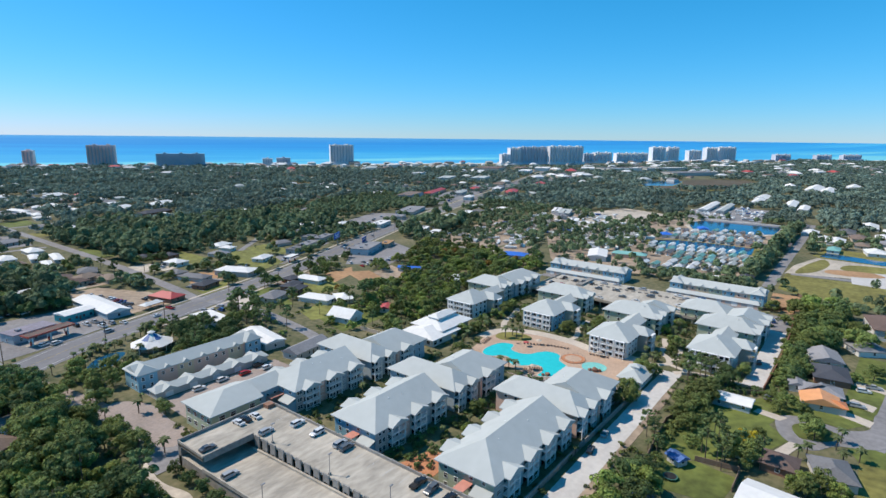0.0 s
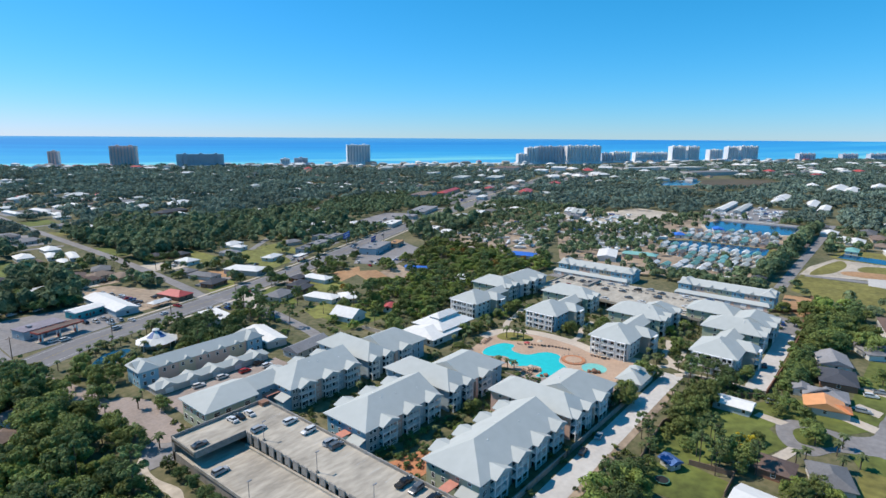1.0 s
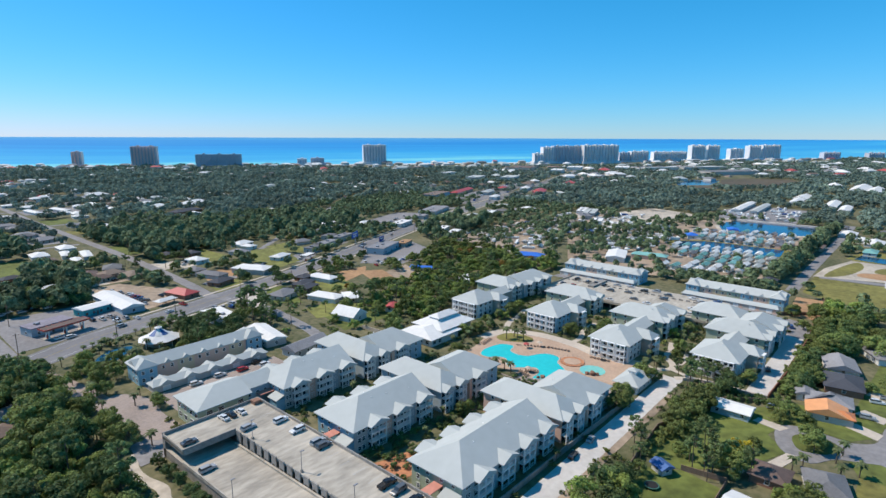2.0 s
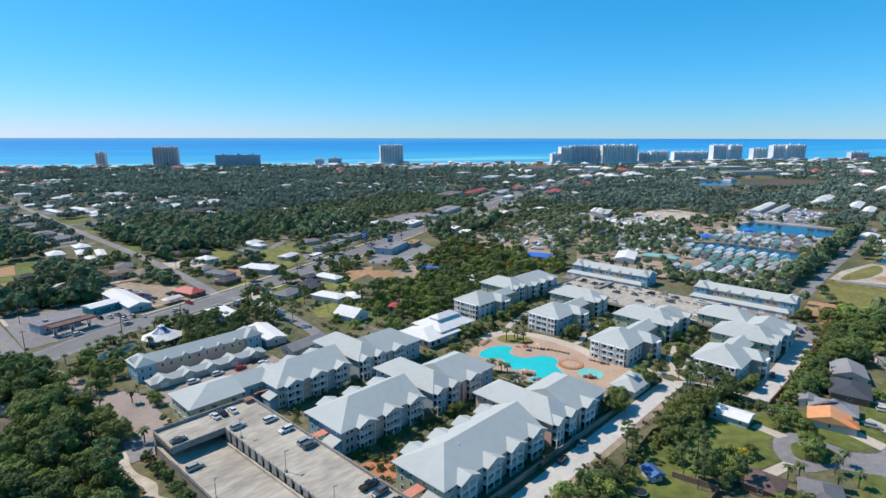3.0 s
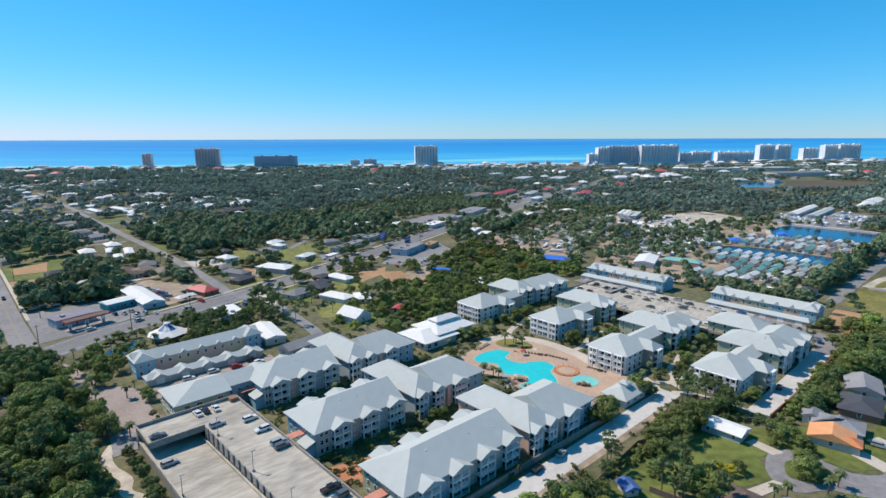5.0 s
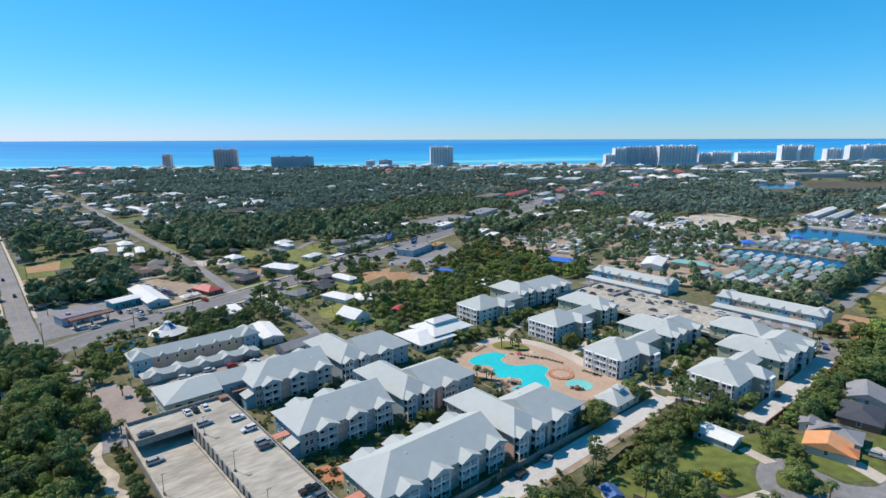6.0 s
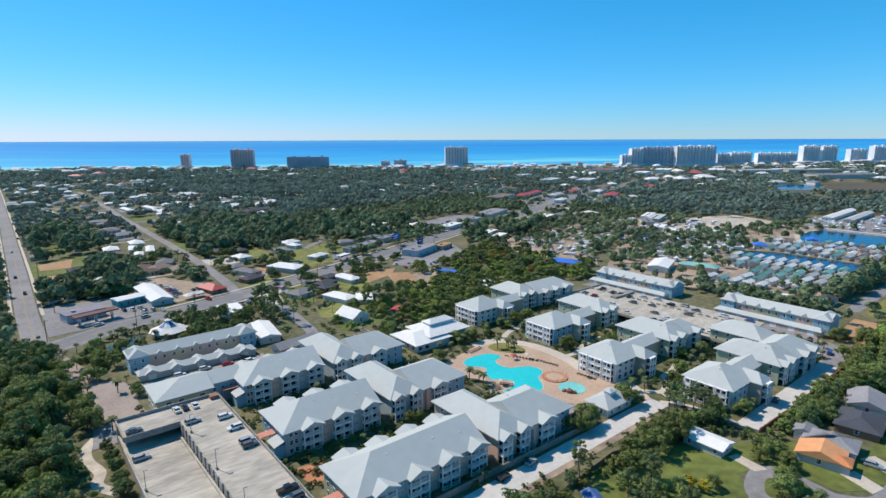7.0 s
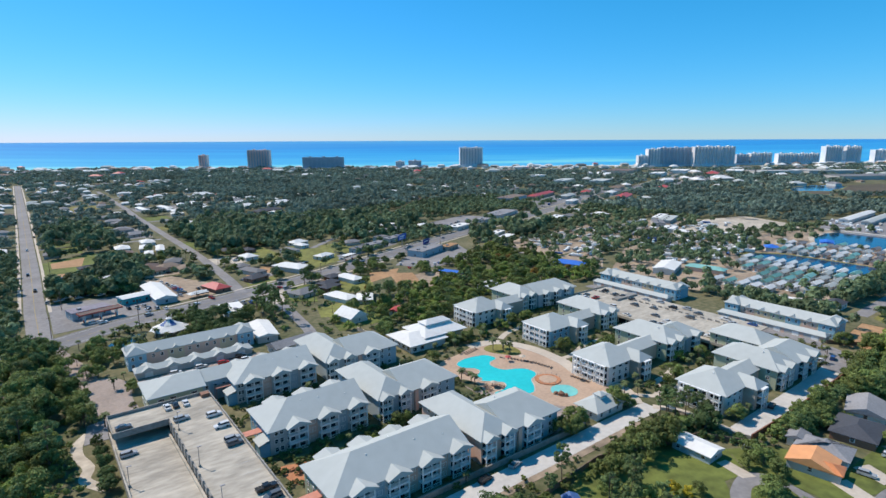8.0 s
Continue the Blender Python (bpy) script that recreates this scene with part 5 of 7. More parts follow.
def tree_kind(kind, seed):
    """One tree of a kind at the origin, about as tall as it grows here."""
    rnd = random.Random(seed)
    if kind == "broadleaf":
        h, rad = rnd.uniform(5.5, 7.5), rnd.uniform(3.3, 4.4)
        v, f = leaf_cloud(rnd, 24, 84, 0.36, rad, h * 0.75, h * 0.32)
        lab, m = "leafy green broadleaf tree with a lumpy crown", LEAF
        ts = trunk_shape(h * 0.7, 0.22, 5, rnd, rad * 0.55)
    elif kind == "oak":
        h, rad = rnd.uniform(6.5, 8.5), rnd.uniform(4.0, 5.0)
        v, f = leaf_cloud(rnd, 30, 84, 0.38, rad, h * 0.72, h * 0.30, 0.7, 0.4)
        lab, m = "wide dark live oak with a dense crown", LEAF_DEEP
        ts = trunk_shape(h * 0.65, 0.3, 6, rnd, rad * 0.6)
    elif kind == "bright":
        h, rad = rnd.uniform(4.5, 6.0), rnd.uniform(2.8, 3.6)
        v, f = leaf_cloud(rnd, 20, 78, 0.35, rad, h * 0.8, h * 0.25)
        lab, m = "yellow-green leafy tree with a full crown", LEAF_BRIGHT
        ts = trunk_shape(h * 0.7, 0.2, 5, rnd, rad * 0.55)
    elif kind == "golden":
        h, rad = 3.6, 2.0
        v, f = leaf_cloud(rnd, 14, 70, 0.30, rad, h * 0.85, h * 0.2)
        lab, m = "golden-leaved small tree on the lawn", LEAF_YELLOW
        ts = trunk_shape(h * 0.7, 0.1, 3, rnd, rad * 0.5)
    elif kind == "rust":
        h, rad = 5.5, 3.0
        v, f = leaf_cloud(rnd, 16, 60, 0.38, rad, h * 0.8, h * 0.25)
        lab, m = "rust-coloured autumn tree among green ones", LEAF_RUST
        ts = trunk_shape(h * 0.7, 0.2, 5, rnd, rad * 0.5)
    elif kind == "bush":
        h, rad = 2.0, 1.6
        v, f = leaf_cloud(rnd, 9, 24, 0.34, rad, h * 0.7, h * 0.25)
        lab, m = "dark green garden bush in the shade", LEAF_DEEP
        ts = trunk_shape(h * 0.5, 0.06, 2, rnd, rad * 0.5)
    elif kind == "shrub":
        h, rad = 1.9, 1.5
        v, f = leaf_cloud(rnd, 9, 24, 0.34, rad, h * 0.7, h * 0.25)
        lab, m = "low green garden shrub beside a wall", LEAF
        ts = trunk_shape(h * 0.5, 0.06, 2, rnd, rad * 0.5)
    else:
        h, rad = rnd.uniform(10, 14), rnd.uniform(2.3, 3.2)
        v, f = leaf_cloud(rnd, 16, 66, 0.34, rad, h * 0.40, h * 0.60, 0.6, 0.25)
        lab, m = "tall slender pine with a bare trunk", LEAF_PINE
        ts = trunk_shape(h * 0.92, 0.2, 6, rnd, rad * 0.6)
    t = thing("tree", 0, 0, lab, "tree", "trees")
    part("trunk", ts, BARK, t, local=True)
    part("crown", crown_mesh("crown", v, f, m), None, t)
    return t


def palm_kind(seed):
    rnd = random.Random(seed)
    h = rnd.uniform(4.5, 6.5)
    t = thing("palm_tree", 0, 0, "cabbage palm with a round head of fronds", "palm tree", "palms")
    part("trunk", Shape().rod((0, 0, -0.1), (0.1, 0.05, h), 0.2, 0.16, 7), BARK, t, local=True)
    s = Shape()
    for k in range(20):
        a = k * 2.4 + rnd.uniform(-0.2, 0.2)
        rise, length = rnd.uniform(-0.5, 1.0), rnd.uniform(1.5, 2.1)
        u, w = Vector((math.cos(a), math.sin(a), 0)), Vector((-math.sin(a), math.cos(a), 0))
        pts = []
        for j in range(4):
            q = j / 3
            p = Vector((0.1, 0.05, h)) + u * length * q + Vector((0, 0, rise * length * q * 0.7 - 1.1 * q * q))
            wd = (0.12, 0.42, 0.42, 0.06)[j]
            pts.append((tuple(p + w * wd - Vector((0, 0, wd * 0.4))), tuple(p), tuple(p - w * wd - Vector((0, 0, wd * 0.4)))))
        for a1, b1 in zip(pts, pts[1:]):
            s.face(a1[0], b1[0], b1[1], a1[1])
            s.face(a1[1], b1[1], b1[2], a1[2])
    part("crown", s, LEAF_PALM, t, local=True)
    return t


KINDS = {k: [tree_kind(k, 10 * i + j) for j in range(n)] for i, (k, n) in enumerate((("broadleaf", 5), ("bright", 3), ("rust", 1), ("pine", 4), ("shrub", 4), ("oak", 3), ("bush", 3), ("golden", 1)))}
KINDS["palm"] = [palm_kind(s) for s in (71, 72, 73)]
USED = set()
TREE_RND = random.Random(11)


def plant(kind, x, y, scale=1.0):
    pick = TREE_RND.choice(KINDS[kind])
    m = pose(x, y, 0, 0, 0, TREE_RND.uniform(0, 360)) @ Matrix.Diagonal((scale, scale, scale * TREE_RND.uniform(0.88, 1.12), 1))
    if pick.name not in USED:
        USED.add(pick.name)
        pick.matrix_basis = m
        return pick
    c = copy_thing(pick, Matrix.Identity(4))
    c.matrix_basis = m
    return c


def inside(px, py, poly):
    """Which of the points lie in the polygon."""
    q = np.array(poly)
    r = np.zeros(len(px), bool)
    j = len(q) - 1
    for i in range(len(q)):
        (xi, yi), (xj, yj) = q[i], q[j]
        hit = ((yi > py) != (yj > py)) & (px < (xj - xi) * (py - yi) / (yj - yi + 1e-12) + xi)
        r ^= hit
        j = i
    return r


def near_line(px, py, line, width):
    r = np.zeros(len(px), bool)
    for a, b in zip(line, line[1:]):
        a, b = np.array(a, float), np.array(b, float)
        d = b - a
        t = np.clip(((px - a[0]) * d[0] + (py - a[1]) * d[1]) / (d @ d), 0, 1)
        r |= np.hypot(px - a[0] - t * d[0], py - a[1] - t * d[1]) < width
    return r


def spread(poly, step, density, seed, margin=2.0, ignore_clear=False, gaps=0.0):
    """Jittered grid points in a polygon, off the roads, buildings and open lots."""
    r = np.random.RandomState(seed)
    q = np.array(poly)
    gx, gy = np.meshgrid(np.arange(q[:, 0].min(), q[:, 0].max(), step), np.arange(q[:, 1].min(), q[:, 1].max(), step))
    px = gx.ravel() + r.uniform(-0.45, 0.45, gx.size) * step
    py = gy.ravel() + r.uniform(-0.45, 0.45, gx.size) * step
    chance = r.uniform(0, 1, px.size)
    keepit = inside(px, py, poly)
    limit = np.full(px.size, density, float)
    for line, width in ROADS:
        limit[near_line(px, py, line, width / 2 + margin)] = 0
    if not ignore_clear:
        for pts, dens in CLEAR:
            limit[inside(px, py, pts)] = dens
    for x0, x1, y0, y1 in BUILT:
        limit[(px > x0 - margin) & (px < x1 + margin) & (py > y0 - margin) & (py < y1 + margin)] = 0
    if gaps:
        wave = np.sin(px * 0.047 + 1.3 * np.sin(py * 0.031)) + np.sin(py * 0.058 + 1.7 * np.sin(px * 0.023)) + np.sin((px + py) * 0.021)
        limit *= np.where(wave > 1.1, 1 - gaps, 1.0)
    ok = keepit & (chance < limit)
    return px[ok], py[ok]


# ---- houses, shops and sheds ----
FAR_WINDOW = flat_mesh("window", Shape().box(-0.6, 0.6, -0.06, 0.0, 0.0, 1.3), GLASS)


def put_window(parent, x, y, z, turn, wide=False, far=False):
    if far:
        part("window", FAR_WINDOW, None, parent).matrix_local = pose(x, y, z, 0, 0, turn)
        return
    w = part("window", WIDE_FRAME if wide else WINDOW_FRAME, None, parent)
    w.matrix_local = pose(x, y, z, 0, 0, turn)
    part("pane", WIDE_PANE if wide else WINDOW_PANE, None, w)


def house(x, y, lx, ly, turn, roof, wall, label, name="house", eave=2.8, rise=None, hip=True, windows=3, garage_door=False, flat=False, group="houses", category="house"):
    """A detached building, its length lx along its own x axis."""
    t = thing(name, x, y, label, category, group, 0, turn)
    a, b = lx / 2, ly / 2
    far = x + y > 420
    part("wall", Shape().box(-a, a, -b, b, -0.1, eave - 0.02), wall, t, local=True)
    if flat:
        part("roof", Shape().box(-a - 0.3, a + 0.3, -b - 0.3, b + 0.3, eave, eave + 0.35), roof, t, local=True)
        for k in range(min(3, max(1, int(lx / 12)))):
            part("roof_unit", Shape().box(-a + 4 + k * 11, -a + 6 + k * 11, -1, 1, eave + 0.35, eave + 1.3), STEEL, t, local=True)
    else:
        rise = rise or ly * 0.2
        h = b + 0.2 if hip else 0.0
        part("roof", Shape().roof(-a - 0.6, a + 0.6, -b - 0.6, b + 0.6, eave, eave + rise, "x", h, h, 0.22), roof, t, local=True)
        if not hip:
            g = Shape().face((-a, -b, eave - 0.1), (-a, 0, eave + rise * 0.9), (-a, b, eave - 0.1)).face((a, b, eave - 0.1), (a, 0, eave + rise * 0.9), (a, -b, eave - 0.1))
            part("gable", g, wall, t, local=True)
    if x + y < 800:
        part("door", Shape().box(-0.5, 0.5, -b - 0.06, -b + 0.1, 0, 2.1), WOOD, t, local=True)
    for k in range(windows):
        xx = -a + (k + 0.5) * lx / windows
        if abs(xx) > 1.3 or windows == 1:
            put_window(t, xx + (1.8 if windows == 1 else 0), -b, 0.9, 0, far=far)
            if not far:
                put_window(t, xx, b, 0.9, 180)
    if x + y < 1700:
        put_window(t, -a, 0, 0.9, 270, far=far)
    if not far:
        put_window(t, a, 0, 0.9, 90)
    if garage_door:
        part("garage_door", Shape().box(a - 5.6, a - 0.8, -b - 0.05, -b + 0.1, 0.05, 2.2), TRIM, t, local=True)
    r = math.hypot(lx, ly) / 2 if turn % 90 else 0
    c, s = abs(math.cos(radians(turn))), abs(math.sin(radians(turn)))
    ex, ey = a * c + b * s, a * s + b * c
    keep(x - ex, x + ex, y - ey, y + ey, 0.5)
    return t


# near houses beside the cul-de-sac
house(213.0, 31.8, 12.0, 7.4, 90, ROOF_WHITE, WALL_BLUE, "long white-roofed cottage with blue walls", hip=False, rise=1.2, eave=2.7)
house(154.5, 12.6, 12.4, 11.5, 84, ROOF_WHITE, WALL_SKY, "pale blue metal-roofed house among trees", hip=False, rise=1.6)
house(177.2, 12.8, 8.5, 9.0, 0, ROOF_BROWN, BRICK, "brown-shingled brick ranch house", rise=2.0, garage_door=True)
house(181.2, 0.2, 12.5, 9.5, 16, ROOF_GREY, WALL_GREY, "grey-roofed ranch house by the street", rise=2.2)
t_orange = house(231.6, 6.6, 8.8, 11.6, 10, ROOF_ORANGE, WALL_GREY, "grey house with a vivid orange roof", hip=False, rise=2.3, eave=2.9, windows=2)
part("roof", Shape().roof(-5.0, 1.6, -8.0, -2.0, 2.95, 4.3, "y", 3.2, 0), ROOF_DEEP_ORANGE, t_orange, "deep orange front wing roof", local=True)
part("wall", Shape().box(-4.38, 1.0, -7.4, -5.5, -0.1, 2.9), WALL_GREY, t_orange, local=True)
house(242, 7.2, 9.5, 13.5, 8, ROOF_GREY, WALL_WHITE, "white house with grey hipped roof", rise=2.3, garage_door=True)
house(243.5, 15, 6, 5, 10, ROOF_GREY, WALL_WHITE, "grey-roofed back wing of a house", hip=False, rise=1.2)
house(263.5, 5.2, 16, 12.0, 8, ROOF_DARK, BRICK, "orange-brick house with dark roof", rise=2.3, garage_door=True)
house(283.5, 8.4, 15, 11.0, 14, ROOF_GREY, WALL_WHITE, "white house with pale grey roof", hip=False, rise=2.2)
house(311, -4.5, 18, 13, 30, ROOF_GREY, WALL_WHITE, "grey-roofed house beside the trees", rise=2.4)
house(345, -13, 26, 14, 10, ROOF_BROWN, WALL_WHITE, "two-storey white house with brown roof", eave=5.6, rise=2.8)
house(161.5, 37.4, 4.4, 3.6, 62, TARP, WALL_GREY, "small blue-roofed garden shed on the lawn", "garden_shed", 2.3, 1.0, False, 1, category="shed", group="")
house(137.5, 40.2, 5.5, 4.2, 35, TARP, WALL_GREY, "tarpaulin-covered shed by the hedge", "garden_shed", 2.0, 0.9, False, 1, category="shed", group="")
house(46, 216, 9, 8, 15, ROOF_GREY, WALL_GREY, "small grey house under tall trees", hip=False)
house(36, 200, 13, 8, 25, ROOF_BROWN, WOOD, "low brown-roofed house under trees")

# by the entrance and the highway
house(102, 324.6, 15, 9, 14, ROOF_WHITE, TEAL_WALL, "teal shop with a white roof", "shop", 4.0, 0.9, False, 4, category="shop", group="shops")
house(116.3, 329, 42, 11.5, 92, ROOF_WHITE, WALL_BLUE, "long white-roofed workshop with blue base", "workshop", 3.4, 1.8, False, 6, category="workshop", group="shops")
house(142.2, 262.5, 20, 11, 88, ROOF_WHITE, WALL_BLUE, "flat white-roofed shop by the highway", "shop", 3.6, flat=True, category="shop", group="shops")
house(143.5, 219, 24, 9.5, 82, ROOF_WHITE, WALL_GREY, "long white-roofed shop with grey walls", "shop", 3.4, 1.2, False, 4, category="shop", group="shops")
house(148, 193, 20, 8.5, 8, ROOF_GREY, WALL_GREY, "long grey-roofed storage hall", "storage_hall", 3.2, 2.2, False, 4, category="hall", group="")
house(189.6, 213, 14, 11, 100, ROOF_WHITE, WALL_WHITE, "white gabled house with dormers", hip=False, rise=3.6, eave=3.2)
house(203, 251, 20, 10, 105, ROOF_WHITE, WALL_WHITE, "white-roofed house on a lawn", rise=1.4)
house(213, 240, 14, 9, 60, ROOF_WHITE, WALL_TAN, "white-roofed bungalow near a dirt plot", rise=1.4)
house(149, 321, 17, 10, 105, ROOF_RED, BRICK, "red-roofed house beside the highway", rise=2.4)
house(210, 345, 26, 14, 115, ROOF_WHITE, WALL_GREY, "white-roofed hall by the yellow field", "hall", 3.6, 1.8, True, 4, category="hall", group="")
house(324, 333, 34, 15, 24, ROOF_GREY, WALL_BLUE, "grey flat-roofed store with car park", "store", 5.0, flat=True, category="store", group="shops")
house(294.5, 258, 18, 6, 115, ROOF_BLUE, WALL_GREY, "small blue-roofed shed in the woods", "shed", 3.0, 0.8, False, 2, category="shed", group="")
for x, y, a in ((378, 222, 110),):
    house(x, y, 22, 11, a, ROOF_BLUE, WALL_WHITE, "white building with a vivid blue roof", "house", 4.2, 2.0, True, 4)
house(352, 336, 18, 8, 24, DIRT, WALL_TAN, "low flat-roofed shop with orange front", "shop", 3.5, flat=True, category="shop", group="shops")
house(290, 216, 12, 8, 20, ROOF_WHITE, WALL_WHITE, "small white shed roof among trees", "shed", 3, 1, False, 2, category="shed", group="")
house(207, 172, 9, 5, 10, ROOF_WHITE, WALL_TAN, "small white service shed", "shed", 2.6, 0.8, False, 1, category="shed", group="")
house(215, 207.5, 8, 5, 30, ROOF_RED, WALL_WHITE, "little red and white roofed shed", "shed", 2.6, 1, False, 1, category="shed", group="")

HUES = {"w": (ROOF_WHITE, WALL_WHITE, "white-roofed"), "g": (ROOF_GREY, WALL_GREY, "grey-roofed"), "b": (ROOF_BROWN, WALL_TAN, "brown-roofed"), "d": (ROOF_DARK, BRICK, "dark-roofed"),
        "r": (ROOF_RED, WALL_TAN, "red-roofed"), "t": (ROOF_TEAL, WALL_WHITE, "green-roofed"), "u": (ROOF_BLUE, WALL_WHITE, "blue-roofed"), "m": (ROOF, WALL_GREY, "pale metal-roofed")}


def row_of_houses(spec, label, name="house", category="house", eave=2.9, flat=False, windows=3, group="houses", hip=True):
    """spec: words of x,y,length,width,turn,hue."""
    for word in spec.split():
        *nums, hue = word.split(",")
        x, y, lx, ly, turn = map(float, nums)
        roof, wall, word2 = HUES[hue]
        house(x, y, lx, ly, turn, roof, wall, f"{word2} {label}", name, eave, None, hip, windows, flat=flat, group=group, category=category)


row_of_houses("147,488,26,6,80,w 134,464,26,6,80,w 136,500,20,6,80,w 144,422,15,11,70,g 137,405,15,11,20,b 126,412,14,10,75,b 190,440,10,9,100,d 198,436,10,9,100,d 206,432,10,9,100,d 197,404,13,11,100,w "
              "183,352,20,9,110,g 181,372,11,9,100,g 178,330,14,9,20,d 254,440,16,11,20,w 251,424,11,8,110,w 247,369,15,9,24,w 234,408,14,10,110,g 189,274,16,11,20,g 211,285.5,14,8,20,d 207.5,276,13,7.5,20,d 229,289,20,9,100,w 221,299,10,8,10,d",
              "single-storey house by the highway")
row_of_houses("302,383,27,9,22,g 334,400,24,9,22,g 326,410,14,9,24,g 284,375,20,8,22,g 338,440,16,10,20,g 371,473,22,10,24,w 362,444,24,12,20,g 359,490,18,10,24,w 430,419,30,12,22,w 431,360,24,8,24,w 423,338,22,8,24,w 506,389,20,10,24,w 483,440,16,12,24,g "
              "564,400,26,12,24,w 466,372,14,9,24,w 539,470,60,22,24,g 592,269,24,12,20,w 582,247,20,10,70,w 655,309,46,14,20,m 664,325,40,10,20,w 620,300,30,12,40,g", "low shop building on the highway", "shop", "shop", 4.0, True, 4, "shops")
row_of_houses("77,737,16,10,0,g 90,760,14,10,90,w 141,684,16,10,0,g 137,629,18,12,10,g 143,587,20,12,20,g 213,734,15,10,0,w 204,632,18,11,0,w 216,623,18,11,0,g 186,818,40,8,95,w 215,820,36,9,100,w 261,836,44,14,95,w 309,990,30,18,30,w 313,765,24,16,30,w "
              "368,775,34,18,20,w 345,752,26,14,30,w 318,692,40,14,20,d 151,1085,18,11,0,w 92,1175,16,10,0,w 74,1116,16,10,0,g 181,913,16,10,0,w 136,749,15,10,0,g 80,659,15,10,90,g 36,823,15,10,90,b 34,552,18,10,90,w 32,645,15,10,0,g 76,391,14,8,10,w 89,371,18,6,10,w 99,392,20,6,10,w 67.5,406,9,7,0,u 88,437,11,8,10,d 146,391,14,10,95,b 128,396,12,9,10,b 189,588,15,10,5,g 141,680,14,10,0,g 135,622,16,10,5,g 142,588,15,10,10,w 150,781,16,10,0,w 122,756,14,9,0,g 100,742,14,9,0,g",
              "house among the trees", windows=2)
row_of_houses("680,46,24,14,0,w 581,57,18,8,0,b 637,22,26,14,0,w 592,-8,20,14,10,w 584,21,18,9,0,t 706,16,30,14,0,g 771,-2,40,16,0,w 671,5,24,14,10,b 648,32,16,10,0,w 727,56,16,10,0,g 612,-22,18,12,10,w 650,-18,20,13,0,g 690,-14,22,13,0,w 625,2,16,11,0,b 740,-20,24,12,0,w", "house beyond the canal", windows=2)
row_of_houses("850,180,110,10,3,w 842,158,100,9,3,m 972,138,70,14,3,w 956,92,90,14,2,w 905,72,70,12,2,w 1040,141,60,18,0,w 1293,90,140,26,0,w 1264,66,120,20,0,w 1399,31,90,24,0,w 1340,133,70,20,10,w", "long storage building", "storage_building", "warehouse", 4.0, False, 2, "storage buildings", False)
house(668, 584, 62, 24, 20, ROOF_BROWN, WALL_BLUE, "long brown-roofed hall with blue walls", "hall", 7.0, flat=True, windows=5, category="hall", group="")
row_of_houses("748,596,90,14,22,r 839,576,26,16,22,r 1023,540,30,22,22,r 839,498,44,18,22,r 820,486,40,14,22,r 712,500,24,12,22,w 768,556,40,14,22,m 868,546,26,14,22,w 1508,698,60,30,22,r 900,560,30,16,22,g 960,600,40,20,22,b", "shop building along the highway", "shop", "shop", 5.0, False, 4, "shops")
row_of_houses("1413,908,120,60,22,b 1363,765,70,30,22,w 1527,799,80,40,22,w 1045,702,70,30,22,m 992,757,70,26,22,m 1632,699,90,40,22,w 1808,532,160,50,-30,m 1627,403,150,60,-30,g 1739,597,220,50,-30,w 1699,636,120,40,-30,g 1181,1129,60,24,20,b 1063,900,40,20,10,w", "big flat-roofed store before the beach", "store", "store", 9.0, True, 3, "shops")

# far houses peeping out of the woods, from a few patterns
FAR_RND = random.Random(77)
FAR_HOUSES = [house(1900, 900, *dims, *HUES[h][:2], f"{HUES[h][2]} house half hidden in woods", windows=0) for h, dims in
              (("w", (17, 11, 0)), ("g", (16, 10, 0)), ("b", (15, 10, 0)), ("m", (18, 11, 0)), ("d", (15, 10, 0)))]
del BUILT[-5:]
placed = 0
for k in range(2200):
    if placed >= 150:
        break
    x, y = (FAR_RND.uniform(-200, 330), FAR_RND.uniform(340, 900)) if k % 4 else (FAR_RND.uniform(330, 1000), FAR_RND.uniform(380, 900))
    n = SHORE_N.dot(Vector((x, y)))
    px, py = np.array([x]), np.array([y])
    if n > 1880 or n < 420 or (x > 700 and y < 420):
        continue
    if 200 < x < 640 and 470 < y < 760 and FAR_RND.random() < 0.9:
        continue
    if any(b[0] - 10 < x < b[1] + 10 and b[2] - 10 < y < b[3] + 10 for b in BUILT):
        continue
    if any(near_line(px, py, line, w / 2 + 10)[0] for line, w in ROADS) or any(inside(px, py, pts)[0] for pts, _ in CLEAR):
        continue
    turn = FAR_RND.choice((0, 90)) + FAR_RND.uniform(-6, 6)
    src = FAR_HOUSES[FAR_RND.choices(range(5), (5, 4, 3, 3, 1))[0]]
    if placed < 5:
        src = FAR_HOUSES[placed]
        src.matrix_basis = pose(x, y, 0, 0, 0, turn)
    else:
        copy_thing(src, pose(x, y, 0, 0, 0, turn))
    keep(x - 9, x + 9, y - 9, y + 9, 1)
    placed += 1


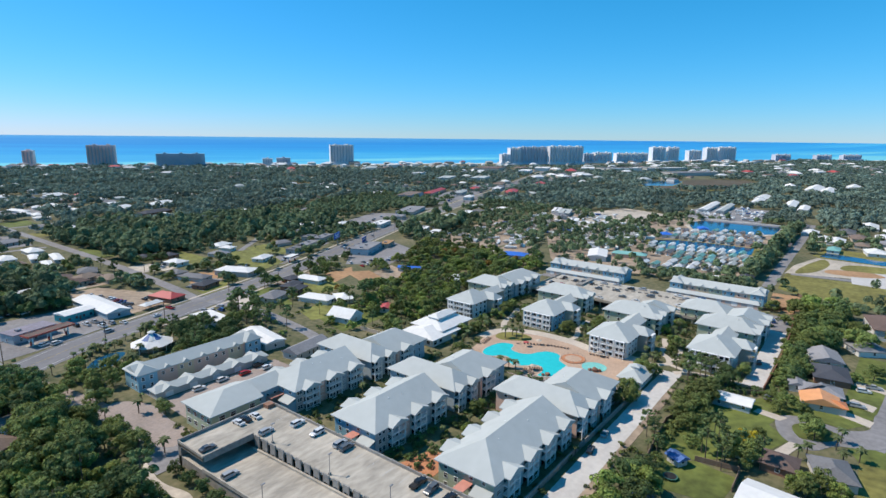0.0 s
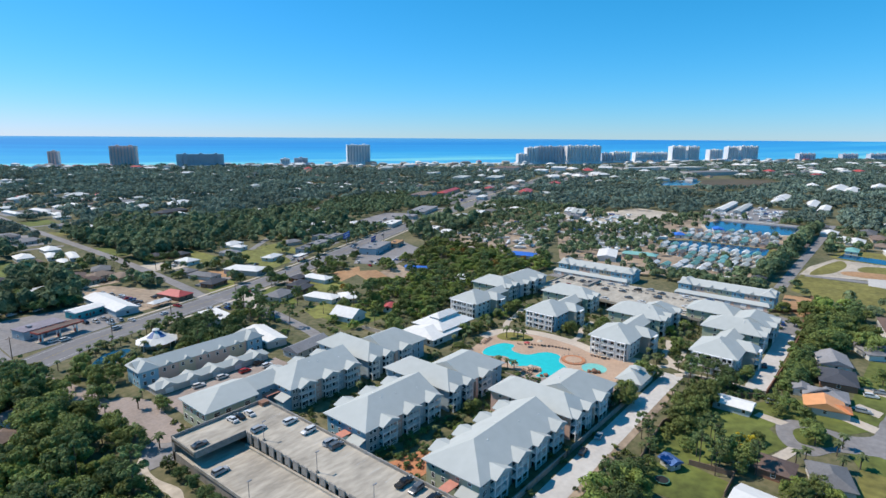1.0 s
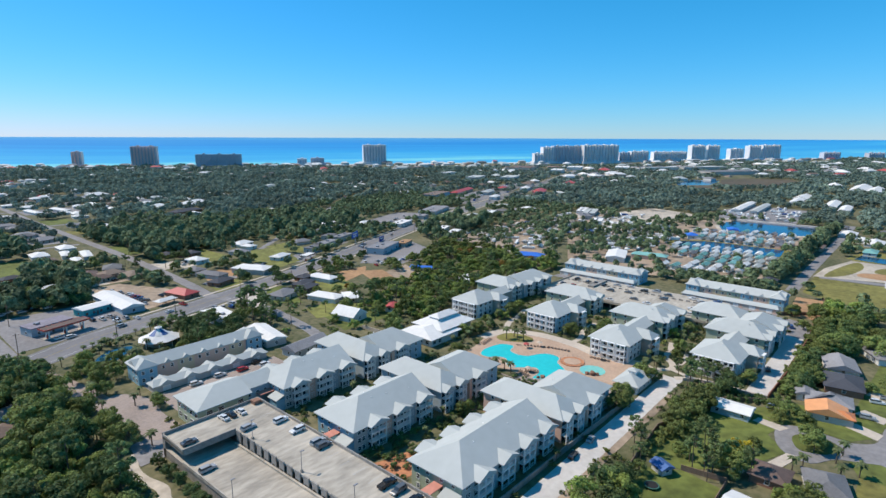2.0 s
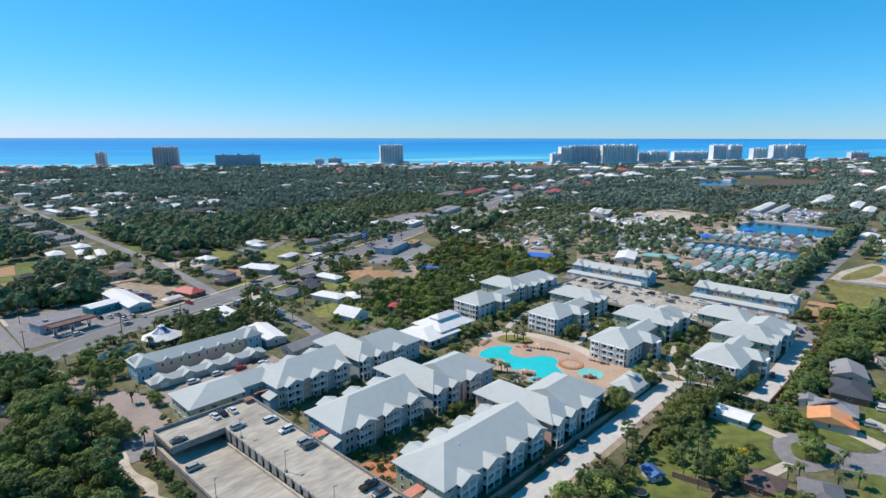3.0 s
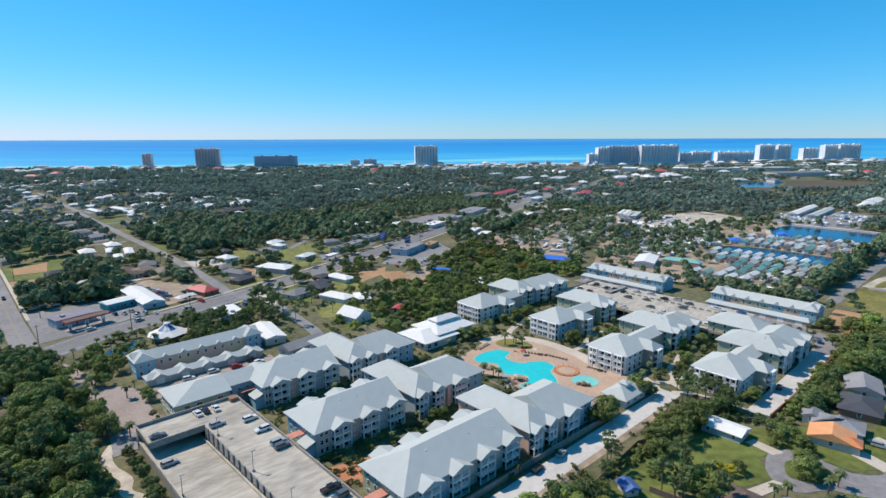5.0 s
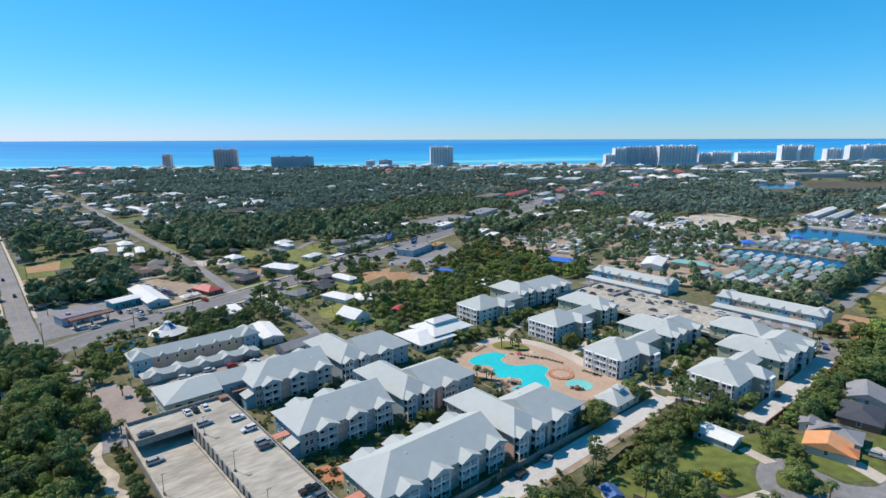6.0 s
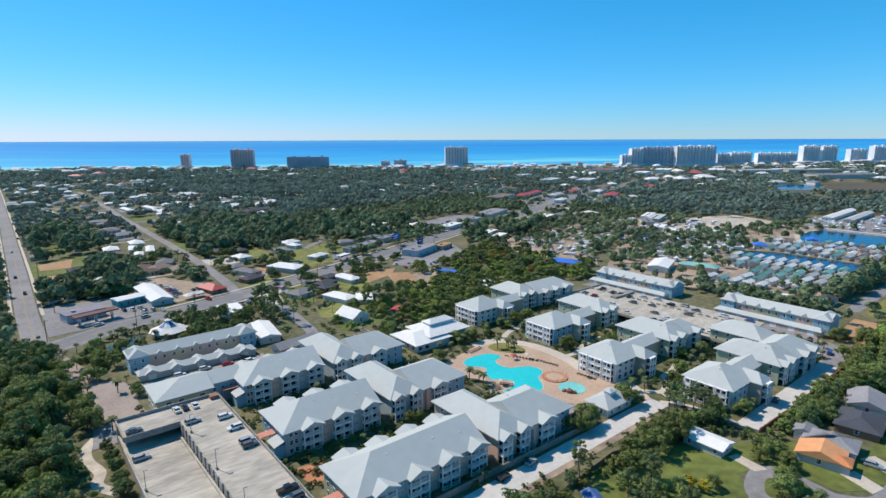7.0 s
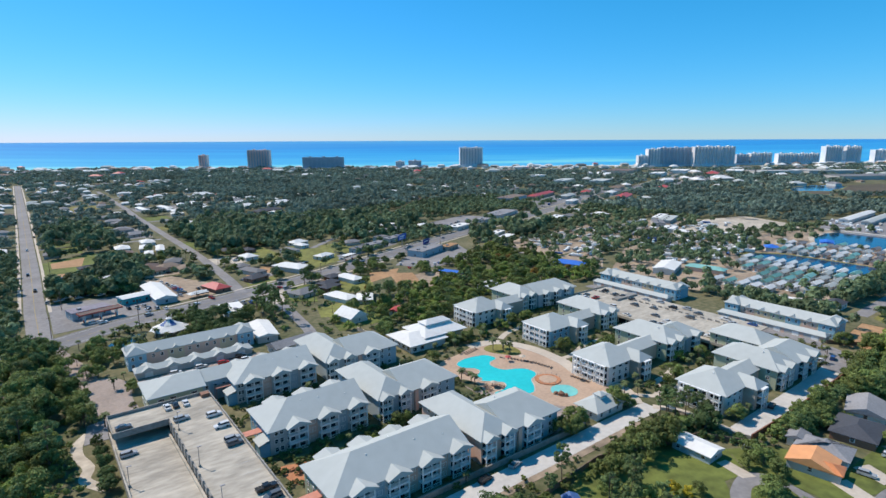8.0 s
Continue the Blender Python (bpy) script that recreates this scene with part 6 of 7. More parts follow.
def far_roofs():
    """The far quarters, too many roofs to count: small hipped houses and flat shops joined into one object."""
    r = random.Random(78)
    hues = (ROOF_WHITE, ROOF, ROOF_GREY, ROOF_BROWN, ROOF_RED, WALL_WHITE, WALL_TAN)
    me, s, tags = bpy.data.meshes.new("far_houses"), Shape(), []
    for k in range(1800):
        zone = k % 5
        if zone < 2:
            x, y = r.uniform(-420, 330), r.uniform(820, 1500)
        elif zone == 2:
            x, y = shore(r.uniform(-1700, 700), 1900 - abs(r.gauss(0, 170)))
        elif zone == 3:
            x, y = shore(r.uniform(-1500, 400), r.uniform(1000, 1800))
        else:
            x, y = shore(r.uniform(500, 2300), r.uniform(1000, 1880))
        px, py = np.array([x]), np.array([y])
        if any(b[0] - 8 < x < b[1] + 8 and b[2] - 8 < y < b[3] + 8 for b in BUILT) or any(near_line(px, py, line, w / 2 + 9)[0] for line, w in ROADS) or inside(px, py, [(1150, 330), (1220, 222), (1400, 195), (1520, 240), (1480, 330), (1370, 372), (1230, 405)])[0]:
            continue
        if zone == 3 and r.random() < 0.6:
            continue
        a, b, e = r.uniform(5, 9), r.uniform(4, 6), r.choice((3, 3, 5.5))
        if zone in (2, 4) and r.random() < 0.4:
            a, b, e = r.uniform(8, 18), r.uniform(6, 11), r.choice((5, 7, 9))
        c = Shape().box(-a, a, -b, b, 0, e).roof(-a - 0.5, a + 0.5, -b - 0.5, b + 0.5, e, e + b * 0.45, "x", b, b)
        turn, i = radians(r.choice((0, 90)) + r.uniform(-8, 8) - (32 if zone in (2, 4) else 0)), len(s.v)
        s.v.extend((x + p[0] * math.cos(turn) - p[1] * math.sin(turn), y + p[0] * math.sin(turn) + p[1] * math.cos(turn), p[2]) for p in c.v)
        s.f.extend(tuple(q + i for q in f) for f in c.f)
        tags.extend([r.choice((5, 5, 6))] * 6 + [r.choices((0, 1, 2, 3, 4), (6, 4, 2, 2, 0.4))[0]] * (len(c.f) - 6))
        keep(x - a, x + a, y - a, y + a, 1)
    me.from_pydata(s.v, [], s.f)
    for m in hues:
        me.materials.append(m)
    me.polygons.foreach_set("material_index", tags)
    tagged(new("far_houses", me), "far white and grey roofed houses among the trees", "houses", kind="stuff")


far_roofs()

# beach front: low hotels and houses along the shore
BEACH_RND = random.Random(31)
for k in range(70):
    s = -1500 + k * 62 + BEACH_RND.uniform(-20, 20)
    x, y = shore(s, BEACH_RND.uniform(1880, 1935))
    h = BEACH_RND.choices((6, 9, 13), (6, 4, 1))[0]
    house(x, y, BEACH_RND.uniform(16, 40), 14, math.degrees(math.atan2(SHORE_S.y, SHORE_S.x)), BEACH_RND.choice((ROOF_WHITE, ROOF_WHITE, ROOF, ROOF_GREY, ROOF_RED)), BEACH_RND.choice((WALL_WHITE, WALL_TAN, WALL_PEACH)),
          "low pale beach-front building near the sand", "beach_house", h, 3.0, True, 0, group="beach houses")

# ---- petrol station ----
station = thing("petrol_canopy", 82, 297.6, "flat petrol station canopy with red fascia", "canopy", "", 0, 15)
part("roof", Shape().box(-10.5, 10.5, -2.9, 2.9, 4.7, 5.3), ROOF_BROWN, station, local=True)
part("fascia", Shape().box(-10.65, 10.65, -3.05, -2.9, 4.65, 5.45).box(-10.65, 10.65, 2.9, 3.05, 4.65, 5.45).box(-10.65, -10.5, -2.9, 2.9, 4.65, 5.45).box(10.5, 10.65, -2.9, 2.9, 4.65, 5.45), RED_PAINT, station, "dark red canopy fascia", local=True)
for x in (-8, 0, 8):
    for y in (-1.2, 1.2):
        part("column", Shape().box(x - 0.25, x + 0.25, y - 0.25, y + 0.25, 0, 4.7), TRIM, station, local=True)
    part("pump", Shape().box(x - 0.5, x + 0.5, -0.4, 0.4, 0.1, 1.8), RED_PAINT, station, local=True)
    part("island", Shape().box(x - 2, x + 2, -1.8, 1.8, 0.05, 0.25), CONCRETE, station, local=True)
keep(70, 95, 290, 305)
house(77.5, 309.5, 19, 10, 14, ROOF_MAUVE, WALL_BLUE, "petrol station shop with mauve-grey flat roof", "shop", 4.2, flat=True, category="shop", group="shops")

small_station = thing("petrol_canopy", 259, 349, "small white petrol canopy with brown fascia", "canopy", "", 0, 22)
part("roof", Shape().box(-6, 6, -3.2, 3.2, 4.2, 4.8), ROOF_WHITE, small_station, local=True)
part("fascia", Shape().box(-6.12, 6.12, -3.32, -3.2, 4.0, 4.9).box(-6.12, 6.12, 3.2, 3.32, 4.0, 4.9), ROOF_BROWN, small_station, local=True)
for x in (-4, 4):
    part("column", Shape().box(x - 0.2, x + 0.2, -0.2, 0.2, 0, 4.2), TRIM, small_station, local=True)
    part("pump", Shape().box(x - 0.5, x + 0.5, -1.2, -0.5, 0.1, 1.7), RED_PAINT, small_station, local=True)
keep(252, 266, 344, 354)
shade = thing("shade_canopy", 135.5, 312, "white fabric shade canopy in a yard", "canopy", "", 0, 15)
part("canopy", Shape().roof(-6, 6, -3, 3, 2.7, 3.9, "x", 2.5, 2.5, 0.08), ROOF_WHITE, shade, local=True)
for x in (-5.5, 5.5):
    for y in (-2.6, 2.6):
        part("post", Shape().rod((x, y, 0), (x, y, 2.75), 0.07), STEEL, shade, local=True)

# ---- blue and white pavilion ----
pav = thing("pavilion", 107, 250, "white pavilion with blue-striped pointed roof", "pavilion")
for k in range(8):
    a = 2 * math.pi * (k + 0.5) / 8
    part("post", Shape().rod((7.5 * math.cos(a), 7.5 * math.sin(a), 0), (7.5 * math.cos(a), 7.5 * math.sin(a), 3.2), 0.2), TRIM, pav, local=True)
part("wall", Shape().rod((0, 0, 0), (0, 0, 3.1), 5.5, 5.5, 8), WALL_TAN, pav, local=True)
part("roof", Shape().rod((0, 0, 3.0), (0, 0, 5.0), 9.2, 4.4, 8), ROOF_WHITE, pav, "wide white lower roof", local=True)
cone = (Shape(), Shape())
for k in range(16):
    a0, a1 = 2 * math.pi * k / 16, 2 * math.pi * (k + 1) / 16
    cone[(k // 2) % 2].face((4.4 * math.cos(a0), 4.4 * math.sin(a0), 5.0), (4.4 * math.cos(a1), 4.4 * math.sin(a1), 5.0), (1.0 * math.cos(a1), 1.0 * math.sin(a1), 7.4), (1.0 * math.cos(a0), 1.0 * math.sin(a0), 7.4))
part("roof", cone[0], TARP, pav, "blue stripes of the pointed roof", local=True)
part("roof", cone[1], ROOF_WHITE, pav, "white stripes of the pointed roof", local=True)
part("cupola", Shape().rod((0, 0, 7.3), (0, 0, 7.9), 1.0, 1.0, 8).rod((0, 0, 7.9), (0, 0, 8.7), 1.7, 0.1, 8), ROOF_WHITE, pav, "small white cap", local=True)
keep(98, 116, 241, 259)

# ---- billboard and utility poles ----
board = thing("billboard", 325, 371, "blue billboard on a steel post", "billboard", "", 0, 30)
part("post", Shape().rod((0, 0, 0), (0, 0, 7), 0.4, 0.4, 8), STEEL, board, local=True)
part("panel", Shape().box(-7.5, 7.5, -0.3, 0.3, 6.5, 11.5), mat("blue_board", (0.03, 0.12, 0.45), 0.5), board, "blue printed panel", local=True)
part("lettering", Shape().box(-5.5, 4.5, -0.36, -0.31, 9.3, 10.2).box(-5.5, 2.5, -0.36, -0.31, 7.6, 8.3), TRIM, board, "white unreadable lines of writing", local=True)


board_low = thing("billboard", 334, 346, "dark blue billboard on a steel post", "billboard", "", 0, 30)
part("post", Shape().rod((0, 0, 0), (0, 0, 6), 0.35, 0.35, 8), STEEL, board_low, local=True)
part("panel", Shape().box(-6, 6, -0.25, 0.25, 5.5, 9.5), mat("navy_board", (0.02, 0.05, 0.25), 0.5), board_low, "navy printed panel", local=True)
part("lettering", Shape().box(-4.5, 3.5, -0.31, -0.26, 7.4, 8.2), TRIM, board_low, "white unreadable line of writing", local=True)


def pole_mesh():
    s = Shape().rod((0, 0, -0.2), (0, 0, 11.5), 0.2, 0.13, 7)
    c = Shape().box(-1.3, 1.3, -0.08, 0.08, 10.5, 10.7)
    return s, c


pole = thing("utility_pole", 59, 277, "brown wooden utility pole with crossarm", "utility pole", "utility poles")
ps, pc = pole_mesh()
part("post", ps, WOOD, pole, local=True)
part("crossarm", pc, WOOD, pole, local=True)
for x, y, a in ((97, 274, 15), (128, 281, 15), (170, 290, 20), (215, 305, 22), (262, 322, 22), (310, 342, 22), (360, 360, 22), (410, 380, 20), (470, 403, 20), (540, 425, 20), (66, 330, 90), (66, 380, 90), (65, 440, 90), (65, 520, 90), (64, 620, 90), (62, 740, 90), (172, 400, 90), (172, 470, 90)):
    copy_thing(pole, pose(x, y, 0, 0, 0, a))


# ---- cabin park ----
def cabin(roof, wall, label):
    t = thing("park_cabin", 0, 0, label, "cabin", "park cabins")
    part("wall", Shape().box(-5, 5, -2.1, 2.1, 0.5, 3.1).box(-4.6, 4.6, -1.8, 1.8, 0, 0.5), wall, t, local=True)
    part("roof", Shape().roof(-6.6, 5.4, -2.6, 2.6, 3.1, 4.5, "x", 0, 0, 0.18), roof, t, local=True)
    part("porch", Shape().box(-6.4, -5, -2.0, 2.0, 0.3, 0.5).box(-6.4, -6.25, -2, -1.85, 0.5, 3.1).box(-6.4, -6.25, 1.85, 2, 0.5, 3.1), TRIM, t, local=True)
    part("door", Shape().box(-5.05, -4.95, -0.45, 0.45, 0.5, 2.5), WALL_SKY, t, local=True)
    for x in (-2.5, 2.2):
        part("window", Shape().box(x - 0.6, x + 0.6, -2.15, -2.05, 1.5, 2.5), GLASS, t, local=True)
    return t


CABINS = [cabin(ROOF_WHITE, WALL_SKY, "white-roofed park cabin with pale blue walls"), cabin(ROOF_TEAL, WALL_WHITE, "green-roofed park cabin with white walls"),
          cabin(ROOF, WALL_GREY, "pale metal-roofed park cabin"), cabin(ROOF_WHITE, WALL_WHITE, "white-roofed white park cabin"), cabin(ROOF_GREY, WALL_PEACH, "grey-roofed peach park cabin")]
CAB_RND = random.Random(3)
first = set()


def put_cabin(x, y, turn, weights):
    i = CAB_RND.choices(range(5), weights)[0]
    m = pose(x, y, 0.05, 0, 0, turn + CAB_RND.uniform(-4, 4))
    if i in first:
        copy_thing(CABINS[i], m)
    else:
        first.add(i)
        CABINS[i].matrix_basis = m
    keep(x - 5, x + 5, y - 3, y + 3, 0)


for x, y0, y1, w in ((512, 80, 158, (4, 2, 2, 5, 0)), (495, 76, 150, (3, 5, 3, 3, 0)), (478, 72, 140, (2, 6, 3, 3, 1)), (460, 70, 126, (3, 5, 2, 3, 1)), (441, 84, 118, (3, 3, 2, 3, 1)), (424, 100, 134, (3, 3, 2, 4, 0)),
                     (566, 76, 150, (3, 5, 2, 2, 2)), (584, 78, 158, (3, 4, 2, 3, 3)), (606, 84, 170, (2, 3, 3, 3, 4)), (626, 84, 130, (2, 3, 3, 3, 4))):
    for y in np.arange(y0, y1, 8.2):
        put_cabin(x + CAB_RND.uniform(-1, 1), y, 0 if CAB_RND.random() < 0.8 else 180, w)
house(445, 152, 26, 9, 100, ROOF_TEAL, WALL_PEACH, "green-roofed bath house of the cabin park", "bath_house", 3.4, 1.8, True, 4, category="bath house", group="")
house(428, 172, 30, 14, 20, ROOF_WHITE, WALL_WHITE, "white-roofed hall of the cabin park", "hall", 4, 1.4, False, 4, category="hall", group="")
house(566, 158, 12, 10, 30, ROOF_BLUE, WALL_WHITE, "vivid blue-roofed park building", "house", 3.4, 2, True, 3)
house(630, 138, 16, 10, 20, ROOF_BLUE, WALL_WHITE, "bright blue-roofed cabin by the basin", "house", 3.2, 1.4, False, 3)
house(418, 62, 12, 8, 0, ROOF_DARK, WALL_WHITE, "dark-roofed gate house of the park", "house", 3.4, 2, True, 2)
house(410, 78, 22, 5, 100, ROOF_WHITE, WALL_WHITE, "long low white park shed", "shed", 2.8, 0.6, False, 3, category="shed", group="")
sheet("bank", [(718.5, 70), (722, 70), (724, 172), (719, 170)], 1.6, SHELL, "long white bank behind the basin", "bank", 1.6)


def trailer():
    t = thing("camper_trailer", 0, 0, "white camper trailer on a sandy pitch", "camper", "campers")
    part("body", Shape().box(-4, 4, -1.2, 1.2, 0.55, 3.0), TRIM, t, local=True)
    part("stripe", Shape().box(-4.02, 4.02, -1.22, 1.22, 1.1, 1.35), WALL_GREY, t, local=True)
    part("awning", Shape().box(-2.5, 2.5, -3.2, -1.2, 2.5, 2.6), WALL_SKY, t, local=True)
    part("chassis", Shape().box(-3.6, 4.6, -0.9, 0.9, 0.3, 0.55).box(-1.2, 1.2, -1.15, 1.15, 0.0, 0.6), RUBBER, t, local=True)
    return t


camper = trailer()
spots = [(x, y) for x in range(440, 625, 17) for y in range(158, 248, 10)]
CAB_RND.shuffle(spots)
n = 0
for x, y in spots:
    if any(b[0] - 4 < x < b[1] + 4 and b[2] - 4 < y < b[3] + 4 for b in BUILT) or not inside(np.array([x]), np.array([y]), [(440, 172), (500, 248), (612, 248), (640, 205), (560, 165)])[0]:
        continue
    m = pose(x + CAB_RND.uniform(-3, 3), y + CAB_RND.uniform(-3, 3), 0.05, 0, 0, CAB_RND.choice((20, 110)) + CAB_RND.uniform(-10, 10))
    if n:
        copy_thing(camper, m)
    else:
        camper.matrix_basis = m
    n += 1
    if n > 55:
        break


def stored_trailers():
    """Boats and campers packed in the yards, too small and many to count."""
    r = random.Random(91)
    zones = (([(738, 102), (738, 178), (800, 194), (890, 186), (876, 112)], 120, 9), ([(440, 172), (500, 248), (612, 248), (640, 205), (560, 165)], 150, 8),
             ([(400, 240), (690, 250), (700, 330), (440, 335)], 260, 10), ([(600, 520), (760, 590), (980, 660), (1000, 620), (800, 540), (640, 490)], 120, 5), ([(1050, 590), (1300, 690), (1520, 760), (1560, 660), (1280, 570), (1060, 540)], 140, 6))
    s, tags = Shape(), []
    for poly, count, length in zones:
        q = np.array(poly)
        for _ in range(count):
            x, y = r.uniform(q[:, 0].min(), q[:, 0].max()), r.uniform(q[:, 1].min(), q[:, 1].max())
            px, py = np.array([x]), np.array([y])
            if not inside(px, py, poly)[0] or any(b[0] - 3 < x < b[1] + 3 and b[2] - 3 < y < b[3] + 3 for b in BUILT) or any(near_line(px, py, line, w / 2 + 2)[0] for line, w in ROADS):
                continue
            a, b, h = length * r.uniform(0.35, 0.55), r.uniform(0.9, 1.3), r.uniform(1.3, 2.9)
            c = Shape().box(-a * 0.9, a * 0.9, -b * 0.8, b * 0.8, 0.1, 0.5).box(-a, a, -b, b, 0.5, h * 0.8).box(-a * 0.9, a * 0.75, -b * 0.9, b * 0.9, h * 0.8, h)
            turn, i = radians(r.choice((20, 110)) + r.uniform(-6, 6)), len(s.v)
            s.v.extend((x + p[0] * math.cos(turn) - p[1] * math.sin(turn), y + p[0] * math.sin(turn) + p[1] * math.cos(turn), p[2]) for p in c.v)
            s.f.extend(tuple(k + i for k in f) for f in c.f)
            tags.extend([1] * 6 + [r.choices((0, 2, 3), (6, 2, 1))[0]] * 12)
    me = bpy.data.meshes.new("stored_trailers")
    me.from_pydata(s.v, [], s.f)
    for m in (TRIM, RUBBER, WALL_GREY, TARP):
        me.materials.append(m)
    me.polygons.foreach_set("material_index", tags)
    tagged(new("stored_trailers", me), "white boats, vans and trailers packed in sandy yards", "vehicles", kind="stuff")


stored_trailers()


# ---- cars ----
def profile_body(points, half, taper=0.0):
    """A closed side outline (x, z) widened across y, a little narrower towards the top."""
    s = Shape()
    zmax = max(z for _, z in points)
    zmin = min(z for _, z in points)
    hw = [half - taper * (z - zmin) / (zmax - zmin) for _, z in points]
    n = len(points)
    s.v = [(x, -w, z) for (x, z), w in zip(points, hw)] + [(x, w, z) for (x, z), w in zip(points, hw)]
    s.f = [tuple(range(n)), tuple(range(2 * n - 1, n - 1, -1))] + [(k + n, (k + 1) % n + n, (k + 1) % n, k) for k in range(n)]
    return s


CAR_PAINT = {"white": (0.75, 0.75, 0.74), "silver": (0.42, 0.43, 0.44), "black": (0.02, 0.02, 0.022), "grey": (0.12, 0.13, 0.14), "red": (0.45, 0.03, 0.03), "blue": (0.05, 0.10, 0.28)}
CAR_MATS = {k: mat("car_paint_" + k, c, 0.25, 0.1, 0.04, spec=0.6) for k, c in CAR_PAINT.items()}
CAR_DATA = {}


def car(kind, paint, x, y, z, turn, near=True):
    """A parked car, nose along its own +x."""
    label = {"sedan": "parked {} saloon car", "suv": "parked {} sport utility car", "pickup": "parked {} pickup truck"}[kind].format(paint) + " on the tarmac"
    t = thing({"sedan": "car", "suv": "car", "pickup": "pickup_truck"}[kind], x, y, label, "car", "parked cars", z, turn)
    key = (kind, paint)
    if key not in CAR_DATA:
        if kind == "sedan":
            low = [(-2.3, 0.3), (2.3, 0.3), (2.35, 0.65), (2.1, 0.82), (0.95, 0.95), (-1.5, 1.0), (-2.3, 0.92)]
            top = [(1.0, 0.93), (0.25, 1.38), (-0.95, 1.4), (-1.75, 0.97)]
            roof = (-0.98, 0.28, 1.36, 1.45)
        elif kind == "suv":
            low = [(-2.35, 0.35), (2.3, 0.35), (2.38, 0.8), (2.1, 1.0), (1.1, 1.1), (-2.3, 1.12)]
            top = [(1.15, 1.08), (0.45, 1.62), (-2.0, 1.65), (-2.32, 1.1)]
            roof = (-2.02, 0.5, 1.60, 1.72)
        else:
            low = [(-2.8, 0.45), (2.7, 0.45), (2.8, 0.95), (2.5, 1.15), (1.2, 1.2), (-2.8, 1.2)]
            top = [(1.25, 1.18), (0.6, 1.75), (-0.9, 1.76), (-1.0, 1.18)]
            roof = (-0.92, 0.65, 1.71, 1.83)
        body = profile_body(low, 0.92, 0.06)
        CAR_DATA[key] = (flat_mesh("body", body, CAR_MATS[paint]), flat_mesh("glasshouse", profile_body(top, 0.8, 0.12), GLASS),
                         flat_mesh("roof", Shape().box(roof[0], roof[1], -0.69, 0.69, roof[2], roof[3]), CAR_MATS[paint]),
                         flat_mesh("wheel", Shape().rod((0, -0.12, 0), (0, 0.12, 0), 0.34, 0.34, 10), RUBBER),
                         flat_mesh("headlight", Shape().box(-0.06, 0.06, -0.22, 0.22, -0.08, 0.08), TRIM),
                         flat_mesh("bed", Shape().box(-2.65, -1.15, -0.72, 0.72, 1.19, 1.215), RUBBER) if kind == "pickup" else None, low)
    body, glass, roof, wheel, lampm, bed, low = CAR_DATA[key]
    part("body", body, None, t)
    part("glasshouse", glass, None, t, "dark tinted glass")
    part("roof", roof, None, t)
    if bed:
        part("bed", bed, None, t, "dark open truck bed")
    if near:
        for px, py in ((-1.4, -0.82), (1.4, -0.82), (-1.4, 0.82), (1.4, 0.82)):
            w = part("wheel", wheel, None, t)
            w.matrix_local = pose(px * (1.15 if kind == "pickup" else 1), py, 0.34)
        for py in (-0.62, 0.62):
            h = part("headlight", lampm, None, t)
            h.matrix_local = pose(low[2][0] - 0.03, py, low[2][1] + 0.02)
    return t


D = 6.752
for kind, paint, x, y, z, a in (("sedan", "grey", 72.5, 142.5, D, 0), ("sedan", "white", 86.3, 148.6, D, 92), ("sedan", "black", 88.9, 148.7, D, 90), ("sedan", "white", 92.0, 148.2, D, 88),
                                ("suv", "silver", 88.3, 137.2, D, 4), ("suv", "white", 97.4, 133.8, D, 2), ("suv", "white", 97.4, 124.6, D, 181), ("suv", "silver", 97.6, 114.6, D, 3), ("suv", "grey", 97.5, 111.8, D, 1),
                                ("suv", "silver", 72.0, 130.6, 3.36, 2), ("pickup", "black", 97.3, 84.6, D, 1), ("suv", "grey", 97.4, 80.4, D, 182), ("suv", "black", 97.4, 74.6, D, 2)):
    car(kind, paint, x, y, z, a)
CAR_RND = random.Random(9)


def park(spec, turn, z=0.12, near=False):
    for word in spec.split():
        x, y = map(float, word.split(","))
        car(CAR_RND.choice(("sedan", "suv", "suv", "pickup")), CAR_RND.choices(list(CAR_PAINT), (6, 4, 2.5, 3, 0.5, 0.7))[0], x, y, z, turn + CAR_RND.uniform(-5, 5), near)


park("333,156 331,147 331,142 331,136 316,150 312,154 308,147 318,158", 0, 3.52)
park("334,112 335,98 305,76 305,81 305,86 336,84 339,72 322,128 314,110 333,79", 90, 3.52)
park("303,100 303,104 303,120 303,132 310,101 310,134 325,97 325,118 338,106 338,122 336,130 316,78", 90, 3.52)
park("347,91 347,83 347,120 347,150", 90, 0.12)
park("108,194.5 117,193 125,195.5 126,191 98,194 112,181", 0, 0.12, True)
park("163,60.4 151,60.2", 5, 0.14, True)
park("78,291 82,289", 20, 0.12)
park("97,309 101,307 105,308 106,302 105,298 110,300 114,296", 100, 0.1)
park("118,318 121,318 124,319 127,320 136,318 139,319 142,320 118,326 121,327 140,330 143,331 120,352 123,353 126,354 120,362 124,363", 100, 0.12)
park("128,346 128.4,342 128.6,338 129,334 129.2,330 129.4,326", 0, 0.1)
park("283,309 282,295 288,296 294,296 299,295 304,293 309,294 313,296 298,302 305,303 291,303", 70, 0.12)
park("141,302 157,277 150,283 147,279 153,279 160,283", 100, 0.12)
park("66,352 70,356 76,352 82,354 88,352 68,362 76,364 84,366 92,360 64,372 70,374 78,378", 20, 0.1)
park("52,445 55,389 60,352 53,560 60,640", 90, 0.12)
park("104,288 130,294 187,309 267,339 262,333 320,356 380,382 470,414 520,432 600,462 680,486", 22, 0.12)
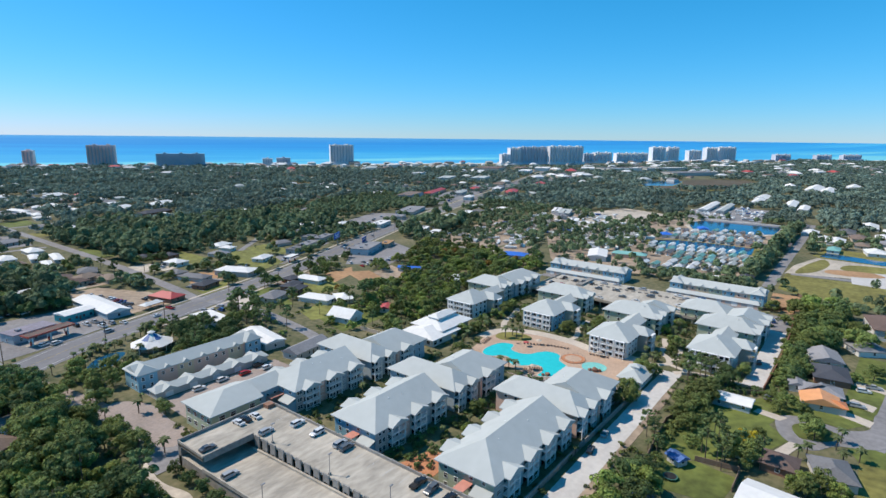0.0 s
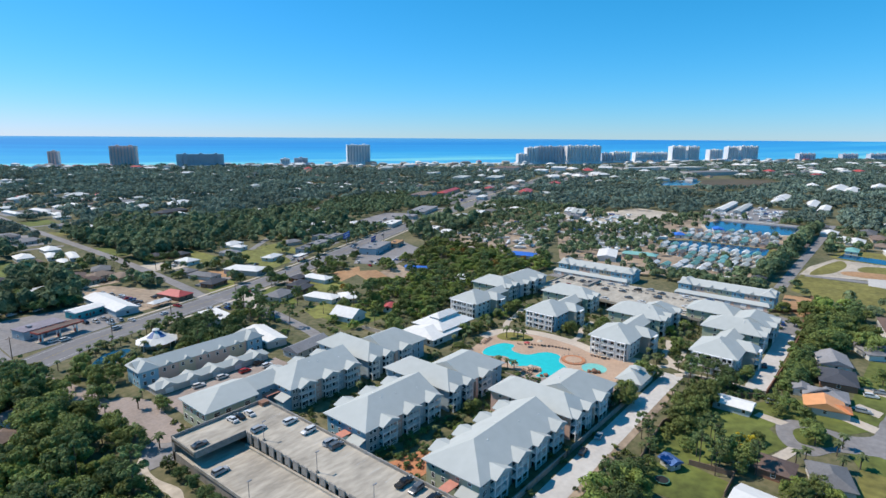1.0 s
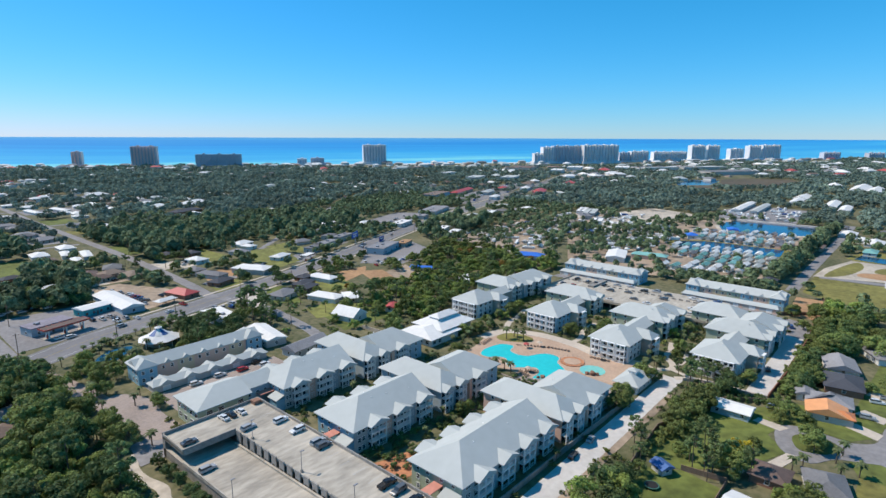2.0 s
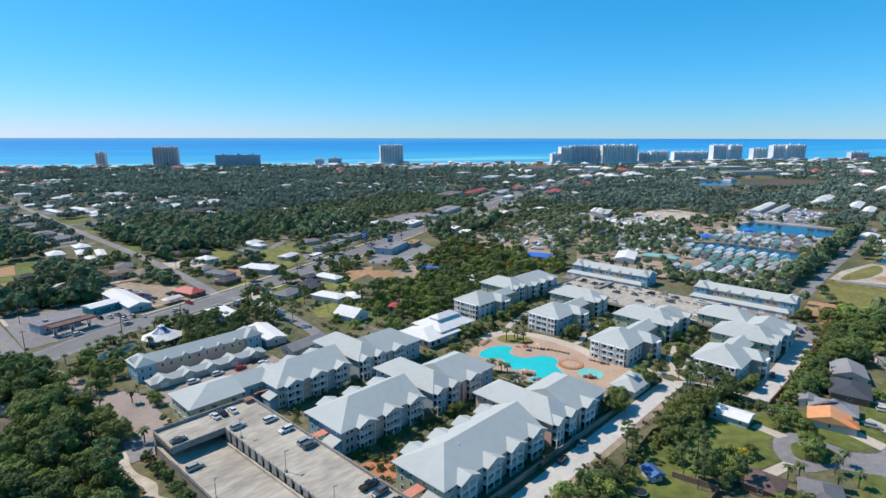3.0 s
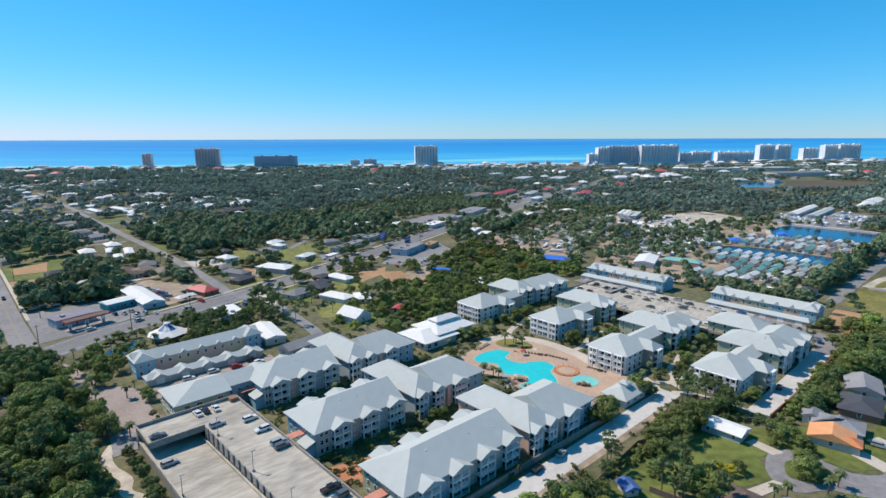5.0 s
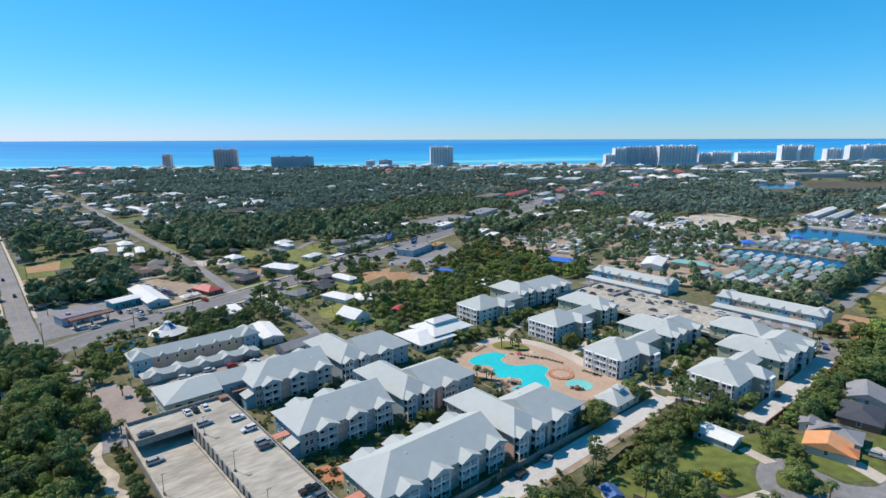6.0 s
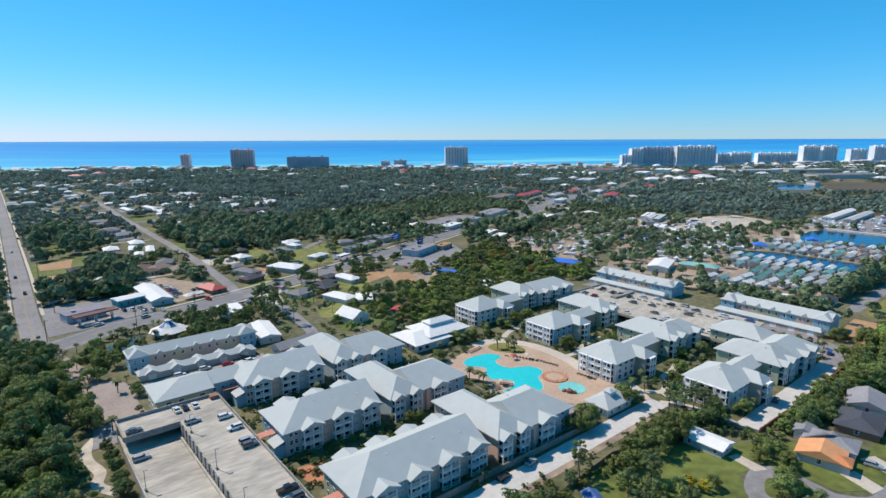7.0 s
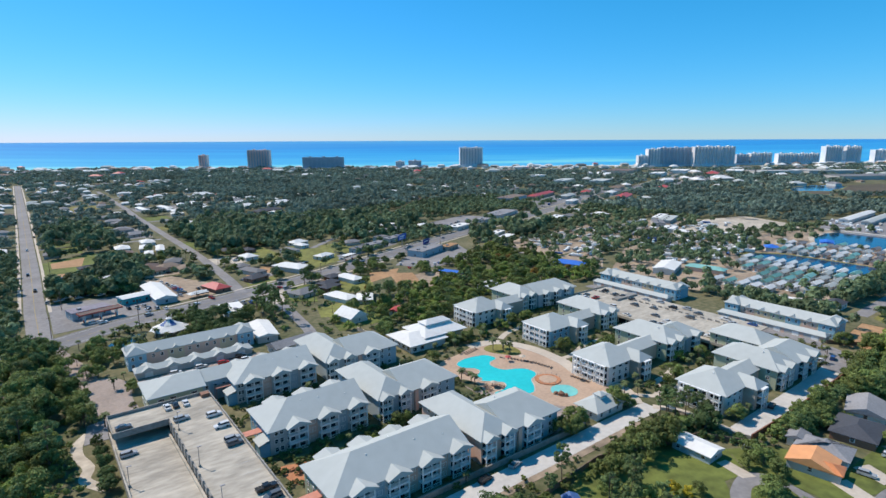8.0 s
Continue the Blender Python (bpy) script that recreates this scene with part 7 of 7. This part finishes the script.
park("320,350 330,352 338,356 345,345 335,340 410,432 420,436 430,440 440,446 452,452 460,458 480,466 476,356 488,362 500,368 512,374 524,380", 20, 0.12)
park("180,331 184,334 188,338 176,336 224,356 228,361 256,355 263,361 290,374 298,378 306,381 314,385 216,296 224,299 236,304 182,298 186,296 135,390 140,392 148,394 186,402 190,408 184,412", 20, 0.12)
park("239.5,-4.5 256,-6 262,-9 280,-12 226,21.5 176,22", -80, 0.1, True)
park("330,34 322,36 262,30.5", 10, 0.2, True)


# ---- planting: near woods tree by tree ----
def wood(poly, step, density, seed, mix, scale=(0.8, 1.15), over_lawn=False):
    r = random.Random(seed)
    kinds, weights = zip(*mix)
    for x, y in zip(*spread(poly, step, density, seed, ignore_clear=over_lawn)):
        plant(r.choices(kinds, weights)[0], x, y, r.uniform(*scale))


def mesh_arrays(me):
    co = np.empty(len(me.vertices) * 3)
    me.vertices.foreach_get("co", co)
    sizes = np.empty(len(me.polygons), int)
    me.polygons.foreach_get("loop_total", sizes)
    loops = np.empty(len(me.loops), int)
    me.loops.foreach_get("vertex_index", loops)
    return co.reshape(-1, 3), sizes, loops


def thicket(poly, step, density, seed, mix, scale, label, margin=2.0, over_lawn=False):
    """A dense wood whose trees nobody could count: crowns and trunks joined into one object."""
    r = random.Random(seed)
    kinds, weights = zip(*mix)
    cos, sizes, loops, mats, slots, base = [], [], [], [], [], 0
    cache = {}
    for x, y in zip(*spread(poly, step, density, seed, margin, over_lawn)):
        src = r.choice(KINDS[r.choices(kinds, weights)[0]])
        k, a = r.uniform(*scale), r.uniform(0, 6.28)
        turn = np.array([[math.cos(a), math.sin(a), 0], [-math.sin(a), math.cos(a), 0], [0, 0, 1]]) * k
        for child in src.children:
            if child.data.name not in cache:
                cache[child.data.name] = mesh_arrays(child.data)
            co, sz, lo = cache[child.data.name]
            m = child.data.materials[0]
            if m not in slots:
                slots.append(m)
            cos.append(co @ turn + np.array([x, y, 0]))
            sizes.append(sz)
            loops.append(lo + base)
            mats.append(np.full(len(sz), slots.index(m)))
            base += len(co)
    if not cos:
        return
    co, sz, lo, mi = np.concatenate(cos), np.concatenate(sizes), np.concatenate(loops), np.concatenate(mats)
    me = bpy.data.meshes.new("thicket")
    me.vertices.add(len(co))
    me.vertices.foreach_set("co", co.ravel())
    me.loops.add(len(lo))
    me.loops.foreach_set("vertex_index", lo)
    me.polygons.add(len(sz))
    me.polygons.foreach_set("loop_start", np.concatenate([[0], np.cumsum(sz)[:-1]]))
    for m in slots:
        me.materials.append(m)
    me.polygons.foreach_set("material_index", mi)
    me.update(calc_edges=True)
    tagged(new("thicket", me), label, "woods", kind="stuff")


MIXED = (("broadleaf", 6), ("bright", 2), ("pine", 2), ("rust", 0.25))
wood([(26, 112), (54, 112), (53, 150), (55, 160), (57, 172), (57, 214), (34, 214), (26, 175)], 6.2, 0.97, 1, (("broadleaf", 4), ("bright", 5), ("oak", 1.2), ("rust", 0.3), ("pine", 1)), (0.95, 1.4))
wood([(64.5, 112), (67.5, 112), (67.5, 150), (65, 150), (66, 138), (65, 128)], 5.0, 0.8, 41, (("oak", 1),), (0.5, 0.75), True)
wood([(58, 164), (66, 166), (64.5, 205), (60, 216)], 5.0, 0.85, 43, (("broadleaf", 5), ("palm", 2)), (0.75, 1.1))
wood([(64, 206), (78, 210), (82, 222), (72, 232), (64, 224)], 5.5, 0.85, 42, (("broadleaf", 5), ("palm", 2)), (0.8, 1.1))
thicket([(30, 212), (55, 214), (53, 258), (36, 262), (28, 240)], 6.5, 0.9, 2, (("oak", 5), ("pine", 3)), (1.0, 1.4), "tall dark oaks and pines beside the road")
wood([(66, 218), (84, 222), (136, 222), (136, 232), (96, 244), (70, 236)], 7.5, 0.5, 3, (("broadleaf", 5), ("palm", 4)), (0.6, 0.95))
thicket([(140, 222), (150, 252), (176, 276), (184, 262), (164, 236), (150, 216)], 7.5, 0.7, 4, (("pine", 5), ("broadleaf", 3)), (0.8, 1.1), "mixed green wood of oaks, pines and palms")
wood([(300, 21), (316, 21), (352, 16), (352, 4), (300, 8)], 6.8, 0.95, 8, (("broadleaf", 6), ("bright", 1.5)), (1.05, 1.5))
for seed, poly in ((6, [(206, 176), (232, 184), (268, 196), (262, 250), (236, 244), (214, 236), (210, 200)]), (62, [(268, 196), (330, 196), (330, 250), (262, 250)]), (63, [(330, 196), (380, 186), (390, 250), (330, 250)]),
                   (64, [(262, 250), (330, 250), (330, 300), (276, 282)]), (65, [(330, 250), (390, 250), (386, 320), (330, 300)])):
    thicket(poly, 6.6, 0.9 if seed < 64 else 0.7, seed, (("broadleaf", 4), ("bright", 8), ("pine", 2), ("rust", 0.3)), (0.85, 1.3), "mixed green wood of oaks, pines and palms")
thicket([(352, 40), (380, 14), (380, -30), (318, -30), (318, -2), (352, 4)], 8, 0.7, 12, MIXED, (0.8, 1.2), "mixed green wood of oaks, pines and palms")
thicket([(150, 20), (196, 12), (196, -30), (150, -30)], 11, 0.5, 14, (("broadleaf", 4), ("bright", 1)), (0.7, 1.0), "mixed green wood of oaks, pines and palms")
thicket([(236, 16), (310, 10), (310, -25), (220, -25)], 12, 0.5, 15, (("broadleaf", 4), ("bright", 1)), (0.7, 1.0), "mixed green wood of oaks, pines and palms")

thicket([(136, 232), (150, 262), (168, 286), (182, 292), (190, 258), (176, 236), (156, 218), (150, 226)], 8.5, 0.6, 16, (("pine", 4), ("broadleaf", 4), ("palm", 1)), (0.85, 1.25), "tall pines and oaks between small houses", 1.0, True)
thicket([(176, 196), (186, 236), (214, 262), (232, 262), (214, 200), (206, 176), (190, 176)], 7.5, 0.55, 17, MIXED, (0.7, 1.1), "garden trees and shrubs round white houses", 1.0, True)
thicket([(166, 296), (260, 330), (280, 320), (262, 292), (214, 262), (190, 262)], 7.5, 0.65, 18, MIXED, (0.6, 1.05), "trees between the houses near the highway", 1.0)
thicket([(64, 226), (80, 236), (104, 262), (134, 276), (134, 284), (100, 276), (60, 250)], 6.0, 0.75, 19, (("palm", 5), ("broadleaf", 2)), (0.55, 0.9), "palms and shrubs round the pond")
thicket([(120, 345), (156, 345), (156, 310), (140, 312), (128, 330)], 9.0, 0.35, 20, MIXED, (0.6, 0.95), "yard trees behind the workshop")
thicket([(112, 226), (136, 226), (140, 246), (134, 262), (118, 256)], 6.5, 0.85, 56, (("oak", 5), ("pine", 2)), (0.9, 1.2), "big dark oaks beside the lane", 1.0, True)
thicket([(150, 250), (168, 250), (170, 274), (152, 272)], 6.5, 0.6, 57, (("pine", 1),), (1.0, 1.35), "clump of tall pines by the highway", 1.0, True)
thicket([(240, 19), (262, 19), (296, 19), (296, 8), (262, 12)], 4.5, 0.95, 58, (("oak", 4), ("broadleaf", 3), ("pine", 2)), (0.7, 0.95), "dark hedge trees behind the garden wall", 0.5, True)
thicket([(296, 20), (316, 20), (352, 14), (352, 4), (300, 6)], 5.4, 0.95, 59, (("oak", 6), ("broadleaf", 2), ("pine", 2)), (1.0, 1.4), "tall dark oaks behind the garden wall", 0.5, True)
for seed, poly, step, dens, mix in ((80, [(168, 308), (232, 330), (300, 362), (300, 450), (172, 462)], 8.0, 0.42, (("broadleaf", 4), ("oak", 3), ("pine", 2), ("palm", 2))), (81, [(172, 262), (214, 262), (262, 296), (300, 330), (262, 324), (178, 296)], 7.0, 0.5, (("oak", 4), ("broadleaf", 3), ("pine", 2), ("palm", 1))),
                                    (82, [(60, 346), (112, 346), (130, 400), (60, 405)], 7.0, 0.5, (("oak", 4), ("broadleaf", 4))), (83, [(122, 345), (158, 345), (162, 470), (120, 470)], 8.0, 0.42, (("oak", 4), ("broadleaf", 3), ("pine", 2))), (84, [(20, 262), (46, 268), (46, 470), (20, 470)], 8.5, 0.5, (("oak", 4), ("pine", 2)))):
    thicket(poly, step, dens, seed, mix, (0.6, 1.05), "yard trees, palms and oaks among the houses", 0.8)
# tall oaks along the entrance road and round its court
for x, y, k in ((51, 231, 1.5), (58, 241, 1.2), (53, 208, 1.5), (47, 204, 1.5), (54, 250, 1.3), (57, 224, 1.2), (46, 217, 1.6), (47, 193, 1.5), (57, 213, 1.2), (50, 199, 1.4), (43, 183, 1.5), (46, 171, 1.4), (52, 186, 1.4),
                (68, 211, 0.8), (72, 211, 0.75), (74, 231, 0.95), (79, 222, 0.9), (72, 238, 0.85), (87, 228, 0.8), (66, 229, 0.7), (84, 236, 0.8), (61, 197, 0.9), (61, 222, 0.9), (92, 233, 0.7)):
    plant("broadleaf", x, y, k)
thicket([(62, 224), (84, 224), (138, 224), (140, 240), (112, 262), (134, 280), (100, 272), (62, 252)], 4.2, 0.5, 61, (("shrub", 5), ("palm", 0.6)), (0.8, 1.6), "shrubs and low palms round the pond", 1.0)
for x, y, k in ((50, 228, 1.3), (54, 237, 1.2), (48, 212, 1.3), (53, 221, 1.2), (45, 226, 1.3), (44, 238, 1.2), (57, 232, 1.1)):
    plant("pine", x, y, k)
for seed, poly in enumerate(([(104, 129), (186, 129), (186, 150), (104, 150)], [(104, 87), (190, 88), (190, 109), (104, 109)], [(108, 64.5), (198, 63.5), (198, 68), (108, 68)], [(238, 97), (280, 98), (280, 117), (240, 117)], [(238, 56), (280, 56), (268, 75), (240, 74)], [(245, 140), (270, 140), (270, 160), (245, 158)])):
    thicket(poly, 3.0, 0.62 if seed != 2 else 0.25, 70 + seed, (("bush", 6), ("shrub", 1.5), ("palm", 0.35)), (0.5, 1.0), "dense garden shrubs and palms in a court", 0.2, True)
thicket([(77.6, 157), (80.6, 157), (80.6, 176), (77.6, 176)], 2.0, 0.9, 67, (("shrub", 4), ("bush", 2), ("palm", 0.8)), (0.5, 0.85), "shrubs and palms along the office wall", 0.1, True)
# courts between the condominiums: palms and shrubs
for poly, dens, seed in (([(124, 134), (186, 140), (186, 147), (124, 146)], 0.28, 21), ([(124, 92), (150, 93), (192, 97), (190, 105), (124, 104)], 0.32, 22),
                         ([(188, 137), (200, 152), (232, 156), (232, 144), (214, 146), (196, 140)], 0.8, 24),
                         ([(222, 55), (236, 56), (236, 70), (262, 72), (262, 58), (228, 56)], 0.75, 25), ([(238, 96), (270, 104), (280, 118), (240, 117)], 0.8, 26),
                         ([(240, 139), (262, 140), (270, 160), (258, 156), (236, 156)], 0.8, 27), ([(228, 97), (242, 98), (242, 117), (236, 117)], 0.8, 28), ([(186, 68), (206, 72), (198, 88), (191, 96)], 0.75, 29),
                         ([(77, 206), (84, 196), (83, 168), (81, 168), (81, 190)], 0.9, 30), ([(222, 118), (229, 122), (228, 138), (214, 141)], 0.7, 31), ([(262, 56), (280, 66), (296, 74), (280, 76), (262, 72)], 0.8, 32)):
    wood(poly, 4.6, dens, seed, (("palm", 4), ("broadleaf", 3), ("bright", 0.8)), (0.6, 0.95))
for x, y in ((66, 172), (64, 174), (66.5, 169), (69, 161.5), (75.5, 193), (62.5, 168), (66, 196), (68, 214), (60, 232), (82, 238), (88, 241), (100, 246), (104, 240), (96, 262), (90, 262), (86, 260), (110, 268), (114, 270), (118, 274), (112, 262), (188.5, 108.8), (190, 113), (187.5, 116), (222, 128), (225, 132), (220, 133), (224, 126)):
    plant("palm", x, y, TREE_RND.uniform(0.85, 1.15))
# single garden trees between the service road, the cottage and the street
for kind, spots in (("golden", ((187.2, 24.0, 1.0), (189.6, 21.6, 0.8))), ("bright", ((131, 46, 1.65), (140, 41, 1.5), (124, 45, 1.6), (146, 45.5, 0.9), (167, 7, 1.15), (168, -2, 1.0))),
                    ("oak", ((141, 46, 1.05), (149, 43, 0.85), (133, 40, 1.0), (221, 62, 0.6), (193, 63, 0.6), (65.6, 148, 0.5), (65.8, 141, 0.52), (65.6, 134, 0.5), (65.8, 127, 0.55), (65.4, 120, 0.55))),
                    ("broadleaf", ((197, 39, 1.1), (190, 43, 1.0), (184, 40, 0.9), (202, 47, 0.8), (176, 26, 1.0), (171, 22, 0.9), (177, 20, 0.95), (174, 36, 0.7),
                                   (193, 20.5, 0.55), (203, 6, 1.05), (209, 8, 0.9), (222, 16, 0.85), (219, 11, 0.8), (225, 21, 0.75), (217, 18, 0.6), (241, 20, 0.75), (248, 19.5, 0.85), (255, 19, 0.9), (261, 20, 0.9), (272, 20, 0.95), (278, 22, 0.8),
                                   (211, 40, 0.75), (205, 43.5, 0.7), (221, 41, 0.65), (198, 45, 0.8), (242, 33.5, 0.95), (221, 67, 0.95), (191, 63, 1.05), (195, 64.5, 1.0), (187, 63.5, 0.8), (217, 63, 0.85), (272, -9, 0.9), (265, -3, 0.7), (156, 42, 0.6))),
                    ("pine", ((227, 50.5, 1.0), (224.5, 46, 0.95), (229.5, 45, 1.0), (222, 50, 0.9), (231, 40, 0.9), (168, 31, 0.85), (179, 31, 0.9), (165, 26, 0.8), (173, 17, 0.85), (175, 29, 0.95), (170, 26, 0.9), (181, 24, 0.8), (167, 46, 0.85), (171, 49.5, 0.8), (158, 42.5, 0.75), (169, 28, 0.8), (181, 34, 0.8), (230, 51.5, 0.85), (235, 44, 0.85), (233, 57, 0.8), (238, 48.5, 0.75), (172, 33, 0.8))),
                    ("palm", ((186, 9, 1.0), (190, 7, 1.0), (191, -2, 1.0), (196, -6, 1.0), (169, 3, 1.0), (206, -1, 1.0), (200, 0, 0.9), (245, 32.5, 0.9), (249, 33, 0.8), (236, 68, 0.9), (240, 72, 0.9), (229, 69, 1.0), (233, 66, 0.8)))):
    for x, y, k in spots:
        plant(kind, x, y, k)
for x, y, k in ((352, 20, 2.2), (344, 16, 2.0), (360, 10, 2.0), (350, 8, 1.8), (331, 29, 0.8), (323, 20, 1.4), (310, 18, 1.35), (356, 27, 1.2), (300, 13, 1.4), (296, 14, 1.3), (319, 8, 1.5), (312, -1, 1.3), (307, -6, 1.2), (345, 24, 1.3), (366, 22, 1.3)):
    plant("bright" if k > 1.7 else "broadleaf", x, y, k)
thicket([(158, 46), (196, 46), (224, 38), (226, 33), (218, 36), (196, 43), (158, 43)], 3.2, 0.85, 60, (("shrub", 5), ("broadleaf", 0.6)), (0.8, 1.4), "dense vines and shrubs along the old fence", 0.3, True)
thicket([(102, 50), (345, 30), (345, 64), (298, 64), (298, 162), (300, 196), (186, 196), (102, 176)], 3.4, 0.45, 51, (("bush", 4), ("shrub", 2), ("palm", 0.4)), (0.55, 1.05), "garden shrubs and small palms round the condominiums", 0.6)
thicket([(140, 196), (186, 196), (214, 262), (176, 292), (136, 262)], 4.5, 0.35, 52, (("shrub", 4),), (0.9, 1.5), "garden shrubs round small houses", 1.0)
thicket([(222, 51), (229.5, 51), (231.5, 46), (231.5, 26), (227, 25), (221, 38)], 2.6, 0.95, 66, (("bush", 4), ("oak", 0.4)), (0.8, 1.2), "dark dense hedge below the low garden wall", 0.2, True)
thicket([(145, 44), (232, 22), (232, 20), (215, 24), (182, 46), (146, 41)], 3.0, 0.8, 53, (("shrub", 4),), (1.0, 1.6), "overgrown hedge along the wooden fence", 0.5)
thicket([(232, 24), (350, 26), (352, 4), (300, 6), (236, 14)], 3.6, 0.7, 54, (("shrub", 4),), (1.0, 1.7), "undergrowth behind the garden wall", 0.5)
thicket([(26, 112), (60, 112), (59, 214), (26, 214)], 4.5, 0.6, 55, (("shrub", 4),), (1.0, 1.8), "undergrowth below the near trees", 0.5)


# ---- far woods, one joined mass of small crowns ----
def far_wood(name, polys, step, density, seed, quads, size, height, material, label, margin=3.0, gaps=0.0):
    r = np.random.RandomState(seed)
    xs, ys = [], []
    for k, (poly, dens) in enumerate(polys):
        x, y = spread(poly, step, dens * density, seed + k, margin, gaps=0.0 if dens >= 0.9 else gaps)
        xs.append(x)
        ys.append(y)
    x, y = np.concatenate(xs), np.concatenate(ys)
    n = len(x)
    tall = r.uniform(0.65, 1.15, n) * height * np.where(r.uniform(0, 1, n) < 0.2, 1.3, 1.0)
    wide = r.uniform(0.75, 1.2, n) * size
    # leaf sprays on a dome, tilted outwards
    d = r.normal(0, 1, (n, quads, 3))
    d[..., 2] = np.abs(d[..., 2]) * 0.9 - 0.25
    d /= np.linalg.norm(d, axis=2)[..., None]
    rad = wide[:, None] * r.uniform(0.6, 1.1, (n, quads))
    c = np.empty((n, quads, 3))
    c[..., 0] = x[:, None] + d[..., 0] * rad
    c[..., 1] = y[:, None] + d[..., 1] * rad
    c[..., 2] = tall[:, None] * 0.62 + d[..., 2] * tall[:, None] * 0.40
    nrm = d + r.normal(0, 0.28, d.shape)
    nrm /= np.linalg.norm(nrm, axis=2)[..., None]
    t = np.cross(nrm, r.normal(0, 1, d.shape))
    t /= np.linalg.norm(t, axis=2)[..., None]
    b = np.cross(nrm, t)
    s = (wide[:, None, None] * r.uniform(0.26, 0.56, (n, quads, 1)))
    corners = np.stack([c - t * s - b * s * 0.5, c + t * s - b * s * 0.4, c + b * s + t * s * r.uniform(-0.5, 0.5, (n, quads, 1))], 2).reshape(-1, 3)
    me = bpy.data.meshes.new(name)
    m = n * quads
    me.vertices.add(3 * m)
    me.vertices.foreach_set("co", corners.ravel())
    me.loops.add(3 * m)
    me.loops.foreach_set("vertex_index", np.arange(3 * m))
    me.polygons.add(m)
    me.polygons.foreach_set("loop_start", np.arange(m) * 3)
    me.update(calc_edges=True)
    me.materials.append(material)
    return tagged(new(name, me), label, "woods", kind="stuff")


NEAR_BELT = [(-60, 262), (52, 264), (52, 560), (-60, 560)]
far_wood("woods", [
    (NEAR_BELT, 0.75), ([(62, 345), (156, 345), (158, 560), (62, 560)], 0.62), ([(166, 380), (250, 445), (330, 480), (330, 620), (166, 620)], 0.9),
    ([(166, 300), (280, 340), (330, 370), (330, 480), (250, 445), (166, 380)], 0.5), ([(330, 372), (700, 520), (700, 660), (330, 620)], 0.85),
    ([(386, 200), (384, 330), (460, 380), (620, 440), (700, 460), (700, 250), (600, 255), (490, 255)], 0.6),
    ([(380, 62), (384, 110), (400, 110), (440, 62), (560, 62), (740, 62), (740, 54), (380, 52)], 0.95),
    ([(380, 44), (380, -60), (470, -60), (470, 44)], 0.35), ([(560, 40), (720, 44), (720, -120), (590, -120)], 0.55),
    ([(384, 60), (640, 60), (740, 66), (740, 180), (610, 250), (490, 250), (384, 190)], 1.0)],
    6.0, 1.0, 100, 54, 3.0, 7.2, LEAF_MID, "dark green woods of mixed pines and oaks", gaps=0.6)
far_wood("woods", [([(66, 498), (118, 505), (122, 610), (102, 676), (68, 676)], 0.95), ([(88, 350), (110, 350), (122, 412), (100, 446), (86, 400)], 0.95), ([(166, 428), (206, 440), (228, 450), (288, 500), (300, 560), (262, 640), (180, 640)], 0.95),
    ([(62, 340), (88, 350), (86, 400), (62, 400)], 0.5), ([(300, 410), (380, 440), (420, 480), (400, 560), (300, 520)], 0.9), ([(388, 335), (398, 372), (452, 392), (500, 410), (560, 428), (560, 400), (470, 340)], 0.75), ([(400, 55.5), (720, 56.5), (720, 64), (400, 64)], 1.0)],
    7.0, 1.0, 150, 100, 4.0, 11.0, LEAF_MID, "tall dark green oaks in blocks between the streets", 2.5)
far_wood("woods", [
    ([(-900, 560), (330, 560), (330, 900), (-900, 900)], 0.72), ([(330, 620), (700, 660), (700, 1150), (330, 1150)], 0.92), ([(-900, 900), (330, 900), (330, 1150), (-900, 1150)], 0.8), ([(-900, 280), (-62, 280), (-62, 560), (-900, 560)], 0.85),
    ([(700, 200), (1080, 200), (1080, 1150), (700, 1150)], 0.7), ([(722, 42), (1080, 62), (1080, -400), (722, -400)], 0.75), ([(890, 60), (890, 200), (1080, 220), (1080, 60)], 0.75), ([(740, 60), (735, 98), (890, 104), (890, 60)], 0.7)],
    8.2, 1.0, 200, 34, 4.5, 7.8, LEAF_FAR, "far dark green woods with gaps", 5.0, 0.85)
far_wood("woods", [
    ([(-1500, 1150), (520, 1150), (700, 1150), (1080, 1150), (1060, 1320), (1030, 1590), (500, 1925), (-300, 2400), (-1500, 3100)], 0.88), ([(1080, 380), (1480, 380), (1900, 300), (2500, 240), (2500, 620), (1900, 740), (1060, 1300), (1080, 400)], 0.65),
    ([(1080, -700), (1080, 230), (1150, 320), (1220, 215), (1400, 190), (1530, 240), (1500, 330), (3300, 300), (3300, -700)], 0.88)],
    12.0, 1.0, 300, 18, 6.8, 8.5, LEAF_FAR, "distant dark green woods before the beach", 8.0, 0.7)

# templates that stand nowhere
for kind in KINDS.values():
    for tree in kind:
        if tree.name not in USED:
            for child in list(tree.children):
                bpy.data.objects.remove(child)
            bpy.data.objects.remove(tree)
